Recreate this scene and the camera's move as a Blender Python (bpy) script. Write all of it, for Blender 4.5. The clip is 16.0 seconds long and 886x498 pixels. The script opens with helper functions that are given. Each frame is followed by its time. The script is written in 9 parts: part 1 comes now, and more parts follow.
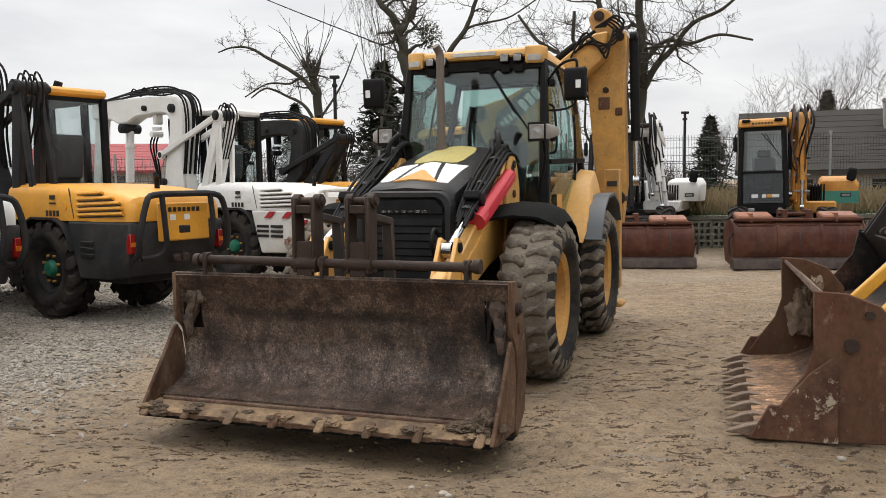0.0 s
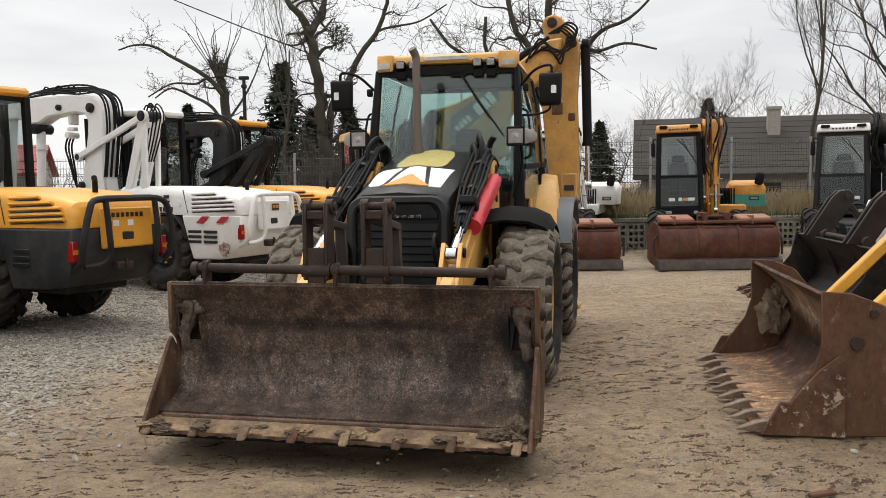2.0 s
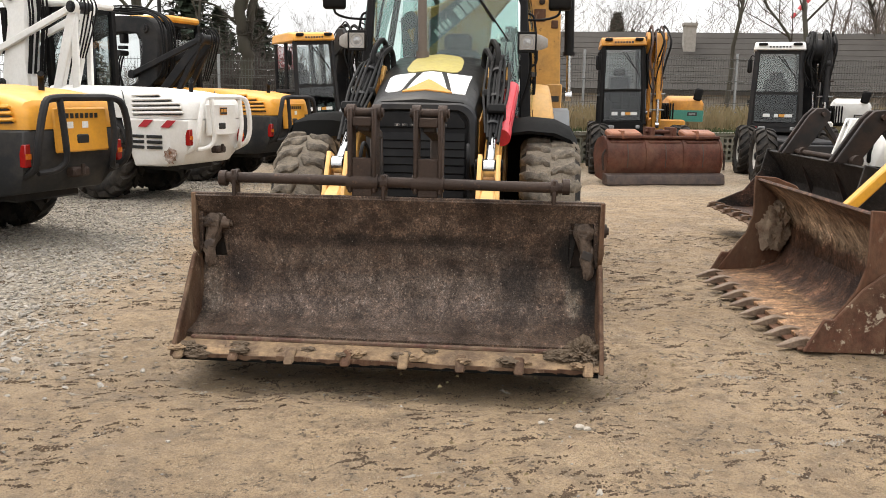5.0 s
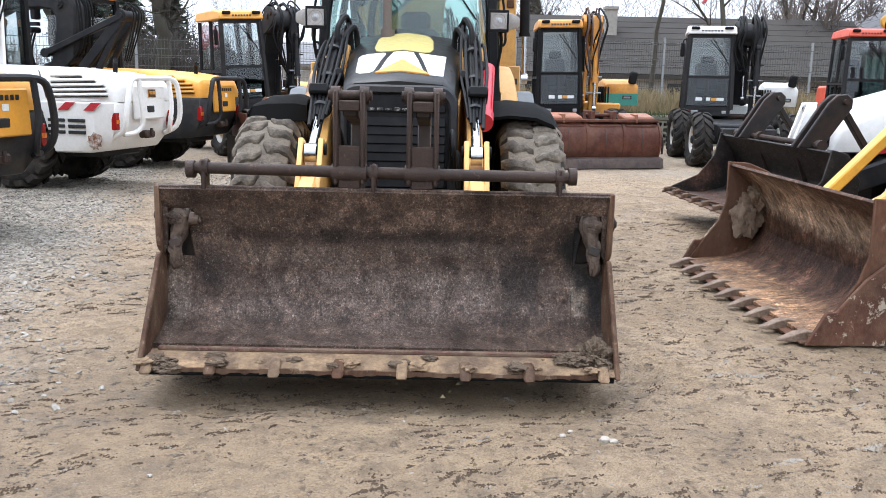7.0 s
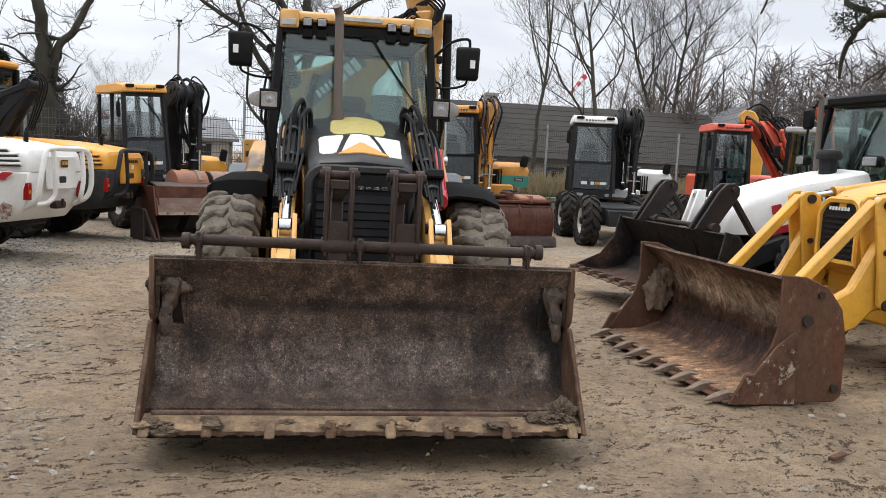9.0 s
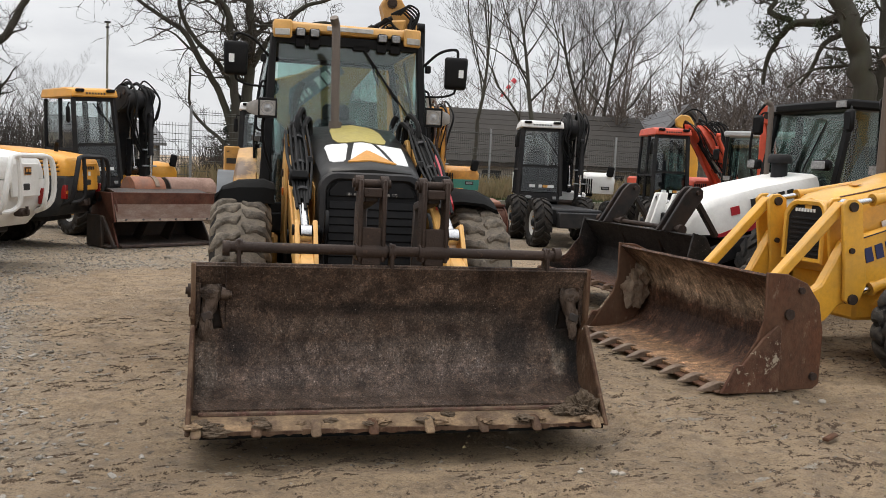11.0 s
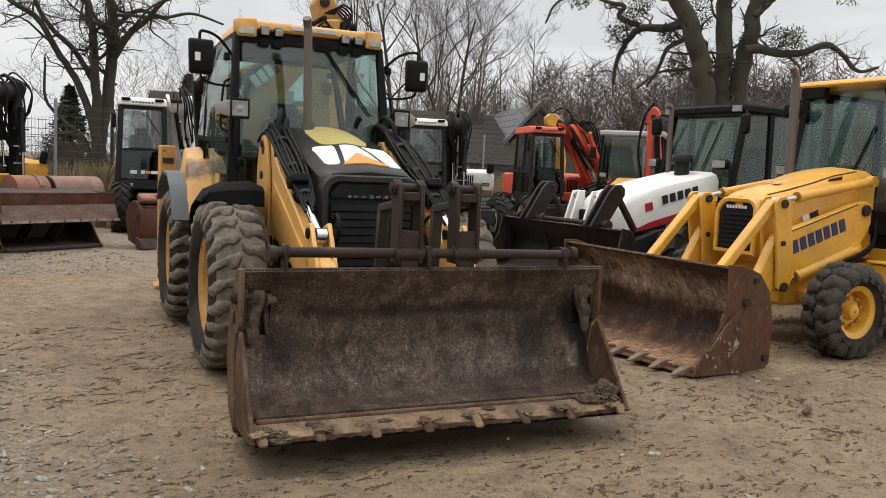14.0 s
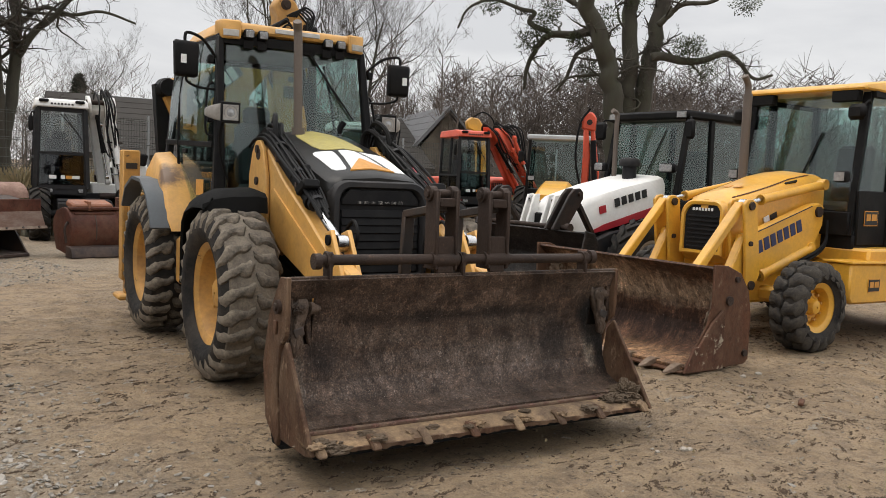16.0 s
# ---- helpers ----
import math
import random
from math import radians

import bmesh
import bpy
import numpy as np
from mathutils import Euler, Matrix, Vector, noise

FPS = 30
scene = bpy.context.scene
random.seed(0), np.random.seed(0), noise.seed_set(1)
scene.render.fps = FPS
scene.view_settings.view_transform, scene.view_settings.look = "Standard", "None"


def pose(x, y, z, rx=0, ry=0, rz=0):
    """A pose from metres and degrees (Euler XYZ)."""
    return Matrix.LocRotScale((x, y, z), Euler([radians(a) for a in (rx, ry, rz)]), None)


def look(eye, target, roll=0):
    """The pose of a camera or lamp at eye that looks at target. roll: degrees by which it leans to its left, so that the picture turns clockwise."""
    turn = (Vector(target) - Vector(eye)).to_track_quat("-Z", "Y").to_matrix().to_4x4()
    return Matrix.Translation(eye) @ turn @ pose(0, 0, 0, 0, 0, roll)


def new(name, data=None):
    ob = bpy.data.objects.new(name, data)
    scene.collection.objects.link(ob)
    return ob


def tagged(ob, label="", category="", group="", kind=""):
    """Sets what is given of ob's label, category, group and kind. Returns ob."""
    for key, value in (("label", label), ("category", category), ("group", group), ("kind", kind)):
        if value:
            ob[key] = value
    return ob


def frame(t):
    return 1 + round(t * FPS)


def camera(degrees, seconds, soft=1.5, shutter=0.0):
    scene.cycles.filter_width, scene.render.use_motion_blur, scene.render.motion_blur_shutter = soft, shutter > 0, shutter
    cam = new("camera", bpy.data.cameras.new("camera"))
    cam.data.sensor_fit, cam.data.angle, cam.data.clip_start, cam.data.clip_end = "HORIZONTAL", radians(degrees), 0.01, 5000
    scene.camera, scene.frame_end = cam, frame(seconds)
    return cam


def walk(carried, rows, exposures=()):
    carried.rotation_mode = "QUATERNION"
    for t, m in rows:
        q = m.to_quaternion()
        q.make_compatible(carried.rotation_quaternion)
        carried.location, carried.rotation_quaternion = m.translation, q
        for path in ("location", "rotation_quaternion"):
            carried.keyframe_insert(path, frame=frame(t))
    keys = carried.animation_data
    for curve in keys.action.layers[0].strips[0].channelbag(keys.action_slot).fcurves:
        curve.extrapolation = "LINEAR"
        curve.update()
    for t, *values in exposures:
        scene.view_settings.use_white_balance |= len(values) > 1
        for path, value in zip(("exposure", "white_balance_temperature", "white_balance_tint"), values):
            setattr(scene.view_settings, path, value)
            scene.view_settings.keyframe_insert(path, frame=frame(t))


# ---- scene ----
cam = camera(54.8, 16.0, soft=0.9)
METRES, EYE, TILT, LEAN, TURN = 5.939, 1.55, 0.0, 0.0, 0.0
ROWS = [
    (0.0, 0.0, 0.0, 0.0, -0.05, -4.43, 0.64),
    (0.5, -0.0385, -0.0013, 0.0007, -3.44, -4.34, 0.94),
    (1.0, -0.0733, -0.0017, 0.0019, -5.13, -4.17, 0.36),
    (1.5, -0.102, 0.01, 0.0001, -5.96, -4.02, 0.78),
    (2.0, -0.1336, 0.0223, 0.0029, -7.58, -4.29, 0.6),
    (2.5, -0.1642, 0.0274, 0.0019, -9.34, -4.43, 0.05),
    (3.0, -0.2016, 0.0287, 0.0052, -11.13, -5.27, 0.28),
    (3.5, -0.2216, 0.0357, 0.0039, -11.4, -6.39, 0.09),
    (4.0, -0.241, 0.059, 0.0024, -12.31, -7.74, 0.65),
    (4.5, -0.2611, 0.0793, 0.0011, -13.19, -9.36, -0.18),
    (7.0, -0.3264, 0.1918, -0.0022, -20.04, -11.29, -1.21),
    (7.5, -0.3475, 0.1974, -0.0018, -21.76, -9.47, -1.2),
    (8.0, -0.3837, 0.1979, 0.0006, -24.72, -7.47, -1.14),
    (8.5, -0.4141, 0.1862, -0.0012, -27.03, -6.13, -2.57),
    (9.0, -0.4441, 0.1685, 0.0001, -28.47, -5.88, -2.9),
    (11.5, -0.586, 0.1918, 0.0012, -34.74, -5.34, -2.51),
    (12.0, -0.6256, 0.2051, 0.001, -36.14, -5.21, -2.38),
    (12.5, -0.6538, 0.219, 0.0035, -37.65, -5.01, -2.26),
    (13.0, -0.673, 0.2407, 0.0011, -39.32, -4.98, -2.12),
    (13.5, -0.694, 0.2652, 0.0036, -41.66, -5.4, -2.83),
    (14.0, -0.7217, 0.2822, 0.002, -44.32, -5.34, -2.58),
    (14.5, -0.7578, 0.3003, 0.003, -45.56, -5.63, -2.1),
    (15.0, -0.7775, 0.3247, 0.0001, -45.92, -5.27, -2.44),
    (15.5, -0.7942, 0.3587, 0.0006, -47.86, -4.79, -2.26),
    (16.0, -0.8184, 0.3834, -0.001, -51.36, -4.84, -2.41),
]
walk(cam, [(t, pose(0, 0, EYE, TILT, LEAN, TURN) @ pose(METRES * x, METRES * y, METRES * z, 90 + pitch, roll, yaw)) for t, x, y, z, yaw, pitch, roll in ROWS],
     [(0.0, -0.08, 6550, 10), (3.0, -0.04, 6600, 10), (4.5, 0.30, 6750, 10), (5.7, 0.62, 6400, 10), (7.0, 0.74, 5680, 10), (8.0, 0.50, 5870, 10), (9.0, 0.06, 6150, 10), (12.0, -0.18, 6500, 10), (16.0, -0.18, 6550, 10)])


# ---- sky and sun ----
world = bpy.data.worlds.new("overcast_sky")
scene.world = world
world.use_nodes = True
wn, wl = world.node_tree.nodes, world.node_tree.links
wn.clear()
SUN_EL, SUN_AZ = radians(66), radians(337)
w_out = wn.new("ShaderNodeOutputWorld")
w_bg = wn.new("ShaderNodeBackground")
w_sky = wn.new("ShaderNodeTexSky")
w_sky.sky_type, w_sky.sun_disc, w_sky.sun_elevation, w_sky.sun_rotation = "NISHITA", False, SUN_EL, SUN_AZ
w_sky.dust_density, w_sky.air_density = 4.0, 1.0
w_scale = wn.new("ShaderNodeMix"); w_scale.data_type, w_scale.blend_type = "RGBA", "MULTIPLY"
w_scale.inputs[0].default_value = 1.0
w_scale.inputs[7].default_value = (0.09, 0.09, 0.09, 1)
wl.new(w_sky.outputs[0], w_scale.inputs[6])
w_co = wn.new("ShaderNodeTexCoord")
w_map = wn.new("ShaderNodeMapping"); w_map.inputs["Scale"].default_value = (1.0, 1.0, 3.6)
wl.new(w_co.outputs["Generated"], w_map.inputs[0])
w_n = wn.new("ShaderNodeTexNoise"); w_n.inputs["Scale"].default_value = 2.6; w_n.inputs["Detail"].default_value = 7; w_n.inputs["Roughness"].default_value = 0.55
w_n.inputs["Distortion"].default_value = 0.35
wl.new(w_map.outputs[0], w_n.inputs["Vector"])
w_ramp = wn.new("ShaderNodeValToRGB")
w_ramp.color_ramp.elements[0].position, w_ramp.color_ramp.elements[0].color = 0.36, (0.86, 0.87, 0.895, 1)
w_ramp.color_ramp.elements[1].position, w_ramp.color_ramp.elements[1].color = 0.62, (1.09, 1.095, 1.10, 1)
wl.new(w_n.outputs[0], w_ramp.inputs[0])
w_mix = wn.new("ShaderNodeMix"); w_mix.data_type = "RGBA"; w_mix.inputs[0].default_value = 0.90
wl.new(w_scale.outputs[2], w_mix.inputs[6]); wl.new(w_ramp.outputs[0], w_mix.inputs[7])
# an overcast sky is brighter overhead than near the horizon
w_sep = wn.new("ShaderNodeSeparateXYZ"); wl.new(w_co.outputs["Generated"], w_sep.inputs[0])
w_up = wn.new("ShaderNodeMapRange")
for k, v in (("From Min", 0.26), ("From Max", 1.0), ("To Min", 1.0), ("To Max", 2.65)):
    w_up.inputs[k].default_value = v
wl.new(w_sep.outputs[2], w_up.inputs[0])
w_top = wn.new("ShaderNodeVectorMath"); w_top.operation = "SCALE"
wl.new(w_mix.outputs[2], w_top.inputs[0]); wl.new(w_up.outputs[0], w_top.inputs["Scale"])
wl.new(w_top.outputs[0], w_bg.inputs[0])
w_bg.inputs[1].default_value = 1.0
wl.new(w_bg.outputs[0], w_out.inputs[0])

sun = new("sun", bpy.data.lights.new("sun", "SUN"))
sun.data.energy, sun.data.angle, sun.data.color = 1.2, radians(30), (1.0, 0.93, 0.84)
sun.matrix_world = look((-6, 19, 34), (0, 5, 0))

# ---- materials ----
def mat(name, col, rough=0.6, metal=0.0, col2=None, amt=0.5, s1=2.5, s2=40.0, dirt=None, dirt_amt=0.0, dirt_s=4.0, bump=0.15, bump_s=60.0, coat=0.0, rand=0.0, stretch=(1, 1, 1), speck=None, speck_lo=0.62, speck_s=25.0, spec=0.5, speck_soft=0.06, speck_amt=1.0, blotches=(), island=0.0):
    """Paint, metal, rubber or earth: a base colour with a second one in patches, fine grain, dirt and specks."""
    m = bpy.data.materials.new(name)
    m.use_nodes = True
    n, l = m.node_tree.nodes, m.node_tree.links
    b = n["Principled BSDF"]
    co = n.new("ShaderNodeTexCoord")
    mp = n.new("ShaderNodeMapping"); mp.inputs["Scale"].default_value = stretch
    l.new(co.outputs["Object"], mp.inputs[0])

    def noise_of(scale, detail=5, rough_=0.6):
        t = n.new("ShaderNodeTexNoise")
        t.inputs["Scale"].default_value, t.inputs["Detail"].default_value, t.inputs["Roughness"].default_value = scale, detail, rough_
        l.new(mp.outputs[0], t.inputs["Vector"])
        return t.outputs[0]

    def ramp(src, lo, hi):
        r = n.new("ShaderNodeMapRange"); r.inputs["From Min"].default_value, r.inputs["From Max"].default_value = lo, hi
        l.new(src, r.inputs[0])
        return r.outputs[0]

    def blend(fac, a, c):
        x = n.new("ShaderNodeMix"); x.data_type = "RGBA"
        if isinstance(fac, float):
            x.inputs[0].default_value = fac
        else:
            l.new(fac, x.inputs[0])
        for slot, v in ((6, a), (7, c)):
            if isinstance(v, tuple):
                x.inputs[slot].default_value = (*v, 1)
            else:
                l.new(v, x.inputs[slot])
        return x.outputs[2]

    def scaled(src, k):
        q = n.new("ShaderNodeMath"); q.operation = "MULTIPLY"; q.inputs[1].default_value = k
        l.new(src, q.inputs[0])
        return q.outputs[0]

    if col2 is None:
        col2 = tuple(c * 0.7 for c in col)
    c = blend(scaled(ramp(noise_of(s1, 6), 0.35, 0.68), amt), col, col2)
    c = blend(scaled(ramp(noise_of(s2, 4), 0.4, 0.72), amt * 0.6), c, tuple(v * 0.6 for v in col2))
    if dirt:
        c = blend(scaled(ramp(noise_of(dirt_s, 8, 0.7), 0.42, 0.66), dirt_amt), c, dirt)
    if speck:
        c = blend(scaled(ramp(noise_of(speck_s, 5, 0.75), speck_lo, speck_lo + speck_soft), speck_amt), c, speck)
    for centre, size, blotch_col, blotch_amt in blotches:
        # a ragged stain round one place of the thing
        v1 = n.new("ShaderNodeVectorMath"); v1.operation = "SUBTRACT"; v1.inputs[1].default_value = centre
        l.new(co.outputs["Object"], v1.inputs[0])
        v2 = n.new("ShaderNodeVectorMath"); v2.operation = "DIVIDE"; v2.inputs[1].default_value = size
        l.new(v1.outputs[0], v2.inputs[0])
        v3 = n.new("ShaderNodeVectorMath"); v3.operation = "LENGTH"
        l.new(v2.outputs[0], v3.inputs[0])
        ad = n.new("ShaderNodeMath"); ad.operation = "ADD"
        l.new(v3.outputs["Value"], ad.inputs[0]); l.new(scaled(noise_of(9, 7, 0.7), 1.5), ad.inputs[1])
        c = blend(scaled(ramp(ad.outputs[0], 1.75, 1.2), blotch_amt), c, blotch_col)
    if island:
        ge = n.new("ShaderNodeNewGeometry")
        c = blend(scaled(ge.outputs["Random Per Island"], island), c, tuple(v * 0.3 for v in col))
    if rand:
        oi = n.new("ShaderNodeObjectInfo")
        c = blend(scaled(oi.outputs["Random"], rand), c, tuple(v * 0.35 for v in col))
    l.new(c, b.inputs["Base Color"])
    rr = n.new("ShaderNodeMapRange"); rr.inputs["To Min"].default_value, rr.inputs["To Max"].default_value = max(rough - 0.12, 0.05), min(rough + 0.15, 1.0)
    l.new(noise_of(s2 * 0.4, 4), rr.inputs[0]); l.new(rr.outputs[0], b.inputs["Roughness"])
    b.inputs["Metallic"].default_value = metal
    b.inputs["Coat Weight"].default_value = coat
    b.inputs["Specular IOR Level"].default_value = spec
    if bump:
        bp = n.new("ShaderNodeBump"); bp.inputs["Strength"].default_value = bump; bp.inputs["Distance"].default_value = 0.02
        l.new(noise_of(bump_s, 6, 0.65), bp.inputs["Height"]); l.new(bp.outputs[0], b.inputs["Normal"])
    return m


def glass(name, tint, gloss_rough=0.02):
    m = bpy.data.materials.new(name)
    m.use_nodes = True
    n, l = m.node_tree.nodes, m.node_tree.links
    n.clear()
    o = n.new("ShaderNodeOutputMaterial"); mx = n.new("ShaderNodeMixShader"); tr = n.new("ShaderNodeBsdfTransparent"); gl = n.new("ShaderNodeBsdfGlossy"); lw = n.new("ShaderNodeLayerWeight"); pw = n.new("ShaderNodeMath"); ml = n.new("ShaderNodeMath")
    tr.inputs[0].default_value = (*tint, 1)
    gl.inputs["Roughness"].default_value = gloss_rough
    pw.operation, ml.operation = "POWER", "MULTIPLY_ADD"
    pw.inputs[1].default_value, ml.inputs[1].default_value, ml.inputs[2].default_value = 4.0, 0.55, 0.058
    l.new(lw.outputs["Facing"], pw.inputs[0]); l.new(pw.outputs[0], ml.inputs[0])
    l.new(ml.outputs[0], mx.inputs[0]); l.new(tr.outputs[0], mx.inputs[1]); l.new(gl.outputs[0], mx.inputs[2]); l.new(mx.outputs[0], o.inputs[0])
    return m


YEL = mat("faded_yellow_paint", (0.64, 0.335, 0.078), 0.45, 0, (0.60, 0.35, 0.11), 0.5, 1.5, 30, (0.20, 0.12, 0.06), 0.30, 3.0, 0.06, 80, speck=(0.09, 0.05, 0.03), speck_lo=0.70, speck_s=9)
YELF = mat("faded_yellow_paint_with_flaked_patch", (0.64, 0.335, 0.078), 0.45, 0, (0.60, 0.35, 0.11), 0.5, 1.5, 30, (0.20, 0.12, 0.06), 0.30, 3.0, 0.06, 80, speck=(0.09, 0.05, 0.03), speck_lo=0.68, speck_s=9, blotches=(((-0.94, 4.05, 1.50), (0.3, 0.16, 0.20), (0.07, 0.035, 0.022), 0.9),))
YELW = mat("worn_chipped_yellow_paint", (0.57, 0.30, 0.065), 0.55, 0, (0.44, 0.22, 0.05), 0.6, 2.0, 30, (0.12, 0.075, 0.045), 0.45, 3.5, 0.1, 60, speck=(0.05, 0.035, 0.025), speck_lo=0.63, speck_s=12)
YELK = mat("bright_yellow_paint", (0.72, 0.365, 0.03), 0.38, 0, (0.60, 0.30, 0.035), 0.4, 1.2, 30, (0.24, 0.16, 0.06), 0.35, 2.5, 0.04, 80, coat=0.2)
YELM = mat("orange_yellow_paint", (0.74, 0.33, 0.025), 0.42, 0, (0.57, 0.28, 0.035), 0.35, 1.0, 25, (0.3, 0.17, 0.05), 0.25, 3, 0.04, 80, coat=0.1)
ORG = mat("orange_yellow_arm_paint", (0.60, 0.27, 0.03), 0.5, 0, (0.5, 0.2, 0.03), 0.5, 2.0, 30, (0.1, 0.06, 0.04), 0.4, 4.0, 0.06, 70)
RED = mat("orange_red_paint", (0.66, 0.082, 0.030), 0.45, 0, (0.54, 0.066, 0.028), 0.4, 1.6, 30, (0.1, 0.05, 0.04), 0.3, 4, 0.05, 70)
TEAL = mat("teal_green_paint", (0.04, 0.22, 0.17), 0.45)
WHT = mat("dull_white_paint", (0.76, 0.75, 0.72), 0.42, 0, (0.70, 0.69, 0.66), 0.3, 1.5, 25, (0.50, 0.45, 0.38), 0.25, 2.5, 0.05, 70, speck=(0.30, 0.15, 0.07), speck_lo=0.76, speck_s=5)
WHTD = mat("dirty_white_paint", (0.58, 0.57, 0.54), 0.5, 0, (0.45, 0.44, 0.41), 0.6, 2.0, 30, (0.2, 0.17, 0.13), 0.55, 4, 0.08, 60, speck=(0.16, 0.08, 0.04), speck_lo=0.68, speck_s=11)
BLK = mat("black_plastic", (0.007, 0.007, 0.008), 0.5, 0, (0.013, 0.013, 0.012), 0.6, 3, 50, (0.05, 0.043, 0.035), 0.14, 5, 0.06, 120, spec=0.09)
BLKH = mat("black_hood_paint", (0.010, 0.010, 0.010), 0.32, 0, (0.016, 0.016, 0.015), 0.5, 2, 40, (0.07, 0.06, 0.05), 0.12, 4, 0.03, 120, spec=0.17)
GRIL = mat("dusty_black_grille", (0.008, 0.008, 0.009), 0.6, 0, (0.014, 0.014, 0.014), 0.5, 5, 60, (0.06, 0.055, 0.05), 0.14, 7, 0.1, 140, spec=0.14, speck=(0.22, 0.20, 0.18), speck_lo=0.70, speck_s=30)
DGR = mat("dark_grey_plastic", (0.014, 0.015, 0.017), 0.55, 0, (0.024, 0.023, 0.024), 0.6, 2, 40, (0.09, 0.075, 0.06), 0.22, 3, 0.06, 120, spec=0.17)
SKIRT = mat("dusty_dark_grey_skirt", (0.021, 0.023, 0.026), 0.6, 0, (0.034, 0.035, 0.036), 0.6, 2, 40, (0.12, 0.10, 0.08), 0.3, 3, 0.06, 120, spec=0.22)
SLATE = mat("slate_grey_plastic", (0.075, 0.085, 0.095), 0.5, 0, (0.10, 0.105, 0.11), 0.5, 3, 40, bump=0.05)
RUBD = mat("dusty_tread_rubber", (0.026, 0.025, 0.024), 0.8, 0, (0.055, 0.049, 0.043), 0.8, 6, 40, (0.13, 0.11, 0.085), 0.5, 6, 0.4, 60, spec=0.15)
RUB = mat("dark_rubber", (0.012, 0.0115, 0.0115), 0.75, 0, (0.028, 0.026, 0.024), 0.6, 4, 50, (0.12, 0.095, 0.07), 0.32, 4, 0.25, 70, spec=0.17)
RUBM = mat("muddy_tread_rubber", (0.032, 0.029, 0.026), 0.85, 0, (0.125, 0.105, 0.083), 0.9, 6, 40, (0.29, 0.24, 0.18), 0.75, 7, 0.5, 50, spec=0.2)
MUDT = mat("mud_in_the_tread", (0.19, 0.155, 0.115), 0.95, 0, (0.07, 0.058, 0.047), 0.8, 9, 60, (0.19, 0.16, 0.12), 0.5, 6, 0.6, 60)
BLKR = mat("matt_black_rubber_and_shade", (0.008, 0.008, 0.008), 0.8, 0, (0.012, 0.012, 0.011), 0.5, 4, 50, bump=0.1, spec=0.08)
MUDD = mat("damp_brown_mud", (0.115, 0.080, 0.050), 0.95, 0, (0.085, 0.06, 0.038), 0.8, 20, 90, bump=0.6)
STEEL = mat("rusty_dark_steel", (0.036, 0.026, 0.022), 0.6, 0.15, (0.068, 0.043, 0.031), 0.85, 3, 45, (0.018, 0.015, 0.014), 0.7, 6, 0.35, 70, speck=(0.17, 0.10, 0.065), speck_lo=0.60, speck_s=22, speck_soft=0.15, speck_amt=0.6, spec=0.2)
def scuffed(name, dark, mid, pale, blotches, streaks=0.0):
    """Bucket steel: dark scale, mottled patches, fine crossing scratches, blotches of their own shape."""
    m = bpy.data.materials.new(name)
    m.use_nodes = True
    n, l = m.node_tree.nodes, m.node_tree.links
    b = n["Principled BSDF"]
    co = n.new("ShaderNodeTexCoord")

    def tex(scale, stretch=(1, 1, 1), turn=0.0, detail=5, rough=0.6, warp=0.0):
        mp = n.new("ShaderNodeMapping"); mp.inputs["Scale"].default_value = stretch; mp.inputs["Rotation"].default_value = (0, turn, 0)
        l.new(co.outputs["Object"], mp.inputs[0])
        t = n.new("ShaderNodeTexNoise")
        for k, v in (("Scale", scale), ("Detail", detail), ("Roughness", rough), ("Distortion", warp)):
            t.inputs[k].default_value = v
        l.new(mp.outputs[0], t.inputs["Vector"])
        return t.outputs[0]

    def step(src, lo, hi, k=1.0):
        r = n.new("ShaderNodeMapRange")
        for q, v in (("From Min", lo), ("From Max", hi), ("To Min", 0.0), ("To Max", k)):
            r.inputs[q].default_value = v
        l.new(src, r.inputs[0])
        return r.outputs[0]

    def blend(fac, a, c):
        x = n.new("ShaderNodeMix"); x.data_type = "RGBA"
        l.new(fac, x.inputs[0])
        for slot, v in ((6, a), (7, c)):
            if isinstance(v, tuple):
                x.inputs[slot].default_value = (*v, 1)
            else:
                l.new(v, x.inputs[slot])
        return x.outputs[2]

    def times(a, c):
        q = n.new("ShaderNodeMath"); q.operation = "MULTIPLY"
        l.new(a, q.inputs[0]); l.new(c, q.inputs[1])
        return q.outputs[0]

    c = blend(step(tex(3.4, (1, 1, 1.4), 0, 8, 0.7), 0.40, 0.60), dark, mid)
    for centre, size, blotch_col, blotch_amt in blotches:
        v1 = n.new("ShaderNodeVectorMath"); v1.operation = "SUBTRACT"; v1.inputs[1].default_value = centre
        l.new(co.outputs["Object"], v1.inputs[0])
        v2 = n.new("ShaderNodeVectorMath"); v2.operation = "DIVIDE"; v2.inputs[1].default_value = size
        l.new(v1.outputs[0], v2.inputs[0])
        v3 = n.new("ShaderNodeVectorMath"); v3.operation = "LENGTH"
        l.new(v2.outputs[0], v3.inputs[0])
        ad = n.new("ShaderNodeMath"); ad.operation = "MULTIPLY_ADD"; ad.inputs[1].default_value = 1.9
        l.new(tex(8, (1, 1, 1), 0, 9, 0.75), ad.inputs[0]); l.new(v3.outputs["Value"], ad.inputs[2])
        c = blend(step(ad.outputs[0], 2.05, 1.3, blotch_amt), c, blotch_col)
    # scratches: two slanting sets and a curly one, brighter or darker than what they cross
    def gain(c, fac, k):
        x = n.new("ShaderNodeMix"); x.data_type, x.blend_type, x.clamp_result = "RGBA", "MULTIPLY", False
        l.new(fac, x.inputs[0]); l.new(c, x.inputs[6]); x.inputs[7].default_value = (k[0], k[1], k[2], 1)
        return x.outputs[2]

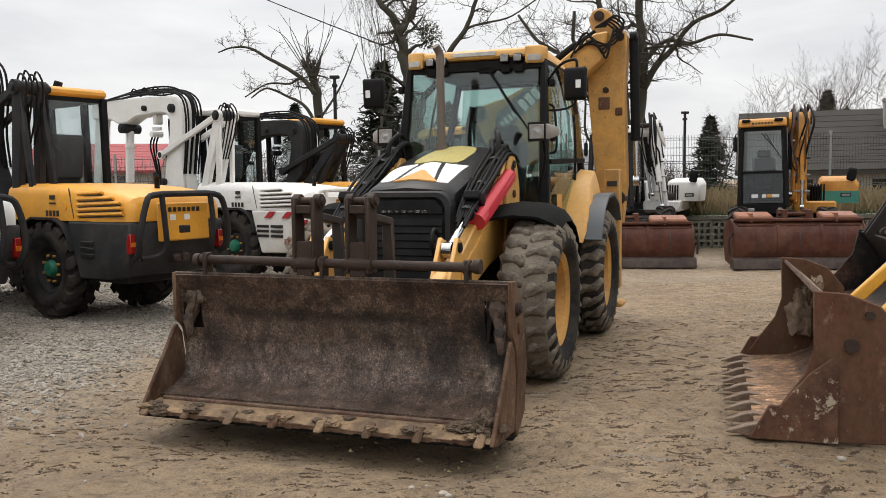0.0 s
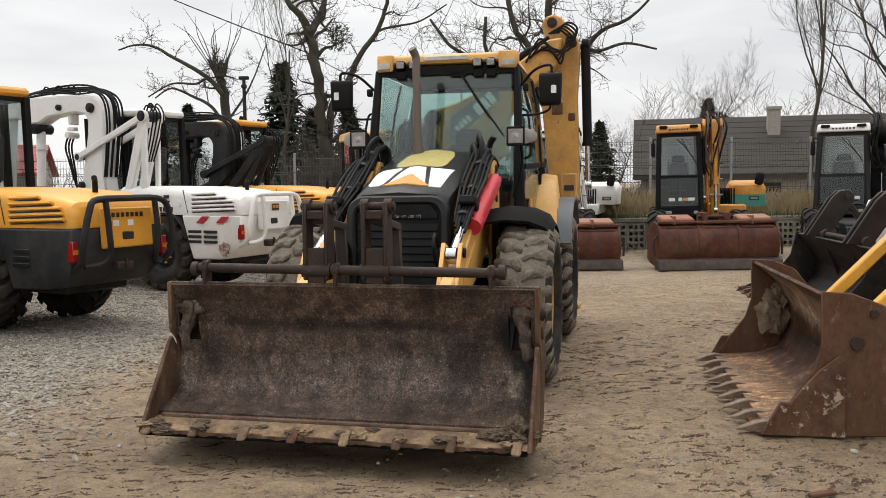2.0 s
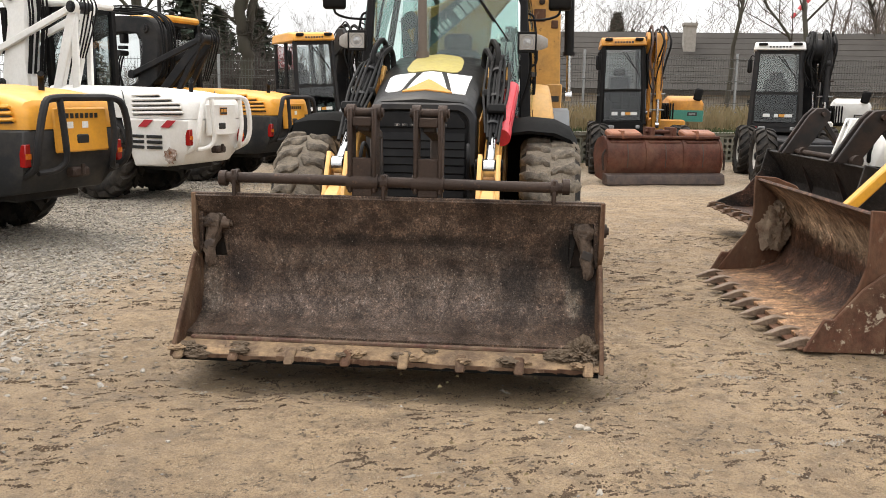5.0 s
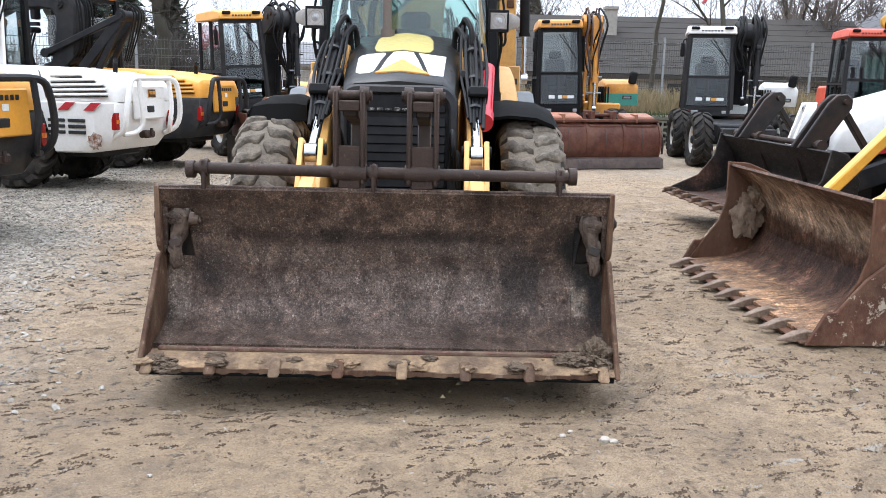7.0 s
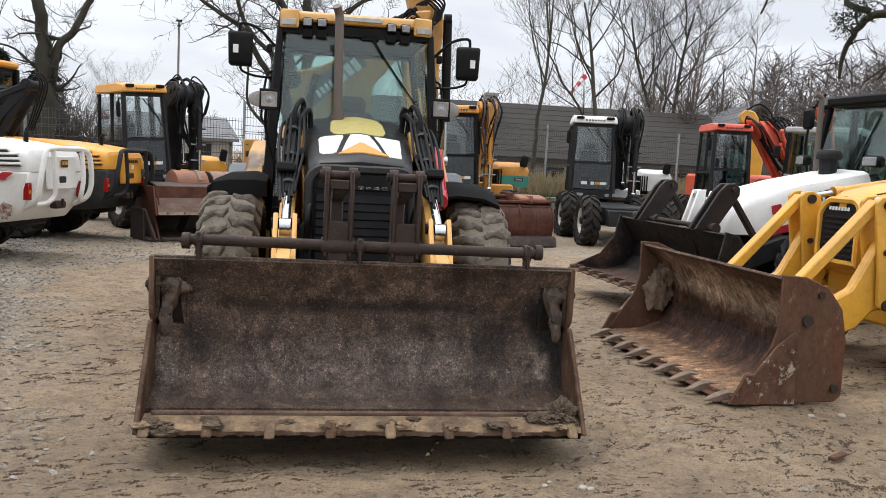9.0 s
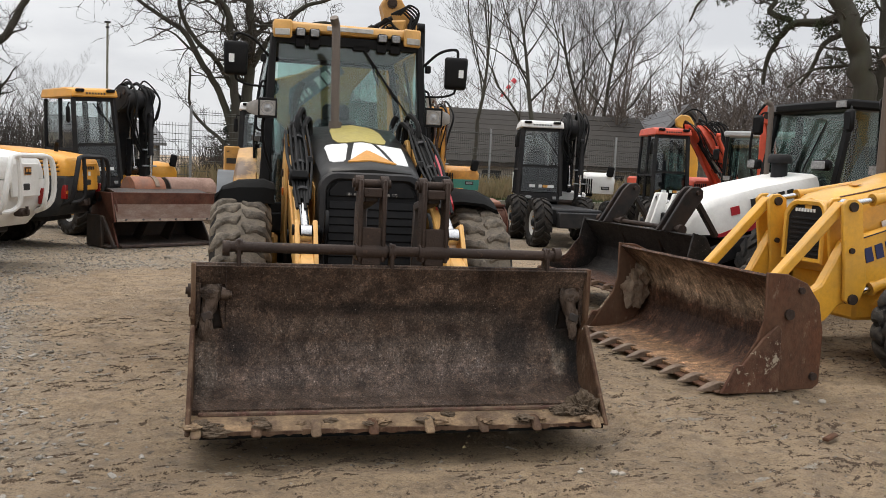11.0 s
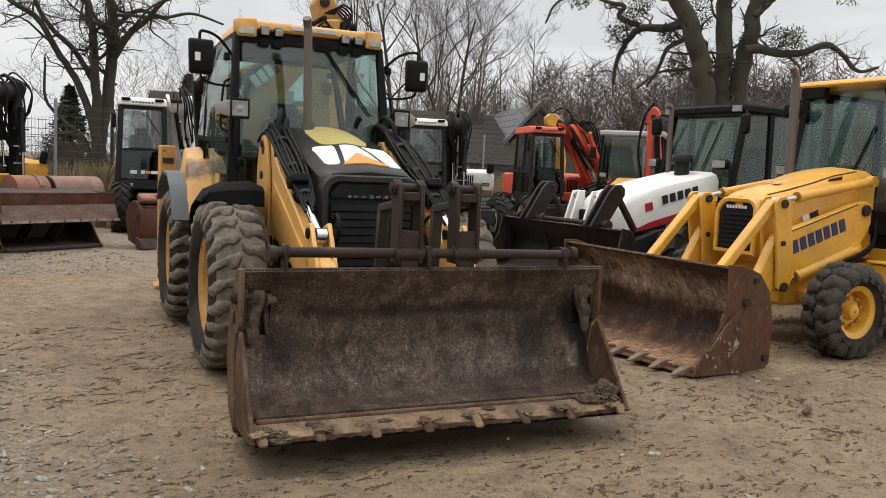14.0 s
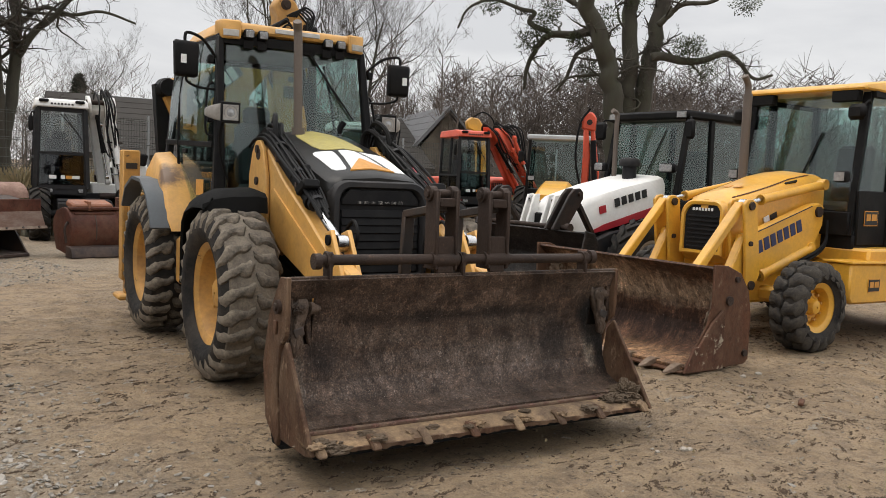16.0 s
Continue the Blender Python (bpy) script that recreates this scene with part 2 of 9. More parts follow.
    where = step(tex(7, (1, 1, 1), 0, 8, 0.7), 0.32, 0.6)
    fine = tex(120, (1, 1, 1), 0, 3, 0.7)
    worn = tuple(p_ / m_ for p_, m_ in zip(pale, mid))
    c = gain(c, step(tex(11, (1, 1, 1.3), 0, 9, 0.75), 0.50, 0.68, 0.9), (2.0, 1.9, 1.82))
    c = gain(c, step(tex(5.5, (1.3, 1, 0.8), 0.2, 9, 0.72, 0.6), 0.56, 0.42, 0.75), (0.42, 0.39, 0.37))
    c = gain(c, step(tex(3.0, (0.6, 1, 1.3), 0, 7, 0.7), 0.48, 0.70, 0.6), (1.5, 1.56, 1.66))
    c = gain(c, step(tex(9, (1, 1, 1.6), 0, 9, 0.75), 0.47, 0.36, 0.7), (0.45, 0.43, 0.42))
    if streaks:
        c = gain(c, step(tex(13, (1.6, 0.4, 0.35), 0.12, 7, 0.75, 0.5), 0.52, 0.66, streaks), (2.2, 2.1, 1.95))
        c = gain(c, step(tex(17, (1.5, 0.4, 0.3), -0.1, 7, 0.75, 0.5), 0.50, 0.36, streaks), (0.38, 0.34, 0.31))
    c = gain(c, times(step(tex(26, (1.9, 1, 0.9), 0.7, 5, 0.75, 1.2), 0.52, 0.64, 0.8), where), worn)
    c = gain(c, times(step(tex(30, (2.0, 1, 0.9), -0.9, 5, 0.75, 1.4), 0.54, 0.64, 0.8), step(fine, 0.40, 0.56)), worn)
    c = gain(c, step(tex(48, (1, 1, 1), 0, 4, 0.7, 1.6), 0.54, 0.64, 0.9), (0.35, 0.33, 0.32))
    grit = tex(62, (1, 1, 1.2), 0.3, 4, 0.75)
    c = gain(c, step(grit, 0.54, 0.64, 0.55), (2.3, 2.15, 2.0))
    c = gain(c, step(grit, 0.47, 0.38, 0.55), (0.42, 0.40, 0.39))
    c = gain(c, step(fine, 0.54, 0.66, 0.7), (2.2, 2.15, 2.1))
    c = gain(c, step(fine, 0.46, 0.36, 0.6), (0.45, 0.45, 0.45))
    c = gain(c, times(step(tex(60, (9, 1, 0.5), 0.25, 3, 0.6, 0.8), 0.64, 0.69, 0.9), where), (2.6, 2.5, 2.4))
    c = gain(c, times(step(tex(55, (8, 1, 0.5), -0.5, 3, 0.6, 0.8), 0.65, 0.70, 0.9), where), (2.4, 2.3, 2.2))
    c = blend(step(tex(80, (1, 1, 1), 0, 2, 0.6), 0.72, 0.76, 0.8), c, (0.40, 0.36, 0.31))
    l.new(c, b.inputs["Base Color"])
    rr = n.new("ShaderNodeMapRange"); rr.inputs["To Min"].default_value, rr.inputs["To Max"].default_value = 0.36, 0.82
    l.new(tex(14, (1, 1, 1), 0, 7, 0.7), rr.inputs[0]); l.new(rr.outputs[0], b.inputs["Roughness"])
    b.inputs["Specular IOR Level"].default_value = 0.25
    bp = n.new("ShaderNodeBump"); bp.inputs["Strength"].default_value = 0.55; bp.inputs["Distance"].default_value = 0.012
    l.new(tex(70, (1.6, 1, 0.8), 0.3, 5, 0.7, 0.5), bp.inputs["Height"]); l.new(bp.outputs[0], b.inputs["Normal"])
    return m


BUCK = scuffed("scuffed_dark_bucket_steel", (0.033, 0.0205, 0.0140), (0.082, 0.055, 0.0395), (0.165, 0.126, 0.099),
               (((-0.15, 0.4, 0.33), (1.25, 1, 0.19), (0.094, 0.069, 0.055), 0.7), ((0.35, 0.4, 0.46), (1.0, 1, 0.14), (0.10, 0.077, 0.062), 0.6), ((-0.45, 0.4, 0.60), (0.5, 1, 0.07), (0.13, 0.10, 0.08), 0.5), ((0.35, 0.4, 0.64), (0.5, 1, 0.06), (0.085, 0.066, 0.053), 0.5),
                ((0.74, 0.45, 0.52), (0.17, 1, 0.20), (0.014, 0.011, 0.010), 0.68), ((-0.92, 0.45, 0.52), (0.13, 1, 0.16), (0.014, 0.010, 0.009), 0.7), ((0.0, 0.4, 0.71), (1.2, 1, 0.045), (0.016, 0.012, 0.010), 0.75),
                # black at the right hinge: oily marks, and its hollow's shade put into colour
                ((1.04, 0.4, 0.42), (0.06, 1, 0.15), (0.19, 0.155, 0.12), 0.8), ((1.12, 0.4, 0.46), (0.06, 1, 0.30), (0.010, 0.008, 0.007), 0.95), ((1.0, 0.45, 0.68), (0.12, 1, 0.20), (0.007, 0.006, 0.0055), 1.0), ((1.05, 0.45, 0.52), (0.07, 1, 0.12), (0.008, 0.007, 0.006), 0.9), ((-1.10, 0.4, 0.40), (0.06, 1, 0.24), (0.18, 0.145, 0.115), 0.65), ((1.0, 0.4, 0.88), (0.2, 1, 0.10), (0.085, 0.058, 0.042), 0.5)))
LUGM = mat("worn_grey_lug_steel", (0.115, 0.078, 0.056), 0.55, 0.1, (0.022, 0.016, 0.013), 0.9, 9, 60, (0.17, 0.13, 0.10), 0.6, 16, 0.4, 80, speck=(0.24, 0.20, 0.17), speck_lo=0.60, speck_s=18, speck_soft=0.1, speck_amt=0.55, spec=0.25)
WELD = mat("rust_red_weld_steel", (0.115, 0.048, 0.032), 0.75, 0.0, (0.045, 0.026, 0.02), 0.9, 14, 60, (0.23, 0.165, 0.10), 0.7, 7, 0.5, 60, stretch=(1, 1, 1), speck=(0.25, 0.15, 0.11), speck_lo=0.55, speck_s=40, speck_soft=0.1, speck_amt=0.6)
DUST = mat("dusty_grey_plastic", (0.035, 0.034, 0.033), 0.8, 0, (0.012, 0.012, 0.012), 0.9, 30, 90, bump=0.2, speck=(0.30, 0.28, 0.25), speck_lo=0.52, speck_s=70, speck_soft=0.05)
BROWN = mat("brown_rusty_bucket_steel", (0.110, 0.047, 0.025), 0.68, 0.0, (0.055, 0.028, 0.018), 0.85, 2.5, 35, (0.19, 0.12, 0.075), 0.35, 2.4, 0.3, 70, speck=(0.34, 0.28, 0.21), speck_lo=0.60, speck_s=11, speck_soft=0.12, speck_amt=0.4, stretch=(1, 1, 0.6), spec=0.18)
BROWND = mat("dark_brown_bucket_steel", (0.098, 0.050, 0.029), 0.66, 0.0, (0.040, 0.023, 0.016), 0.9, 4, 35, (0.20, 0.135, 0.085), 0.55, 5, 0.35, 70, speck=(0.30, 0.22, 0.15), speck_lo=0.58, speck_s=14, speck_soft=0.10, speck_amt=0.5, stretch=(1, 1, 0.6), spec=0.15)
PALE = mat("pale_tan_stone", (0.37, 0.33, 0.275), 0.9, 0, (0.25, 0.22, 0.175), 0.7, 12, 60, bump=0.3)
# pale worn band at mid-height, tan floor, dark band low in the bend
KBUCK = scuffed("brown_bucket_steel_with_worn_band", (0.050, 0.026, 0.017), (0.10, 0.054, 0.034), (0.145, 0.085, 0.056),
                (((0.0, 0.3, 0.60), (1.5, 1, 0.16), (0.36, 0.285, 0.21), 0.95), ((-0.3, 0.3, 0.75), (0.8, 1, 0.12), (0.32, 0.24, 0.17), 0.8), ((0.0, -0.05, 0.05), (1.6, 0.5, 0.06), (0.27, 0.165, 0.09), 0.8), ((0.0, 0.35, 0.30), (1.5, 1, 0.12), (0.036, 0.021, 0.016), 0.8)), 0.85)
REDB = mat("red_brown_grading_bucket_steel", (0.098, 0.030, 0.017), 0.6, 0.0, (0.045, 0.018, 0.013), 0.9, 3.5, 30, (0.155, 0.085, 0.055), 0.5, 2.6, 0.2, 70, speck=(0.26, 0.20, 0.15), speck_lo=0.66, speck_s=7, speck_soft=0.1, speck_amt=0.5, spec=0.2)
DBUCK = mat("near_black_bucket_steel", (0.026, 0.022, 0.020), 0.55, 0.2, (0.045, 0.036, 0.031), 0.8, 3, 40, (0.09, 0.05, 0.03), 0.5, 4, 0.2, 70)
MUDM = mat("dried_mud", (0.31, 0.205, 0.112), 0.95, 0, (0.15, 0.105, 0.066), 0.85, 5, 50, (0.085, 0.05, 0.032), 0.75, 10, 0.6, 60, speck=(0.06, 0.042, 0.03), speck_lo=0.60, speck_s=45, speck_soft=0.08, speck_amt=0.7)
CHRM = mat("bright_cylinder_rod", (0.55, 0.55, 0.55), 0.2, 1.0, bump=0.0)
GRYM = mat("galvanised_grey_metal", (0.30, 0.31, 0.31), 0.5, 0.5, bump=0.05)
EXH = mat("rusty_exhaust_pipe", (0.135, 0.108, 0.088), 0.6, 0.3, (0.15, 0.12, 0.10), 0.7, 6, 60, bump=0.2)
REDC = mat("bright_red_cover", (0.55, 0.03, 0.045), 0.42, 0, (0.45, 0.025, 0.04), 0.4, 5, 50, bump=0.05)
REDL = mat("red_lamp_lens", (0.30, 0.012, 0.010), 0.2, bump=0)
AMB = mat("amber_lens", (0.65, 0.16, 0.015), 0.25, bump=0)
LENS = mat("clear_lamp_lens", (0.42, 0.42, 0.41), 0.14, 0.35, (0.22, 0.22, 0.22), 0.8, 30, 90, bump=0.2, bump_s=150)
LAMPL = mat("bright_lamp_lens", (0.36, 0.36, 0.36), 0.22, 0.6, (0.16, 0.16, 0.16), 0.9, 40, 120, bump=0.25, bump_s=200)
LAMPG = mat("grey_beige_lamp_shell", (0.33, 0.31, 0.28), 0.45, 0, (0.2, 0.18, 0.16), 0.6, 6, 40, (0.1, 0.08, 0.06), 0.4, 8, 0.05)
DECW = mat("white_decal", (0.78, 0.78, 0.76), 0.45, bump=0.02)
DECY = mat("olive_yellow_decal", (0.40, 0.33, 0.085), 0.5, 0, (0.33, 0.28, 0.08), 0.6, 4, 40, (0.2, 0.17, 0.1), 0.25, 9, 0.03)
DECO = mat("orange_decal", (0.62, 0.28, 0.04), 0.45, bump=0.02)
DECK = mat("black_decal", (0.012, 0.012, 0.012), 0.5, bump=0.02)
DECR = mat("red_decal", (0.42, 0.02, 0.03), 0.45, bump=0.02)
DECB = mat("navy_blue_decal", (0.012, 0.022, 0.09), 0.45, bump=0.02)
SEATM = mat("grey_seat_fabric", (0.05, 0.05, 0.055), 0.9, bump=0.2)
GREENH = mat("green_hub_paint", (0.01, 0.17, 0.10), 0.5)
GLS = glass("green_tinted_cab_glass", (0.74, 0.84, 0.82))
GLSK = glass("dim_lower_cab_glass", (0.42, 0.45, 0.46))
GLSD = glass("grey_cab_glass", (0.86, 0.89, 0.89))
CONC = mat("weathered_concrete", (0.26, 0.25, 0.21), 0.9, 0, (0.20, 0.20, 0.15), 0.7, 3, 40, (0.10, 0.11, 0.06), 0.5, 3, 0.4, 60, rand=0.3)
BARK = mat("dark_bark", (0.040, 0.034, 0.026), 0.95, 0, (0.062, 0.056, 0.040), 0.7, 3, 30, (0.05, 0.06, 0.03), 0.4, 2, 0.8, 25, stretch=(1, 1, 0.25))
TWIG = mat("brown_grey_twigs", (0.062, 0.049, 0.040), 0.9, bump=0)
WOODD = mat("dark_brown_twigs", (0.062, 0.046, 0.036), 0.95, 0, (0.095, 0.074, 0.058), 0.7, 0.06, 0.4, bump=0)
WOODS = mat("far_twigs", (0.105, 0.083, 0.068), 0.95, 0, (0.15, 0.125, 0.105), 0.7, 0.06, 0.4, bump=0)
FIRM = mat("fir_needles", (0.020, 0.032, 0.018), 0.9, 0, (0.035, 0.045, 0.026), 0.7, 0.6, 5, bump=0)
MISTL = mat("mistletoe_leaves", (0.045, 0.055, 0.022), 0.9, bump=0)
GRASS = mat("dry_grass_blades", (0.27, 0.20, 0.11), 0.95, 0, (0.17, 0.15, 0.07), 0.7, 0.8, 5, bump=0)
STONE = mat("grey_gravel_stone", (0.40, 0.36, 0.30), 0.9, 0, (0.17, 0.147, 0.12), 0.85, 3.0, 30, (0.48, 0.45, 0.41), 0.5, 7, 0.3, 60, island=0.85)
ROOFM = mat("dark_grey_roofing", (0.027, 0.023, 0.019), 0.9, 0, (0.046, 0.039, 0.032), 0.6, 0.5, 6, bump=0.3, bump_s=8)
ROOFG = mat("grey_sheet_roofing", (0.16, 0.16, 0.165), 0.6, 0.1, (0.12, 0.12, 0.12), 0.6, 0.5, 8, bump=0.1)
PLAST = mat("grimy_render", (0.34, 0.32, 0.29), 0.95, 0, (0.24, 0.22, 0.19), 0.7, 0.6, 8, bump=0.2, bump_s=20)
GABLE = mat("weathered_boards", (0.13, 0.11, 0.085), 0.9, 0, (0.19, 0.165, 0.13), 0.7, 0.7, 8, bump=0.3, stretch=(1, 1, 5))
WIRE = mat("grey_green_fence_wire", (0.075, 0.078, 0.070), 0.6, 0.2, bump=0)
WINDK = mat("dark_window", (0.02, 0.022, 0.025), 0.15, bump=0)
REDROOF = mat("red_sheet_cladding", (0.30, 0.03, 0.035), 0.6, bump=0.05)
TARP = mat("pale_grey_sheeting", (0.42, 0.43, 0.43), 0.7, bump=0.2)

# ground: damp sandy mud, gravel towards the parked row
GRD = bpy.data.materials.new("muddy_gravel_ground")
GRD.use_nodes = True
gn, gl_ = GRD.node_tree.nodes, GRD.node_tree.links
gb = gn["Principled BSDF"]
g_co = gn.new("ShaderNodeTexCoord")


def g_noise(scale, detail=6, rough=0.6):
    t = gn.new("ShaderNodeTexNoise")
    t.inputs["Scale"].default_value, t.inputs["Detail"].default_value, t.inputs["Roughness"].default_value = scale, detail, rough
    gl_.new(g_co.outputs["Object"], t.inputs["Vector"])
    return t.outputs[0]


def g_ramp(src, lo, hi, a=0.0, b=1.0):
    r = gn.new("ShaderNodeMapRange")
    for k, v in (("From Min", lo), ("From Max", hi), ("To Min", a), ("To Max", b)):
        r.inputs[k].default_value = v
    gl_.new(src, r.inputs[0])
    return r.outputs[0]


def g_mix(fac, a, c):
    x = gn.new("ShaderNodeMix"); x.data_type = "RGBA"
    gl_.new(fac, x.inputs[0])
    for slot, v in ((6, a), (7, c)):
        if isinstance(v, tuple):
            x.inputs[slot].default_value = (*v, 1)
        else:
            gl_.new(v, x.inputs[slot])
    return x.outputs[2]


g_c = g_mix(g_ramp(g_noise(0.7, 7), 0.35, 0.65), (0.39, 0.279, 0.166), (0.268, 0.188, 0.108))
g_c = g_mix(g_ramp(g_noise(5, 8, 0.7), 0.47, 0.66, 0, 0.75), g_c, (0.145, 0.104, 0.067))
g_c = g_mix(g_ramp(g_noise(90, 4, 0.7), 0.48, 0.66, 0, 0.7), g_c, (0.14, 0.10, 0.064))
g_c = g_mix(g_ramp(g_noise(34, 4, 0.8), 0.62, 0.67), g_c, (0.38, 0.315, 0.225))
# mid-brown patches stand in for relief shading that the bump hardly shows
g_c = g_mix(g_ramp(g_noise(12, 9, 0.75), 0.53, 0.60, 0, 0.5), g_c, (0.165, 0.112, 0.068))
# dark damp crumbs, and pits with their shade put into the colour, in drifts
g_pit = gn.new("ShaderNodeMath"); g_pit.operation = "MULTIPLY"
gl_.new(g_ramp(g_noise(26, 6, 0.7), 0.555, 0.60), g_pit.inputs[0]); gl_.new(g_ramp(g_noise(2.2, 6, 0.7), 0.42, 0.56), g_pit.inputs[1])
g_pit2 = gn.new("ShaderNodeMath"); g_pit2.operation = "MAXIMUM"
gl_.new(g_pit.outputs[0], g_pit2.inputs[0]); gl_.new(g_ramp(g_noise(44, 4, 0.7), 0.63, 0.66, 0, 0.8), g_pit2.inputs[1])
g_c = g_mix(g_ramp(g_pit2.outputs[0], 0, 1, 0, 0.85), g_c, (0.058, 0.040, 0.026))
g_v = gn.new("ShaderNodeTexVoronoi"); g_v.inputs["Scale"].default_value = 26
gl_.new(g_co.outputs["Object"], g_v.inputs["Vector"])
g_stone = g_mix(g_ramp(g_v.outputs["Distance"], 0.0, 0.8), (0.46, 0.415, 0.335), (0.17, 0.138, 0.10))
g_at = gn.new("ShaderNodeAttribute"); g_at.attribute_name = "gravel"
g_c = g_mix(g_at.outputs["Fac"], g_c, g_stone)
gl_.new(g_c, gb.inputs["Base Color"])
gl_.new(g_ramp(g_noise(3, 5), 0.3, 0.7, 0.62, 0.95), gb.inputs["Roughness"])
g_b1 = gn.new("ShaderNodeBump"); g_b1.inputs["Strength"].default_value, g_b1.inputs["Distance"].default_value = 0.9, 0.045
gl_.new(g_noise(16, 10, 0.78), g_b1.inputs["Height"])
g_b2 = gn.new("ShaderNodeBump"); g_b2.inputs["Strength"].default_value, g_b2.inputs["Distance"].default_value = 0.6, 0.012
gl_.new(g_noise(110, 6, 0.7), g_b2.inputs["Height"]); gl_.new(g_b1.outputs[0], g_b2.inputs["Normal"])
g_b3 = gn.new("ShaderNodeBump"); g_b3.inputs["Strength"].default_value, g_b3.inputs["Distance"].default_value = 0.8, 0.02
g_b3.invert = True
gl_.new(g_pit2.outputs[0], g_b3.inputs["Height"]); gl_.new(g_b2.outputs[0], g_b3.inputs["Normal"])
gl_.new(g_b3.outputs[0], gb.inputs["Normal"])


# ---- mesh tools ----
def finish(bm, smooth=False):
    bmesh.ops.recalc_face_normals(bm, faces=bm.faces[:])
    me = bpy.data.meshes.new("mesh")
    bm.to_mesh(me)
    bm.free()
    if smooth:
        me.polygons.foreach_set("use_smooth", [True] * len(me.polygons))
        me.set_sharp_from_angle(angle=radians(38))
    return me


def part(name, bm, material, parent=None, label="", smooth=True):
    me = finish(bm, smooth) if isinstance(bm, bmesh.types.BMesh) else bm
    me.name = name
    if not me.materials:
        me.materials.append(material)
    ob = new(name, me)
    if parent is not None:
        ob.parent = parent
    return tagged(ob, label)


def thing(name, m, label, category, group="", kind=""):
    ob = new(name)
    ob.empty_display_size = 0.2
    ob.matrix_world = m
    return tagged(ob, label, category, group, kind)


def B():
    return bmesh.new()


def join(*bms):
    """One bmesh out of several."""
    out = bms[0]
    for b in bms[1:]:
        me = bpy.data.meshes.new("tmp")
        b.to_mesh(me)
        b.free()
        out.from_mesh(me)
        bpy.data.meshes.remove(me)
    return out


def soften(bm, w, seg=1):
    if w <= 0:
        return bm
    edges = [e for e in bm.edges if len(e.link_faces) == 2 and e.calc_face_angle(0) > 0.5]
    bmesh.ops.bevel(bm, geom=edges, offset=w, segments=seg, affect="EDGES", clamp_overlap=True)
    return bm


def box(c, s, r=(0, 0, 0), bev=0.0, seg=1):
    bm = B()
    bmesh.ops.create_cube(bm, size=1.0, matrix=pose(*c, *r) @ Matrix.Diagonal((*s, 1)))
    return soften(bm, bev, seg)


def span(a, b, bev=0.0):
    """A box from corner a to corner b."""
    return box([(p + q) / 2 for p, q in zip(a, b)], [abs(q - p) for p, q in zip(a, b)], bev=bev)


def prism(pts, a, b, axis="u", bev=0.0, seg=1):
    """A polygon swept from a to b along an axis: (v, z) for u, (u, z) for v, (u, v) for z."""
    bm = B()

    def at(p, k):
        return {"u": (k, p[0], p[1]), "v": (p[0], k, p[1]), "z": (p[0], p[1], k)}[axis]

    lo, hi = [bm.verts.new(at(p, a)) for p in pts], [bm.verts.new(at(p, b)) for p in pts]
    bm.faces.new(lo); bm.faces.new(hi[::-1])
    for i in range(len(pts)):
        j = (i + 1) % len(pts)
        bm.faces.new((lo[j], lo[i], hi[i], hi[j]))
    bmesh.ops.recalc_face_normals(bm, faces=bm.faces[:])
    return soften(bm, bev, seg)


def loft(secs, bev=0.0):
    """A closed skin over rings of points."""
    bm = B()
    rings = [[bm.verts.new(p) for p in s] for s in secs]
    for a, b in zip(rings, rings[1:]):
        for i in range(len(a)):
            j = (i + 1) % len(a)
            bm.faces.new((a[i], a[j], b[j], b[i]))
    bm.faces.new(rings[0]); bm.faces.new(rings[-1][::-1])
    bmesh.ops.recalc_face_normals(bm, faces=bm.faces[:])
    return soften(bm, bev)


def band(pts, t, a, b):
    """A bent plate: a (v, z) polyline with thickness t, swept along u from a to b."""
    out = []
    for i, p in enumerate(pts):
        q0, q1 = Vector(pts[max(i - 1, 0)]), Vector(pts[min(i + 1, len(pts) - 1)])
        d = (q1 - q0).normalized()
        out.append((p[0] + d.y * t, p[1] - d.x * t))
    return prism(list(pts) + out[::-1], a, b)


def rod(p0, p1, r, n=10, r1=None):
    bm = B()
    p0, p1 = Vector(p0), Vector(p1)
    d = p1 - p0
    m = Matrix.Translation((p0 + p1) / 2) @ d.to_track_quat("Z", "Y").to_matrix().to_4x4()
    bmesh.ops.create_cone(bm, cap_ends=True, segments=n, radius1=r, radius2=r if r1 is None else r1, depth=d.length, matrix=m)
    return bm


def bow(pts, sub=6):
    """A smooth line through points."""
    ps = [Vector(p) for p in pts]
    ps = [ps[0] * 2 - ps[1], *ps, ps[-1] * 2 - ps[-2]]
    out = []
    for i in range(1, len(ps) - 2):
        a, b, c, d = ps[i - 1:i + 3]
        for k in range(sub):
            t = k / sub
            out.append(0.5 * (2 * b + (c - a) * t + (2 * a - 5 * b + 4 * c - d) * t * t + (3 * b - a - 3 * c + d) * t ** 3))
    return out + [ps[-2]]


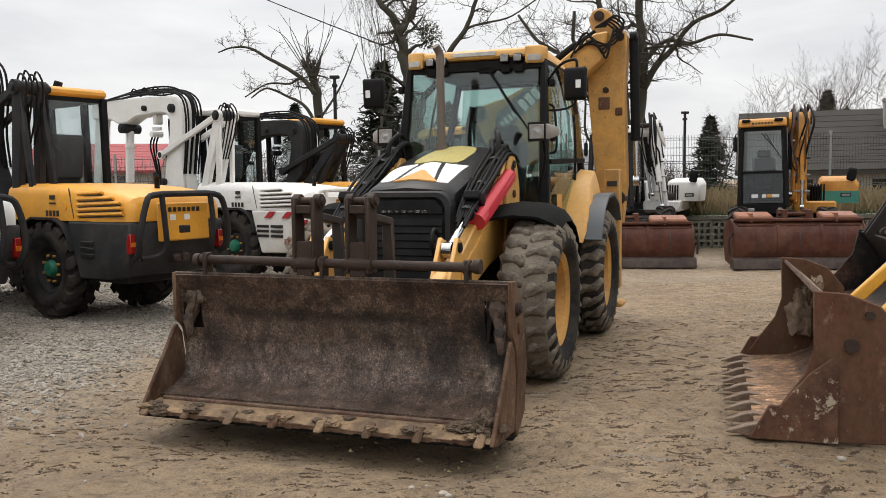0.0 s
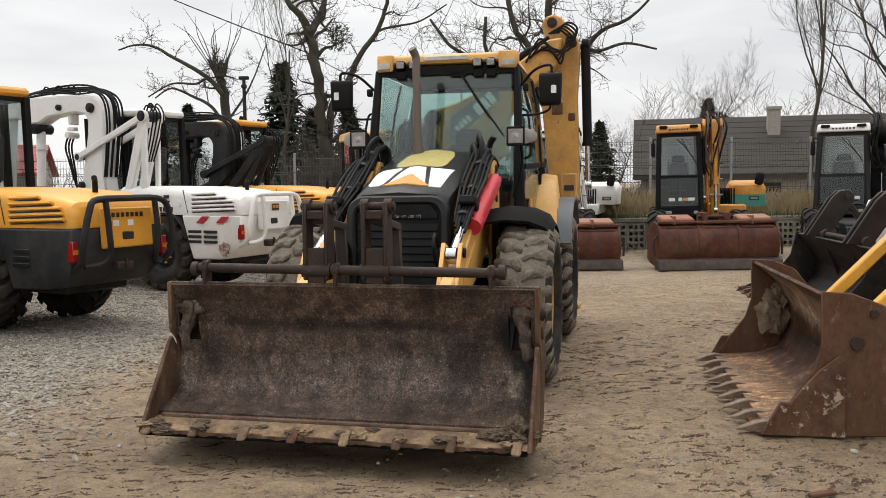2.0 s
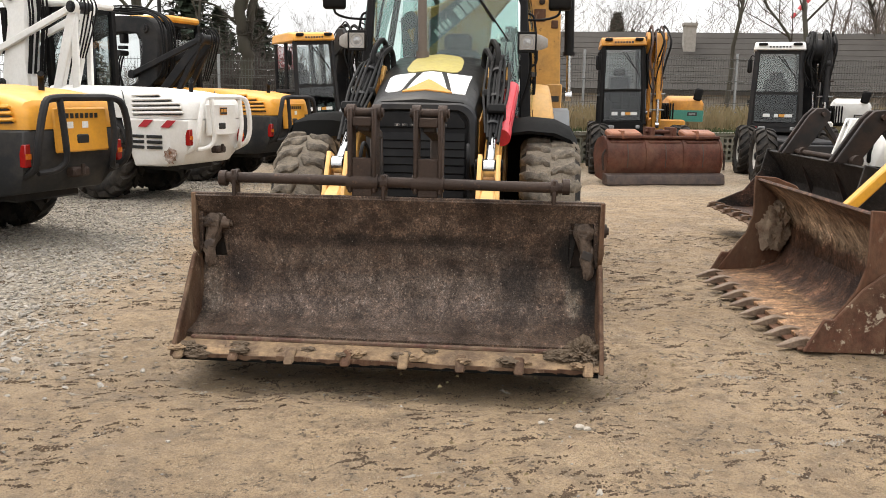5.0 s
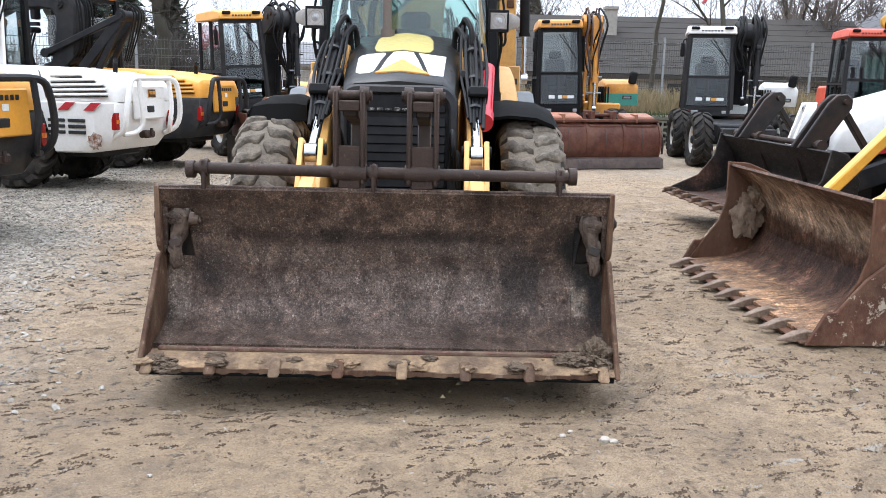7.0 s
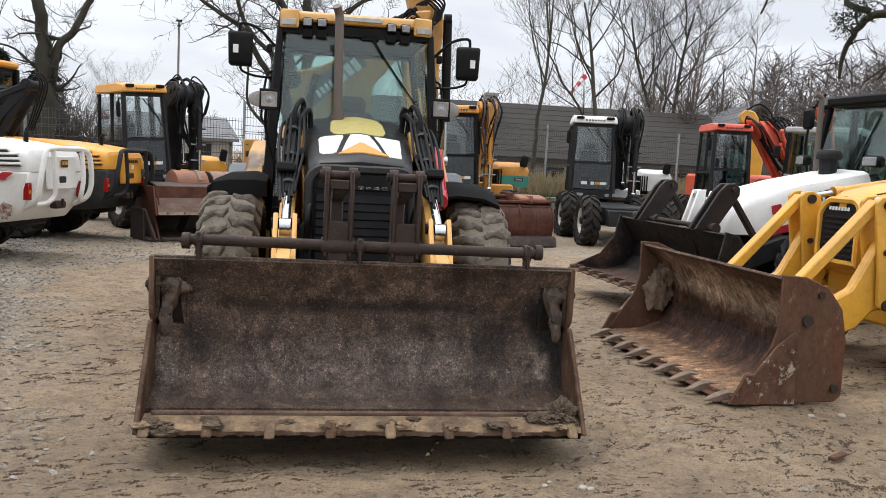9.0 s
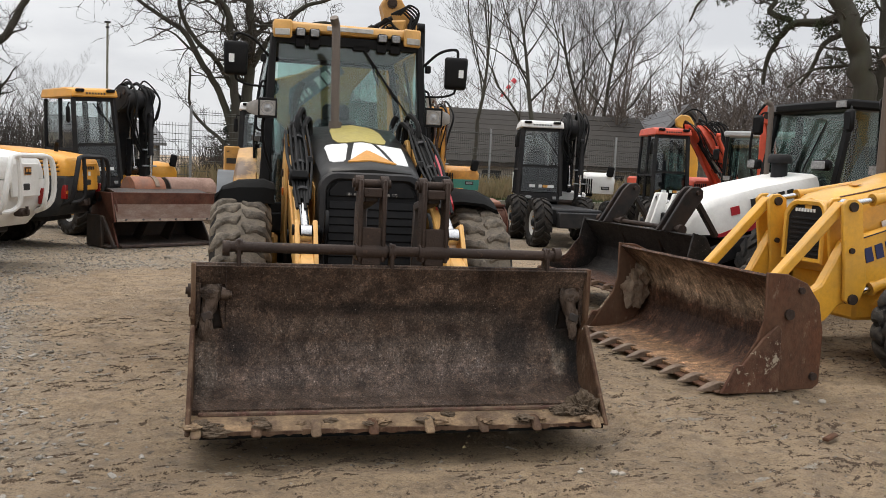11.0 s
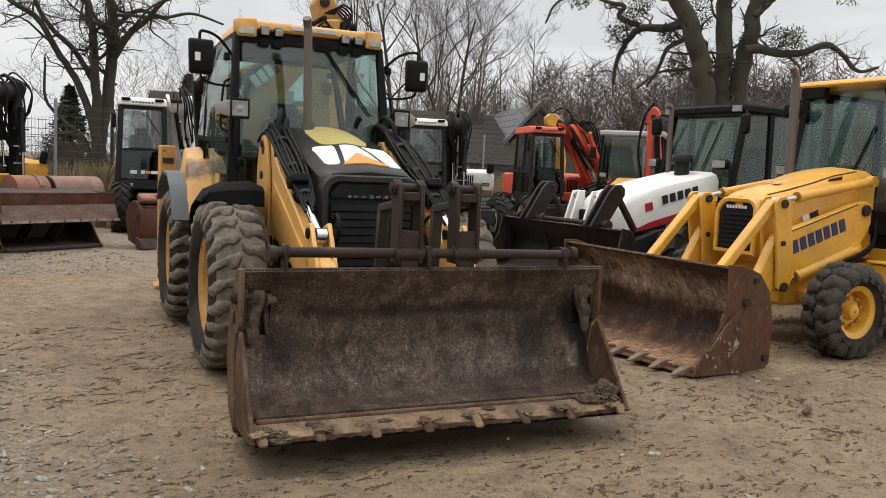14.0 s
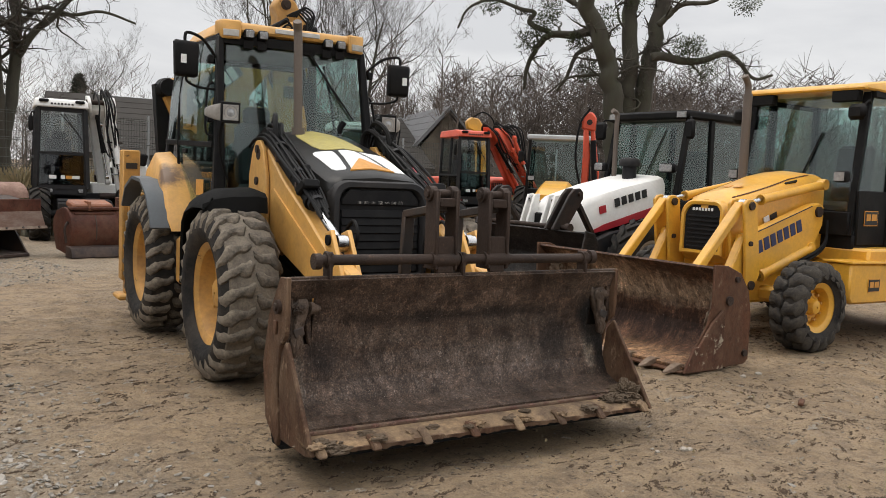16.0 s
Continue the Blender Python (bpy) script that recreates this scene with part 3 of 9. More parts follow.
def tubes(paths, n=6):
    """Tapered tubes along lines of (point, radius)."""
    V, F = [], []
    for path in paths:
        base, k = len(V), len(path)
        side = None
        for i, (p, r) in enumerate(path):
            q0, q1 = path[max(i - 1, 0)][0], path[min(i + 1, k - 1)][0]
            d = (q1 - q0)
            d = d.normalized() if d.length > 1e-9 else Vector((0, 0, 1))
            if side is None:
                side = d.orthogonal().normalized()
            side = (side - d * side.dot(d)).normalized()
            w = d.cross(side)
            for j in range(n):
                a = 2 * math.pi * j / n
                V.append(p + (side * math.cos(a) + w * math.sin(a)) * r)
        for i in range(k - 1):
            for j in range(n):
                e = (j + 1) % n
                F.append((base + i * n + j, base + i * n + e, base + (i + 1) * n + e, base + (i + 1) * n + j))
        F.append(tuple(base + j for j in range(n))[::-1])
        F.append(tuple(base + (k - 1) * n + j for j in range(n)))
    return V, F


def mesh_of(V, F, smooth=True):
    me = bpy.data.meshes.new("mesh")
    me.from_pydata([tuple(v) for v in V], [], F)
    if smooth:
        me.polygons.foreach_set("use_smooth", [True] * len(me.polygons))
    me.update()
    return me


def hose(pts, r, n=7, sub=6, smooth=True):
    line = bow(pts, sub) if smooth else [Vector(p) for p in pts]
    V, F = tubes([[(p, r) for p in line]], n)
    bm = B()
    me = mesh_of(V, F)
    bm.from_mesh(me)
    bpy.data.meshes.remove(me)
    return bm


def lathe(profile, n=40, c=(0, 0, 0), axis="u", cap=False):
    """Turns (along, radius) points round an axis through c."""
    bm = B()
    rings = []
    for a, r in profile:
        ring = []
        for i in range(n):
            t = 2 * math.pi * i / n
            x, y = r * math.cos(t), r * math.sin(t)
            ring.append(bm.verts.new({"u": (c[0] + a, c[1] + x, c[2] + y), "v": (c[0] + x, c[1] + a, c[2] + y), "z": (c[0] + x, c[1] + y, c[2] + a)}[axis]))
        rings.append(ring)
    for a, b in zip(rings, rings[1:]):
        for i in range(n):
            j = (i + 1) % n
            bm.faces.new((a[i], a[j], b[j], b[i]))
    for ring in (rings[0], rings[-1]) if cap else ():
        bm.faces.new(ring)
    return bm


def tyre_mesh(R, W, rim, lugs=18, lug_h=0.035, lug_w=0.085, sweep=0.42, n=44, apart=False):
    """A tractor tyre about the u axis with slanted lugs on both shoulders; apart: carcass and lugs as meshes of their own."""
    lug_meshes = []
    h = W / 2
    prof = [(-h * 0.72, rim), (-h * 0.95, rim + 0.05), (-h * 1.0, (R + rim) / 2), (-h * 0.93, R - 0.06), (-h * 0.78, R - 0.012), (0, R),
            (h * 0.78, R - 0.012), (h * 0.93, R - 0.06), (h * 1.0, (R + rim) / 2), (h * 0.95, rim + 0.05), (h * 0.72, rim)]
    bm = lathe(prof, n)
    rnd = random.Random(5)
    if apart:
        carcass = finish(bm, True)
        bm = B()
    for k in range(1 if apart else lugs):
        for side in (-1, 1):
            if apart:
                bm = B()
            t0 = 2 * math.pi * (k + (0.5 if side > 0 else 0)) / lugs
            prev = None
            for s in range(5):
                f = s / 4
                a = side * h * (1.0 - 0.97 * f)
                t = t0 + sweep * f ** 1.2 * 0.75
                drop = 0.085 * max(0, 0.3 - f) ** 1.0
                top, low = R + lug_h * (1 - 0.25 * (f < 0.1)) - drop, R - 0.03 - drop * 1.6
                half = lug_w / 2 / R * (1.15 - 0.2 * f)
                ring = [bm.verts.new((a + rnd.uniform(-.004, .004), r * math.cos(q), r * math.sin(q))) for r, q in ((low, t - half * 1.25), (top, t - half), (top, t + half), (low, t + half * 1.25))]
                if prev:
                    for i in range(3):
                        bm.faces.new((prev[i], prev[i + 1], ring[i + 1], ring[i]))
                else:
                    bm.faces.new(ring)
                prev = ring
            bm.faces.new(prev[::-1])
            if apart:
                soften(bm, 0.008)
                lug_meshes.append(finish(bm, True))
    return (carcass, lug_meshes, lugs) if apart else finish(bm, True)


def worn_tyre(R, W, rim, lugs=19, lug_h=0.034):
    """A worn loader tyre: rounded chunky lugs bent from the shoulders to the middle, each pair a little uneven."""
    h = W / 2
    prof = [(-h * 0.72, rim), (-h * 0.95, rim + 0.05), (-h * 1.0, (R + rim) / 2), (-h * 0.95, R - 0.07), (-h * 0.80, R - 0.02), (-h * .4, R - .002), (0, R),
            (h * .4, R - .002), (h * 0.80, R - 0.02), (h * 0.95, R - 0.07), (h * 1.0, (R + rim) / 2), (h * 0.95, rim + 0.05), (h * 0.72, rim)]
    carcass = finish(lathe(prof, 44), True)
    groove = finish(lathe([(-h * 0.82, R - 0.03), (-h * 0.78, R - 0.008), (-h * .4, R + .006), (0, R + .008), (h * .4, R + .006), (h * 0.78, R - 0.008), (h * .82, R - .03)], 44), True)
    sets = []
    for variant in range(3):
        rnd = random.Random(31 + variant)
        pair = []
        for side in (-1, 1):
            bm = B()
            t0 = math.pi / lugs * (1 if side > 0 else 0)
            prev = None
            N = 9
            for s in range(N):
                f = s / (N - 1)
                a = side * h * (1.0 - 0.97 * f)
                t = t0 + 0.21 * max(0.0, f - 0.10) ** 1.1 + 0.035 * math.sin(5.5 * f) + rnd.uniform(-.012, .012)
                drop = 0.27 * max(0, 0.30 - f)
                end = min(1.0, 0.45 + 2.6 * min(f, 1 - f) ** 0.8)
                top = R + lug_h * (0.82 + 0.18 * end) * (1 - 0.2 * rnd.random()) - drop
                low = R - 0.025 - drop * 1.25
                half = 1.18 / (lugs * R) * (0.85 + 0.25 * math.sin(7 * f + variant)) * end * rnd.uniform(0.88, 1.12)
                ring = [bm.verts.new((a + rnd.uniform(-.005, .005), r * math.cos(q), r * math.sin(q))) for r, q in
                        ((low, t - half * 1.3), (low * .4 + top * .6, t - half * 1.12), (top - .004, t - half * 0.72), (top + .003, t), (top - .004, t + half * 0.72), (low * .4 + top * .6, t + half * 1.12), (low, t + half * 1.3))]
                if prev:
                    for i in range(6):
                        bm.faces.new((prev[i], prev[i + 1], ring[i + 1], ring[i]))
                else:
                    bm.faces.new(ring)
                prev = ring
            bm.faces.new(prev[::-1])
            bmesh.ops.recalc_face_normals(bm, faces=bm.faces[:])
            pair.append(finish(bm, True))
        sets.append(pair)
    return carcass, sets, lugs, groove


def rim_mesh(rim, W, dish=0.12):
    """A dished steel rim, its open side towards +u."""
    h = W / 2
    prof = [(-h * 0.7, rim * 0.6), (-h * 0.72, rim + 0.015), (-h * 0.6, rim - 0.02), (h * 0.55, rim - 0.03), (h * 0.66, rim - 0.005), (h * 0.72, rim + 0.02), (h * 0.75, rim + 0.018), (h * 0.7, rim - 0.02),
            (h * 0.60, rim - 0.05), (h * 0.7 - dish, rim - 0.075), (h * 0.7 - dish - 0.02, rim * 0.72), (h * 0.7 - dish + 0.015, rim * 0.5), (h * 0.7 - dish + 0.01, rim * 0.3)]
    return finish(lathe(prof, 36), True)


def hub_mesh(rim, W, dish=0.12):
    h = W / 2 * 0.7 - dish
    bm = lathe([(h - 0.02, rim * 0.36), (h + 0.03, rim * 0.34), (h + 0.075, rim * 0.26), (h + 0.085, rim * 0.12), (h + 0.085, 0.01)], 20)
    return finish(bm, True)


NUT = finish(rod((0, 0, 0), (0.035, 0, 0), 0.016, 6))


def wheel(parent, at_, side, R, W, rim, rim_mat, hub_mat, tyre, tread=None, dish=0.12, turn=0.0, meshes=None):
    """rim with tyre and hub; side +1 opens towards +u."""
    rm, hm = meshes or (rim_mesh(rim, W, dish), hub_mesh(rim, W, dish))
    w = part("wheel", rm, rim_mat, parent)
    w.matrix_local = pose(*at_, turn, 0, 0 if side > 0 else 180)
    if isinstance(tyre, tuple):
        carcass, sets, n = tyre[:3]
        part("tyre", carcass, RUB, w)
        if len(tyre) > 3 and tread is RUBM:
            part("tread_mud", tyre[3], MUDT, w, "mud packed between the lugs")
        for k in range(n):
            for me in (sets[k * 7 % len(sets)] if isinstance(sets[0], list) else sets):
                part("tread_lug", me, tread or RUB, w).matrix_local = pose(0, 0, 0, 360 * k / n, 0, 0)
        for k in range(8):
            part("wheel_nut", NUT, hub_mat, w).matrix_local = pose(0, 0, 0, 45 * k, 0, 0) @ Matrix.Translation((W * 0.35 - dish + 0.012, rim * 0.52, 0))
    else:
        part("tyre", tyre, tread or RUB, w)
    part("hub", hm, hub_mat, w)
    return w


def pane(pts, t, material, parent, name="window_pane"):
    """A glass sheet over four corners, t thick."""
    a, b, c = Vector(pts[0]), Vector(pts[1]), Vector(pts[2])
    n = (b - a).cross(c - a).normalized() * t
    ob = part(name, loft([[Vector(p) for p in pts], [Vector(p) + n for p in pts]]), material, parent, smooth=False)
    ob.visible_shadow = False
    return ob


def plate(c, w, h, rx=0, rz=0, ry=0, t=0.004):
    """A thin decal plate that faces -v, turned by rx, ry, rz."""
    return box(c, (w, t, h), (rx, ry, rz))


def bars(c, w, h, n, rnd, rx=0, rz=0, t=0.004, ry=0):
    """A row of plain bars in place of a word."""
    m = pose(*c, rx, ry, rz)
    bm = B()
    step = w / n
    for i in range(n):
        k = step * 0.62
        bmesh.ops.create_cube(bm, size=1.0, matrix=m @ Matrix.Translation((-w / 2 + step * (i + 0.5), 0, 0)) @ Matrix.Diagonal((k, t, h, 1)))
    return bm

# ---- the backhoe loader in the middle ----
def dealer_badge(c, w, parent, rz=0, rx=0, ry=0):
    """A black sticker with an orange edge and two plain bars."""
    b = part("sticker", plate(c, w, w * 0.62, rx, rz, ry), DECO, parent, "orange and black dealer sticker", False)
    n = pose(*c, rx, ry, rz)
    bm = B()
    for x, z, a, h in ((0, 0.0, 0.92, 0.54), ):
        bmesh.ops.create_cube(bm, size=1.0, matrix=n @ Matrix.Translation((0, -0.003, 0)) @ Matrix.Diagonal((w * a, 0.004, w * h, 1)))
    part("sticker_field", bm, DECK, b, "", False)
    for x, a in ((-0.22, 0.3), (0.2, 0.36)):
        bm = B()
        bmesh.ops.create_cube(bm, size=1.0, matrix=n @ Matrix.Translation((x * w, -0.006, 0.04 * w)) @ Matrix.Diagonal((w * a, 0.004, w * 0.27, 1)))
        part("sticker_bar", bm, DECO, b, "", False)


def strut(a, b, w, t, bev=0.006):
    """A straight square bar from a to b."""
    a, b = Vector(a), Vector(b)
    d = b - a
    m = Matrix.Translation((a + b) / 2) @ d.to_track_quat("Y", "Z").to_matrix().to_4x4()
    q = B()
    bmesh.ops.create_cube(q, size=1.0, matrix=m @ Matrix.Diagonal((w, d.length, t, 1)))
    return soften(q, bev)


def ram(a, b, r, split, parent, body=BLK, name="hydraulic_cylinder"):
    """A hydraulic cylinder from a to b; split: how far the body reaches."""
    a, b = Vector(a), Vector(b)
    mid = a.lerp(b, split)
    c = part(name, join(rod(a, mid, r, 14), rod(mid - (b - a).normalized() * 0.04, mid, r * 1.2, 14), rod(a - Vector((0.04, 0, 0)), a + Vector((0.04, 0, 0)), r * 1.25, 12)), body, parent)
    part("rod", join(rod(mid, b, r * 0.55, 12), rod(b - Vector((0.035, 0, 0)), b + Vector((0.035, 0, 0)), r * 1.05, 12)), CHRM, c, "bright steel rod")
    return c


CATM = pose(-0.838, 4.993, 0, 0, 0, -20.0)
cat = thing("backhoe_loader", CATM, "faded yellow and black backhoe loader with a wide rusty bucket", "backhoe loader")

# multi-purpose bucket
HW = 1.185


def slab(poly, v0, v1, bev=0.0):
    """A plate seen from the front: a (u, z) outline from v0 to v1."""
    return prism(poly, v0, v1, "v", bev)


def lump(rnd, c, size, rough=0.35, sub=3):
    """A crumbly clod of mud: a ball pushed in and out."""
    bm = B()
    bmesh.ops.create_icosphere(bm, subdivisions=sub, radius=1.0)
    o = Vector((rnd.uniform(0, 90), rnd.uniform(0, 90), rnd.uniform(0, 90)))
    for q in bm.verts:
        d = q.co.normalized()
        k = 1 + rough * (noise.noise(d * 1.7 + o) + 0.5 * noise.noise(d * 4.3 + o) + 0.4 * noise.noise(d * 9.1 + o) + 0.3 * noise.noise(d * 19 + o))
        q.co = Vector(c) + Vector((d.x * size[0], d.y * size[1], d.z * size[2])) * k
    return bm


back = [(0.385, 0.965), (0.43, 0.86), (0.475, 0.70), (0.49, 0.58), (0.49, 0.50), (0.47, 0.36), (0.41, 0.235), (0.30, 0.185), (0.16, 0.165)]
IN = HW - 0.19
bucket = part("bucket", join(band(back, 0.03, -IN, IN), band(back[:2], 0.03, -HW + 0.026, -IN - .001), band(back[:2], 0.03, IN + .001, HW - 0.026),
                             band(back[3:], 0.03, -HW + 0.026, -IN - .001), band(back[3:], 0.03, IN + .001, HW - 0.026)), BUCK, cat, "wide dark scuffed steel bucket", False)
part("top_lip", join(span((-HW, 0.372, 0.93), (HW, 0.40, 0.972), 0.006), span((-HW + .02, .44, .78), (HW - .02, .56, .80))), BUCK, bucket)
part("wear_strip", span((-HW + 0.06, 0.135, 0.160), (HW - 0.06, 0.185, 0.182), 0.005), WELD, bucket, "rust-red weld strip")
part("cutting_edge", prism([(-0.02, 0.118), (0.01, 0.142), (0.17, 0.166), (0.17, 0.146), (0.0, 0.108)], -HW, HW, bev=0.004), MUDM, bucket, "mud-caked cutting edge")
for s in (-1, 1):
    a, b = sorted((s * (HW - 0.026), s * HW))
    # fixed end plate behind, tapered clam plate in front, a narrow gap between them
    part("end_plate", prism([(0.355, 0.97), (0.46, 0.965), (0.62, 0.74), (0.70, 0.45), (0.64, 0.14), (0.46, 0.02), (0.425, 0.10), (0.475, 0.40), (0.44, 0.585), (0.365, 0.65), (0.355, 0.72)], a, b, bev=0.005), BROWND, bucket, "rust-brown end plate")
    part("side_plate", prism([(-0.035, 0.108), (0.05, 0.085), (0.40, 0.075), (0.445, 0.38), (0.415, 0.56), (0.36, 0.625), (0.335, 0.60)], a, b, bev=0.006), BROWND, bucket, "tapered side plate of the clam")
    # recess with its worn hinge lug
    x = s * (HW - 0.108)
    part("recess_back", span((min(s * IN, s * (HW - .03)), 0.53, 0.50), (max(s * IN, s * (HW - .03)), 0.55, 0.90)), DBUCK, bucket)
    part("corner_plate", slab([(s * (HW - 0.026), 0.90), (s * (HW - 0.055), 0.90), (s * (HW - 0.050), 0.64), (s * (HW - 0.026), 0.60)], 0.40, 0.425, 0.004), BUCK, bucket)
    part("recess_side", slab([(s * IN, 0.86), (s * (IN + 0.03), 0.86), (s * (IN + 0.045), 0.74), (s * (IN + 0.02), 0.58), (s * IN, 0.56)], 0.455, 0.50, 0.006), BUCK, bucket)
    def lug_line(k, grow_=0.0):
        rl = random.Random(70 + k + s)
        return [(x + s * (q + grow_ * (1 if q > 0 else -1)) + rl.uniform(-.004, .004), z + rl.uniform(-.005, .005)) for q, z in ((-0.050, 0.835), (-0.02, 0.855), (0.035, 0.858), (0.055, 0.82), (0.050, 0.76), (0.058, 0.70), (0.062, 0.62), (0.066, 0.555), (0.050, 0.515), (0.028, 0.53), (0.020, 0.60), (-0.005, 0.655), (-0.030, 0.69), (-0.042, 0.74), (-0.058, 0.78))]

    lug = part("hinge_lug", soften(join(slab(lug_line(0), 0.42, 0.475, 0.012), slab([(q, z) for q, z in lug_line(1, -0.014)], 0.398, 0.425, 0.010)), 0.004), LUGM, bucket, "worn rusty hinge casting")
    part("lug_crust", join(lump(random.Random(43 + s), (x + s * 0.020, 0.405, 0.640), (0.030, 0.018, 0.085), 0.5, 4), lump(random.Random(47 + s), (x + s * 0.010, 0.402, 0.795), (0.044, 0.016, 0.038), 0.5, 4)), LUGM, lug)
    if s < 0:
        part("lug_knob", join(rod((x - s * 0.055, 0.43, 0.790), (x - s * 0.10, 0.43, 0.785), 0.036, 16, 0.030), rod((x - s * 0.115, 0.425, 0.788), (x - s * 0.07, 0.43, 0.785), 0.020, 12)), LUGM, lug)
    part("lug_strap", box((x + s * 0.020, 0.388, 0.665), (0.062, 0.012, 0.050), (0, s * 22, 0), 0.006), DBUCK, lug)
    part("pivot_boss", join(rod((s * HW, 0.46, 0.80), (s * (HW + 0.02), 0.46, 0.80), 0.040, 16), rod((s * HW, 0.46, 0.80), (s * (HW + 0.032), 0.46, 0.80), 0.022, 10)), STEEL, bucket)
    part("lock_block", span((min(s * HW, s * (HW + 0.014)), 0.475, 0.645), (max(s * HW, s * (HW + 0.014)), 0.515, 0.72), 0.004), BROWN, bucket)
rndt = random.Random(4)
for i in range(8):
    u = (-1.13, -0.82, -0.508, -0.197, 0.115, 0.425, 0.737, 1.10)[i]
    dz = rndt.uniform(0, 0.012)
    part("tooth", prism([(0.05, 0.166), (0.0, 0.162), (-0.058, 0.128 - dz), (-0.072, 0.106 - dz), (-0.04, 0.100), (0.03, 0.108)], u - 0.027, u + 0.027, bev=0.009), MUDM if i in (0, 2, 4, 7) else BROWND, bucket)
    for k in range(rndt.choice((1, 2, 2, 3))):
        r = rndt.uniform(0.018, 0.042)
        part("mud_clod", lump(rndt, (u + rndt.gauss(0, 0.045), 0.035 + rndt.uniform(-0.05, 0.03), 0.148 + r * 0.1), (r * 1.3, r, r * 0.5), 0.6, 3), MUDD if k else MUDM, bucket, "", False)
# mud left in the corners and along the lip
for c, sz in (((1.09, 0.12, 0.165), (0.095, 0.10, 0.085)), ((0.97, 0.09, 0.160), (0.10, 0.06, 0.035)), ((-1.10, 0.03, 0.135), (0.075, 0.06, 0.035)), ((-1.03, -0.02, 0.12), (0.07, 0.035, 0.022)), ((-0.82, 0.09, 0.155), (0.05, 0.03, 0.012)), ((0.25, 0.10, 0.158), (0.04, 0.03, 0.012))):
    part("mud_lump", lump(rndt, c, sz, 0.45, 5), MUDD, bucket, "lump of dried mud", False)
bm = B()
for k in range(150):
    r = rndt.uniform(0.004, 0.011)
    left = rndt.random() < 0.25
    c = (-1.07 + rndt.gauss(0, 0.06), 0.03 + rndt.gauss(0, 0.03), 0.150) if left else (1.02 + rndt.gauss(0, 0.09), 0.09 + rndt.gauss(0, 0.045), 0.168 + abs(rndt.gauss(0, 0.012)))
    bmesh.ops.create_icosphere(bm, subdivisions=1, radius=r, matrix=Matrix.Translation(c) @ Matrix.Diagonal((rndt.uniform(.7, 1.5), rndt.uniform(.7, 1.4), rndt.uniform(.5, 1), 1)))
tagged(part("dried_mud", bm, MUDD, bucket, "crumbs of dried mud"), kind="stuff")
# near-black colour carries the shade under the bucket; its shape shuts light out
part("clam_shell", band([(-0.01, 0.104), (0.14, 0.108), (0.30, 0.085), (0.46, 0.02), (0.58, 0.02), (0.68, 0.20), (0.69, 0.42)], 0.02, -HW + 0.028, HW - 0.028), BLKR, bucket, "underside of the clam, blackened to carry the shade there")
for w_ in range(12):
    rnd = random.Random(60 + w_)
    u0, u1 = -1.15 + 0.19 * w_, -1.15 + 0.19 * (w_ + 1)
    edge = [(u0 + (u1 - u0) * i / 8, 0.109 - 0.006 * rnd.random() - 0.007 * (rnd.random() < 0.3)) for i in range(9)]
    part("mud_fringe", slab([(u1, 0.128 + rnd.uniform(-.006, .004)), (u0, 0.128 + rnd.uniform(-.006, .004))] + edge, -0.026, -0.012), BROWND, bucket)
# fold-over forks on their cross bar
bar = part("fork_bar", rod((-0.985, 0.40, 1.06), (0.955, 0.40, 1.045), 0.030, 16), STEEL, cat, "long brown steel fork bar")
for u, z in ((-0.93, 1.06), (0.90, 1.045), (-0.06, 1.05)):
    part("bar_bracket", join(span((u - 0.012, 0.36, 0.94), (u + 0.012, 0.45, z + 0.045), 0.006), rod((u - 0.02, 0.40, z), (u + 0.02, 0.40, z), 0.044, 14)), STEEL, bar)
for u in (-1.0, 0.965):
    part("bar_collar", rod((u - 0.02, 0.40, 1.052), (u + 0.02, 0.40, 1.052), 0.045, 16), STEEL, bar)
for u in (-0.185, 0.19):
    f = part("pallet_fork", join(span((u - 0.082, 0.365, 0.99), (u - 0.056, 0.50, 1.468), 0.008), span((u + 0.056, 0.365, 0.99), (u + 0.082, 0.50, 1.468), 0.008),
                                 span((u - 0.058, 0.375, 0.97), (u + 0.058, 0.405, 1.19), 0.006)), STEEL, cat, "folded-back rusty pallet fork")
    part("fork_pin", rod((u - 0.112, 0.45, 1.442), (u + 0.112, 0.45, 1.442), 0.026, 12), STEEL, f)
    for e in (-1, 1):
        part("pin_boss", rod((u + e * 0.050, 0.45, 1.442), (u + e * 0.098, 0.45, 1.442), 0.046, 14), STEEL, f)
    part("fork_block", span((u - 0.055, 0.372, 1.365), (u + 0.055, 0.48, 1.418), 0.006), STEEL, f)
    part("tine", join(strut((u, 0.44, 1.36), (u, 0.86, 1.295), 0.075, 0.05), strut((u, 0.85, 1.31), (u, 0.88, 0.86), 0.075, 0.045)), DBUCK, f)
    part("bar_sleeve", rod((u - 0.09, .40, 1.05), (u + .09, .40, 1.05), .046, 14), STEEL, f)

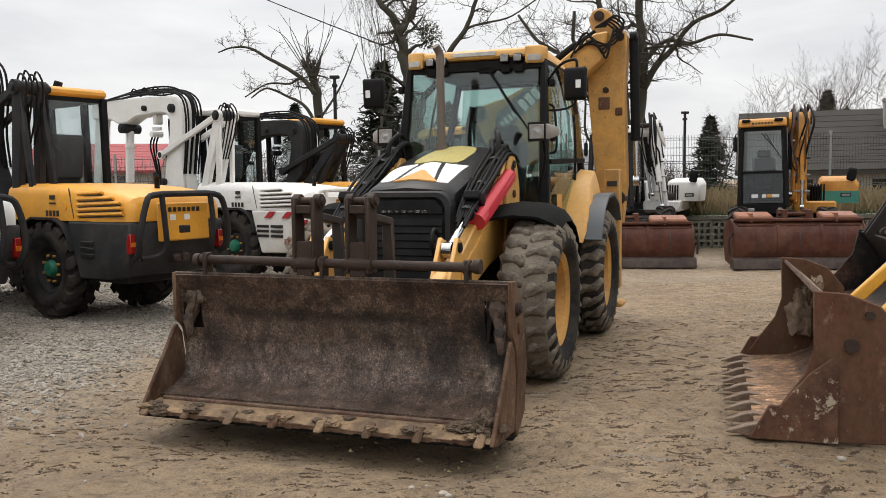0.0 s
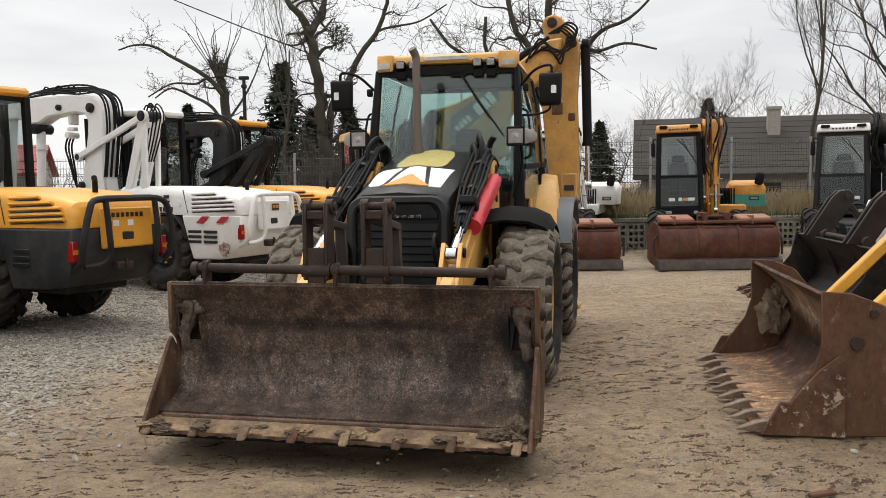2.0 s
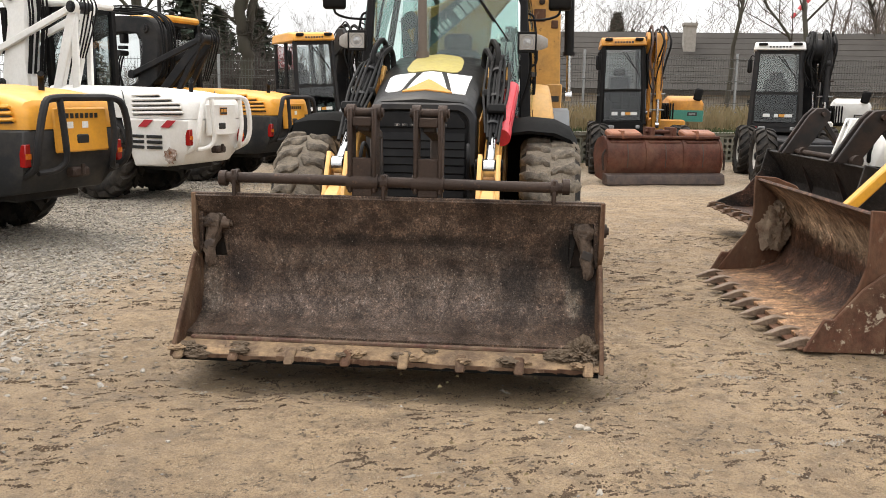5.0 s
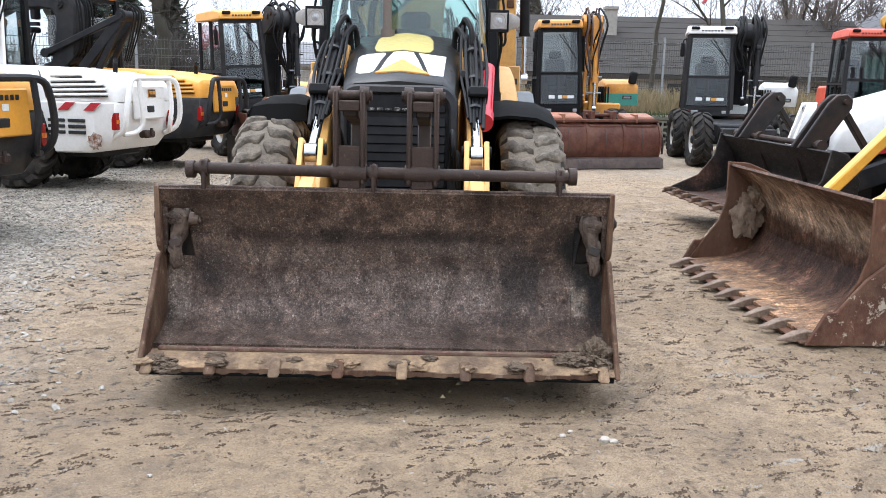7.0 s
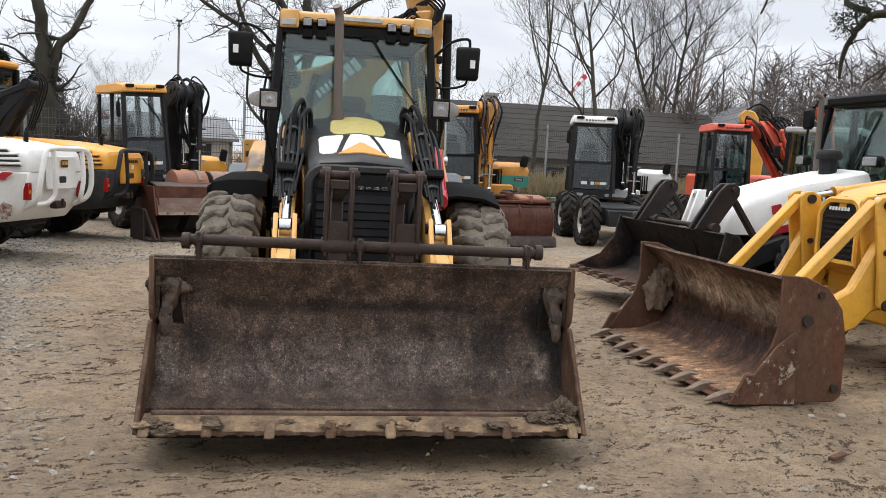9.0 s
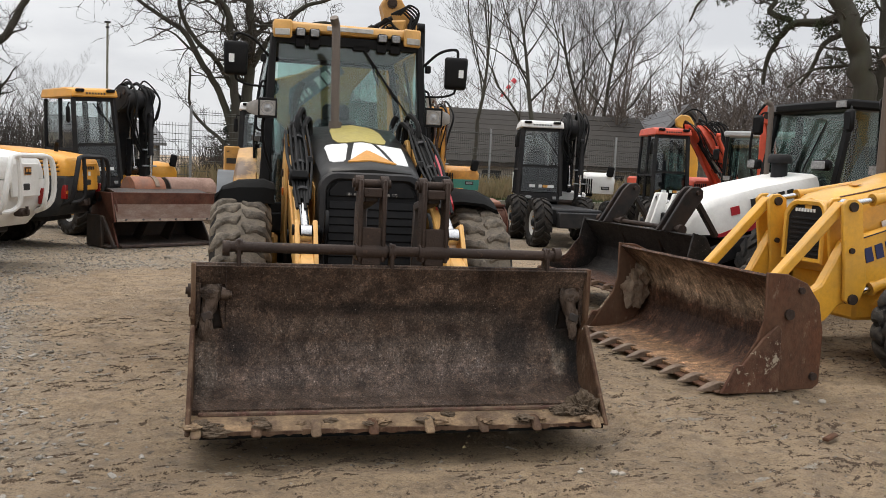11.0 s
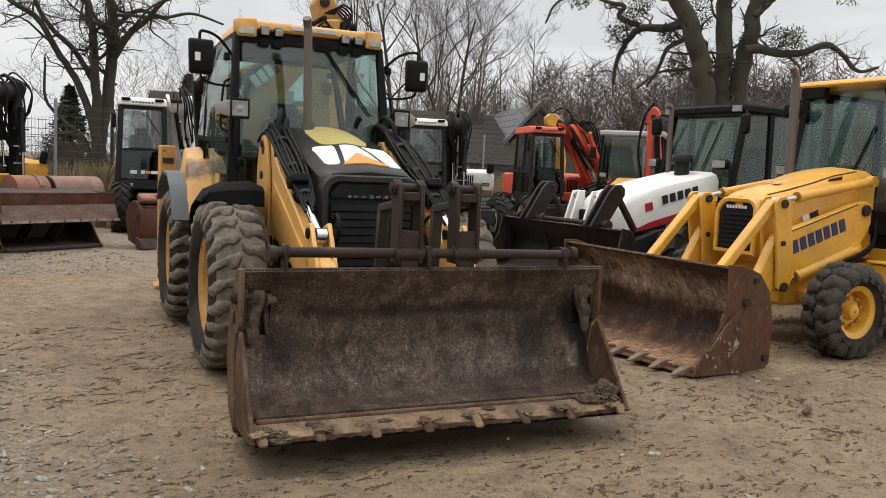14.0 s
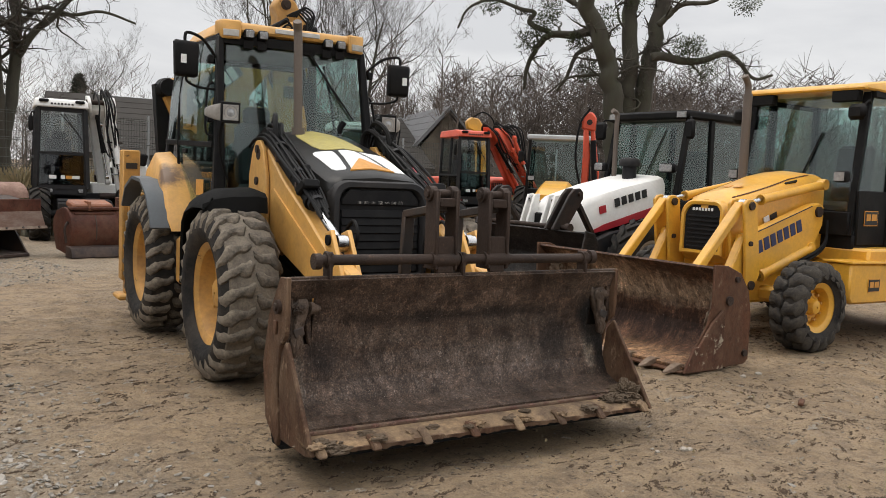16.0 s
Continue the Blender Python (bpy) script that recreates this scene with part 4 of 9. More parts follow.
# loader arms, towers, rams
for s in (-1, 1):
    u = s * 0.50
    arm = part("loader_arm", prism([(2.70, 1.50), (2.70, 1.66), (2.58, 1.735), (2.46, 1.69), (2.14, 1.475), (1.63, 1.215), (1.30, 1.03), (0.86, 0.88), (0.66, 0.76), (0.62, 0.60), (0.74, 0.55), (1.05, 0.62), (2.1, 0.92), (2.55, 1.15)], u - 0.05, u + 0.05, bev=0.012), YEL, cat, "yellow loader arm")
    part("arm_rib", prism([(2.30, 1.40), (1.3, 0.92), (1.3, 0.87), (2.30, 1.33)], u + s * 0.05, u + s * 0.062), YEL, arm)
    part("arm_pin", rod((u - 0.09, 2.58, 1.66), (u + 0.09, 2.58, 1.66), 0.045, 14), STEEL, arm)
    part("arm_pin", rod((u - 0.08, 0.68, 0.66), (u + 0.08, 0.68, 0.66), 0.05, 14), STEEL, arm)
    tower = part("loader_tower", join(prism([(2.38, 0.85), (2.80, 0.85), (2.80, 1.50), (2.73, 1.68), (2.65, 1.765), (2.56, 1.77), (2.48, 1.70), (2.40, 1.48)], u + s * 0.055, u + s * 0.085, bev=0.006),
                                      prism([(2.38, 0.85), (2.80, 0.85), (2.80, 1.50), (2.73, 1.68), (2.65, 1.765), (2.56, 1.77), (2.48, 1.70), (2.40, 1.48)], u - s * 0.085, u - s * 0.055, bev=0.006)), YEL, cat, "yellow loader tower")
    for z in (1.70, 1.45, 1.30):
        part("tower_pin", rod((u - 0.10, 2.60, z), (u + 0.10, 2.60, z), 0.032, 12), STEEL, tower)
    part("marker_lamp", span((u + s * 0.085, 2.49, 1.27), (u + s * 0.10, 2.55, 1.335), 0.004), AMB, tower, "small orange side lamp")
    # tilt ram, levers and hoses above the arm
    ram((u, 2.58, 1.80), (u, 1.18, 1.08), 0.055, 0.66, cat, BLK, "tilt_cylinder")
    lev = part("tilt_lever", join(prism([(1.28, 1.14), (1.18, 1.17), (0.98, 0.86), (0.70, 0.72), (0.72, 0.66), (1.02, 0.76), (1.26, 1.04)], u - 0.075, u - 0.045, bev=0.004), prism([(1.28, 1.14), (1.18, 1.17), (0.98, 0.86), (0.70, 0.72), (0.72, 0.66), (1.02, 0.76), (1.26, 1.04)], u + 0.045, u + 0.075, bev=0.004)), YEL, cat, "yellow tilt lever plates")
    part("lever_pin", rod((u - 0.09, 1.20, 1.10), (u + 0.09, 1.20, 1.10), 0.036, 14), BLK, lev)
    for k in range(6):
        o = s * (-0.075 + 0.03 * k)
        part("hydraulic_hose", hose([(u + o, 2.82, 1.62 + .02 * k), (u + o * 0.9, 2.70, 1.93 - .03 * k), (u + o * 1.1, 2.42, 1.80 - .015 * (k % 3)), (u + o * 1.2, 2.0, 1.575 + .012 * (k % 2)), (u + o * 0.8, 1.65, 1.395), (u + o * 0.6, 1.50 - 0.05 * (k % 3), 1.29 - 0.03 * (k % 3))], 0.010 + 0.002 * (k % 2)), BLK, cat)
    for cv, cz in ((2.35, 1.73), (1.98, 1.535), (1.62, 1.35)):
        part("cylinder_band", rod((u, cv, cz - 0.02), (u, cv - 0.03, cz - 0.036), 0.061, 14), DGR, cat)
    part("valve_block", box((u + s * 0.02, 1.72, 1.43), (0.13, 0.16, 0.07), (-26, 0, 0), 0.012), BLK, cat)
    part("valve_block", box((u - s * 0.075, 2.05, 1.52), (0.05, 0.22, 0.07), (-26, 0, 0), 0.012), BLK, cat)
    for cv, cz in ((2.2, 1.63), (1.8, 1.43)):
        part("hose_clamp", box((u + s * .03, cv, cz), (.11, .03, .06), (-26, 0, 0), .004), STEEL, cat)
    for o, top in ((0.10, 1.97), (0.15, 1.90)):
        part("loop_hose", hose([(u - s * o, 2.62, 1.45), (u - s * (o - 0.02), 2.70, 1.80), (u - s * (o - 0.04), 2.62, top), (u - s * (o - 0.09), 2.48, top - 0.08), (u - s * (o - 0.1), 2.42, 1.70)], 0.022), BLK, cat)
    part("lift_cylinder", join(rod((u * 0.82, 2.72, 0.90), (u * 0.82, 1.75, 0.72), 0.05, 14), rod((u * 0.82, 1.75, .72), (u * .82, 1.2, .64), .03, 12)), BLK, cat)
    part("loop_hose", hose([(u - s * 0.12, 1.30, 0.95), (u - s * 0.14, 1.22, 1.12), (u - s * 0.15, 1.32, 1.22), (u - s * 0.16, 1.5, 1.08), (u - s * .15, 1.55, .9)], 0.013), BLK, cat)
part("lock_sleeve", join(rod((0.612, 2.38, 1.605), (0.562, 1.74, 1.295), 0.056, 18, 0.060), rod((0.564, 1.76, 1.305), (0.556, 1.66, 1.255), 0.068, 18), strut((0.655, 2.37, 1.60), (0.612, 1.68, 1.265), 0.012, 0.09)), REDC, cat, "bright red safety sleeve over a cylinder")
part("front_beam", join(span((-0.46, 1.72, 0.50), (0.46, 2.0, 0.74), 0.02), span((-0.40, 1.66, 0.62), (0.40, 1.74, 0.80), 0.01), span((-0.30, 1.8, 0.35), (0.30, 2.9, 0.62), 0.03)), YEL, cat, "yellow front frame")
part("chassis", join(span((-0.42, 2.2, 0.42), (0.42, 5.0, 0.85), 0.03), span((-0.55, 2.9, 0.45), (0.55, 3.9, 0.95), 0.03)), DGR, cat)
for v in (2.21, 4.40):
    part("axle", join(rod((-0.92, v, 0.60), (0.92, v, 0.60), 0.10, 14), box((0, v, 0.60), (0.4, 0.34, 0.34), (0, 0, 0), 0.06)), STEEL, cat)
for s in (-1, 1):
    part("side_step", span((s * 0.60, 2.95, 0.50), (s * 0.92, 3.75, 0.92), 0.03), YELW, cat)

# bonnet and grille
hood_sec = []
HOOD = ((1.64, 0.375, 0.80, 1.495, 0.02), (1.67, 0.385, 0.80, 1.515, 0.025), (1.78, 0.39, 0.80, 1.545, 0.03), (2.05, 0.405, 0.85, 1.635, 0.035), (2.45, 0.425, 0.9, 1.735, 0.04), (2.95, 0.44, 0.95, 1.845, 0.04))
for v, hw, z0, z1, dome in HOOD:
    hood_sec.append([(-hw, v, z0), (hw, v, z0), (hw, v, z1 - 0.16), (hw - 0.02, v, z1 - 0.06), (hw - 0.09, v, z1), (0, v, z1 + dome), (-hw + 0.09, v, z1), (-hw + 0.02, v, z1 - 0.06), (-hw, v, z1 - 0.16)])
hood = part("bonnet", loft(hood_sec), BLKH, cat, "black bonnet top")
for s in (-1, 1):
    part("bonnet_side", loft([[(s * (hw + 0.004), v, a), (s * (hw + 0.014), v, a), (s * (hw + 0.014), v, b), (s * (hw + 0.002), v, b)] for v, hw, a, b in ((1.80, 0.387, 0.92, 1.36), (2.05, 0.405, 0.90, 1.46), (2.45, 0.425, 0.92, 1.60), (2.93, 0.44, 0.95, 1.74))]), YEL, hood, "yellow bonnet side")


def hood_z(u, v):
    """Height of the bonnet's skin."""
    for (v0, h0, _, z0, d0), (v1, h1, _, z1, d1) in zip(HOOD, HOOD[1:]):
        if v <= v1:
            break
    f = (v - v0) / (v1 - v0)
    return z0 + (z1 - z0) * f + (d0 + (d1 - d0) * f) * (1 - min(abs(u) / (h0 + (h1 - h0) * f - 0.09), 1))


def hood_patch(rows, lift):
    """A thin sheet on the bonnet between left and right edges given for several v."""
    bm = B()
    vs = [r[0] for r in rows]
    fine = sorted(set(vs + [v for v in (1.78, 2.05, 2.45) if vs[0] < v < vs[-1]]))
    top, low = [], []
    for v in fine:
        for r0, r1 in zip(rows, rows[1:]):
            if v <= r1[0]:
                break
        f = (v - r0[0]) / (r1[0] - r0[0])
        e = (r0[1] + (r1[1] - r0[1]) * f, r0[2] + (r1[2] - r0[2]) * f)
        us = [e[0] + (e[1] - e[0]) * k / 6 for k in range(7)]
        top.append([bm.verts.new((u, v, hood_z(u, v) + lift)) for u in us])
        low.append([bm.verts.new((u, v, hood_z(u, v) - 0.01)) for u in us])
    for g in (top, low):
        for a, b in zip(g, g[1:]):
            for k in range(6):
                bm.faces.new((a[k], a[k + 1], b[k + 1], b[k]))
    ring = lambda g: g[0] + [r[-1] for r in g[1:]] + g[-1][-2::-1] + [r[0] for r in g[-2:0:-1]]
    a, b = ring(top), ring(low)
    for k in range(len(a)):
        j = (k + 1) % len(a)
        bm.faces.new((a[k], a[j], b[j], b[k]))
    bmesh.ops.recalc_face_normals(bm, faces=bm.faces[:])
    return bm


part("bonnet_patch", hood_patch([(2.27, -0.15, 0.15), (2.30, -0.19, 0.19), (2.40, -0.215, 0.215), (2.72, -0.21, 0.21), (2.86, -0.18, 0.18), (2.91, -0.14, 0.14)], 0.005), DECY, hood, "worn olive-yellow panel on the bonnet")
# maker's mark as plain shapes on the bonnet's slope
part("maker_mark", hood_patch([(1.80, -0.27, -0.20), (1.83, -0.295, -0.175), (2.14, -0.305, -0.125), (2.20, -0.29, -0.12), (2.23, -0.25, -0.13)], 0.005), DECW, hood, "white block of a worn mark", False)
part("maker_mark", hood_patch([(1.79, -0.145, 0.165), (2.23, -0.065, 0.075)], 0.005), DECW, hood, "", False)
part("maker_mark", hood_patch([(1.78, 0.195, 0.29), (2.23, 0.115, 0.31)], 0.005), DECW, hood, "", False)
part("maker_triangle", hood_patch([(1.782, -0.165, 0.20), (1.99, -0.002, 0.022)], 0.009), DECO, hood, "orange triangle mark", False)
def arch(hw, z0, z1, r, v):
    """An outline with two rounded upper corners."""
    pts = [(-hw, v, z0), (hw, v, z0)]
    for k in range(7):
        q = math.pi / 2 * k / 6
        pts.append((hw - r + r * math.cos(q), v + 0.03 * (math.sin(q)), z1 - r + r * math.sin(q)))
    for k in range(7):
        q = math.pi / 2 * (1 - k / 6)
        pts.append((-hw + r - r * math.cos(q), v + 0.03 * (math.sin(q)), z1 - r + r * math.sin(q)))
    return pts


grille = part("grille", loft([arch(0.385, 0.78, 1.492, 0.13, 1.70), arch(0.392, 0.78, 1.490, 0.13, 1.585), arch(0.38, 0.785, 1.478, 0.125, 1.565), arch(0.345, 0.81, 1.445, 0.11, 1.562), arch(0.335, 0.82, 1.435, 0.105, 1.575), arch(0.33, 0.82, 1.43, 0.10, 1.625)]), DGR, cat, "dusty black radiator grille with a rounded surround")
part("grille_back", span((-0.325, 1.612, 0.82), (0.325, 1.622, 1.34), 0.0), GRIL, grille)
part("grille_head", slab([(-0.31, 1.315), (0.31, 1.315), (0.31, 1.36), (0.25, 1.425), (-0.25, 1.425), (-0.31, 1.36)], 1.600, 1.624, 0.006), GRIL, grille)
for i in range(8):
    z = 0.855 + i * 0.057
    part("grille_slat", box((0, 1.600, z), (0.62, 0.012, 0.056), (-11, 0, 0), 0.004), GRIL, grille)
rndt = random.Random(9)
for k in range(7):
    part("raised_mark", box((-0.17 + k * 0.055, 1.597, 1.335), (0.040, 0.008, 0.014 + 0.012 * rndt.random()), (0, 0, 0), 0.003), DUST, grille, "", False)
part("side_bolster", hose([(-0.40, 1.50, 0.80), (-0.40, 1.49, 1.02), (-0.385, 1.52, 1.07), (-0.36, 1.56, 1.02), (-0.36, 1.58, 0.85)], 0.016, 8), BLK, grille)
part("side_bolster", hose([(0.40, 1.50, 0.80), (0.40, 1.49, 1.02), (0.385, 1.52, 1.07), (0.36, 1.56, 1.02), (0.36, 1.58, 0.85)], 0.016, 8), BLK, grille)

# cab
posts = {"a": ((0.728, 3.13, 1.08), (0.662, 3.41, 2.66)), "c": ((0.80, 4.60, 1.45), (0.635, 4.80, 2.66))}
WIDE = {"a": (0.105, 0.055), "c": (0.07, 0.06)}


def taper(a, b, wa, wb, t):
    """A post that narrows from wa to wb across the machine, t deep."""
    return loft([[(p[0] - w / 2, p[1] - t / 2, p[2]), (p[0] + w / 2, p[1] - t / 2, p[2]), (p[0] + w / 2, p[1] + t / 2, p[2]), (p[0] - w / 2, p[1] + t / 2, p[2])] for p, w in ((a, wa), (b, wb))], 0.012)


cab = part("cab_frame", join(*[taper((s * a[0], a[1], a[2]), (s * b[0], b[1], b[2]), *WIDE[k], 0.075) for k, (a, b) in posts.items() for s in (-1, 1)],
                             span((-0.76, 3.10, 0.92), (0.76, 4.70, 1.10), 0.02), span((-0.64, 3.37, 2.60), (0.64, 3.45, 2.68)), span((-0.64, 4.74, 2.58), (0.64, 4.83, 2.68)), strut((-0.70, 3.15, 1.13), (0.70, 3.15, 1.13), 0.07, 0.1),
                             *[strut((s * 0.745, 3.26, 1.73), (s * 0.80, 4.60, 1.77), 0.035, 0.05) for s in (-1, 1)], *[strut((s * 0.75, 3.18, 1.12), (s * 0.80, 4.1, 1.12), 0.05, 0.06) for s in (-1, 1)], *[strut((s * 0.655, 3.40, 2.655), (s * 0.635, 4.80, 2.655), 0.05, 0.05) for s in (-1, 1)],
                             span((-0.78, 4.66, 0.9), (0.78, 4.76, 1.60), 0.02)), BLK, cat, "black cab frame")


def bowed_pane(rows, t, material, parent, name):
    """Curved glass over rows of (low point, top point) along its length."""
    secs_ = []
    for lo, hi in rows:
        mid = [(p + q) / 2 for p, q in zip(lo, hi)]
        k = 1 if lo[0] > 0 else -1
        mid[0] += k * 0.03
        secs_.append([lo, mid, hi, (hi[0] - k * t, hi[1], hi[2]), (mid[0] - k * t, mid[1], mid[2]), (lo[0] - k * t, lo[1], lo[2])])
    ob = part(name, loft(secs_), material, parent)
    ob.visible_shadow = False
    return ob


pane([(-0.665, 3.15, 1.14), (0.665, 3.15, 1.14), (0.61, 3.405, 2.62), (-0.61, 3.405, 2.62)], 0.006, GLS, cab, "windscreen")
for s in (-1, 1):
    bowed_pane([((s * 0.752, 3.29, 1.76), (s * 0.680, 3.46, 2.63)), ((s * 0.785, 3.70, 1.765), (s * 0.70, 3.80, 2.635)), ((s * 0.80, 4.15, 1.775), (s * 0.695, 4.30, 2.635)), ((s * 0.80, 4.57, 1.79), (s * 0.65, 4.76, 2.63))], 0.006, GLS, cab, "door_glass")
    pane([(s * 0.745, 3.20, 1.12), (s * 0.765, 4.08, 1.12), (s * 0.785, 4.20, 1.73), (s * 0.752, 3.27, 1.71)], 0.006, GLS, cab, "lower_door_glass")
    part("door_handle", span((s * 0.775, 3.92, 1.66), (s * 0.80, 4.05, 1.70), 0.006), BLK, cab)
    part("door_seal", hose([(s * 0.775, 4.18, 1.14), (s * 0.795, 4.20, 1.76), (s * 0.765, 4.26, 2.2), (s * 0.695, 4.32, 2.62)], 0.014), BLK, cab)
    part("grab_rail", hose([(s * .74, 3.28, 1.80), (s * .80, 3.30, 1.86), (s * .77, 3.36, 2.2), (s * .72, 3.38, 2.26)], .011), BLK, cab)
    for z in (1.30, 1.95, 2.45):
        f = (z - 1.08) / 1.58
        part("door_hinge", box((s * (0.805 - 0.066 * f), 3.13 + 0.28 * f, z), (0.05, 0.06, 0.07), (0, 0, 0), 0.01), BLK, cab)
pane([(-0.64, 4.79, 1.66), (0.64, 4.79, 1.66), (0.60, 4.83, 2.58), (-0.60, 4.83, 2.58)], 0.006, GLS, cab, "rear_window")
roof = part("cab_roof", loft([[(-0.50, 3.335, 2.705), (0.50, 3.335, 2.705), (0.50, 3.345, 2.775), (-0.50, 3.345, 2.775)], [(-0.63, 3.40, 2.69), (0.63, 3.40, 2.69), (0.62, 3.41, 2.795), (-0.62, 3.41, 2.795)], [(-0.66, 3.75, 2.685), (0.66, 3.75, 2.685), (0.60, 3.75, 2.815), (-0.60, 3.75, 2.815)], [(-0.65, 4.5, 2.685), (0.65, 4.5, 2.685), (0.58, 4.5, 2.81), (-0.58, 4.5, 2.81)], [(-0.60, 4.93, 2.68), (0.60, 4.93, 2.68), (0.55, 4.91, 2.76), (-0.55, 4.91, 2.76)]], 0.014), YEL, cat, "yellow cab roof with a lamp visor")
part("roof_lining", span((-0.62, 3.46, 2.62), (0.62, 4.74, 2.678), 0.02), DGR, roof)
part("roof_strip", span((-0.20, 3.326, 2.725), (0.22, 3.337, 2.765), 0.004), WHTD, roof, "pale worn strip on the visor")
for s in (-1, 1):
    part("visor_end", loft([[(s * 0.505, 3.31, 2.635), (s * 0.665, 3.35, 2.635), (s * 0.665, 3.35, 2.795), (s * 0.505, 3.31, 2.795)], [(s * 0.50, 3.50, 2.66), (s * 0.67, 3.54, 2.66), (s * 0.67, 3.54, 2.805), (s * 0.50, 3.50, 2.805)]], 0.012), YEL, roof)
    part("visor_reflector", box((s * 0.590, 3.325, 2.685), (0.13, 0.012, 0.055), (0, 0, s * 14), 0.003), WHTD, roof, "pale reflector strip")
    for k in (0, 1):
        u = s * (0.43 - 0.125 * k)
        lamp = part("work_lamp", box((u, 3.35, 2.692), (0.092, 0.07, 0.082), (0, 0, 0), 0.014), BLK, roof)
        part("lens", box((u, 3.312, 2.692), (0.072, 0.008, 0.062), (0, 0, 0), 0.010), LAMPL, lamp, "clear lamp lens")
        part("sun_visor_pad", span((u - 0.046, 3.352, 2.565), (u + 0.046, 3.368, 2.645), 0.012), BLK, roof)
    # mirrors on two arms
    mir = part("mirror", loft([[(s * 0.905, 3.20, 2.30), (s * 1.05, 3.18, 2.30), (s * 1.055, 3.18, 2.53), (s * 0.90, 3.20, 2.53)], [(s * 0.885, 3.225, 2.275), (s * 1.08, 3.20, 2.275), (s * 1.09, 3.20, 2.56), (s * 0.88, 3.225, 2.56)], [(s * 0.89, 3.30, 2.27), (s * 1.08, 3.275, 2.27), (s * 1.09, 3.275, 2.565), (s * 0.885, 3.30, 2.565)]], 0.032, ), BLK, cat, "large black door mirror")
    part("mirror_arm", hose([(s * 0.70, 3.38, 2.47), (s * 0.84, 3.30, 2.60), (s * 0.98, 3.25, 2.63), (s * 1.0, 3.24, 2.55)], 0.013), BLK, mir)
    part("mirror_arm", hose([(s * 0.70, 3.36, 2.20), (s * 0.86, 3.29, 2.20), (s * 0.97, 3.25, 2.235), (s * .985, 3.24, 2.30)], 0.011), BLK, mir)
    part("mirror_sticker", box((s * 1.02, 3.183, 2.41), (0.045, 0.006, 0.07), (0, 0, s * -7)), DECW, mir, "", False)
    part("mirror_glass", box((s * 0.985, 3.30, 2.42), (0.15, 0.006, 0.24), (0, 0, 0)), CHRM, mir)
    # headlamps on stalks: a square lens in a dark rim, a pale wedge towards the side
    uh, zh = s * 0.715, 1.985
    hl = part("headlamp", loft([[(uh + s * x * a, v + 0.02 * abs(a), zh + z * a) for x, z in ((-0.078, 0.05), (-0.05, 0.078), (0.05, 0.078), (0.085, 0.06), (0.085, -0.055), (0.05, -0.078), (-0.05, -0.078), (-0.078, -0.05))] for v, a in ((2.905, 0.92), (2.93, 0.97), (3.00, 0.88), (3.06, 0.5))]), BLK, cat, "headlamp with a pale side lens on a stalk")
    part("bezel", join(*[strut(p_, q_, 0.013, 0.03, 0.004) for p_, q_ in (((uh - 0.072, 2.90, zh - 0.066), (uh - 0.072, 2.90, zh + 0.066)), ((uh + 0.072, 2.90, zh - 0.066), (uh + 0.072, 2.90, zh + 0.066)), ((uh - 0.08, 2.90, zh - 0.070), (uh + 0.08, 2.90, zh - 0.070)), ((uh - 0.08, 2.90, zh + 0.070), (uh + 0.08, 2.90, zh + 0.070)))]), BLK, hl)
    lens = part("lens", box((uh, 2.897, zh), (0.135, 0.012, 0.13), (0, 0, 0), 0.005), LAMPG, hl, "clear square lens")
    part("reflector", lathe([(2.889, 0.056), (2.893, 0.046), (2.889, 0.022), (2.884, 0.002)], 24, (uh, 0, zh), "v"), LENS, lens, "round bright reflector")
    part("turn_lens", loft([[(uh + s * x, v + d * 0.05, zh + q) for d, q in ((0, -h), (0.25, -h * 1.02), (1, -h * 0.8), (1, h * 0.8), (0.25, h * 1.02), (0, h))] for x, v, h in ((0.070, 2.915, 0.068), (0.11, 2.935, 0.060), (0.145, 2.96, 0.047), (0.172, 2.99, 0.032))], 0.004), LAMPG, hl, "grey-beige side lens")
    part("stalk", hose([(s * 0.74, 3.02, 1.93), (s * 0.75, 3.06, 1.8), (s * 0.72, 3.10, 1.62), (s * 0.66, 3.13, 1.45)], 0.014), BLK, hl)
part("windscreen_wiper", join(strut((0.14, 3.375, 2.60), (0.42, 3.30, 2.18), 0.022, 0.016, 0), strut((0.26, 3.345, 2.42), (0.55, 3.275, 2.02), 0.016, 0.012, 0), box((.12, 3.385, 2.60), (.16, .03, .06), (0, 0, 0), .01)), BLK, cab)
# inside the cab
seat = part("driver_seat", join(box((0.02, 4.10, 1.32), (0.48, 0.46, 0.14), (0, 0, 0), 0.05), box((0.02, 4.34, 1.68), (0.46, 0.13, 0.62), (-8, 0, 0), 0.05), box((0.02, 4.40, 2.06), (0.28, 0.10, 0.18), (-8, 0, 0), 0.04)), SEATM, cat, "grey driver's seat")
part("seat_base", span((-0.2, 3.9, 1.05), (0.24, 4.3, 1.26), 0.03), BLK, seat)
swm = lathe([(0.014 * math.cos(a), 0.19 + 0.014 * math.sin(a)) for a in [k * math.pi / 4 for k in range(9)]], 28, axis="z")
bmesh.ops.transform(swm, matrix=pose(0.0, 3.62, 1.80, 28, 0, 0), verts=swm.verts[:])
part("steering_wheel", join(swm, rod((0, 3.62, 1.80), (0, 3.42, 1.35), 0.03, 10), strut((-0.18, 3.62, 1.80), (0.18, 3.62, 1.80), 0.03, 0.015, 0)), BLK, cat)
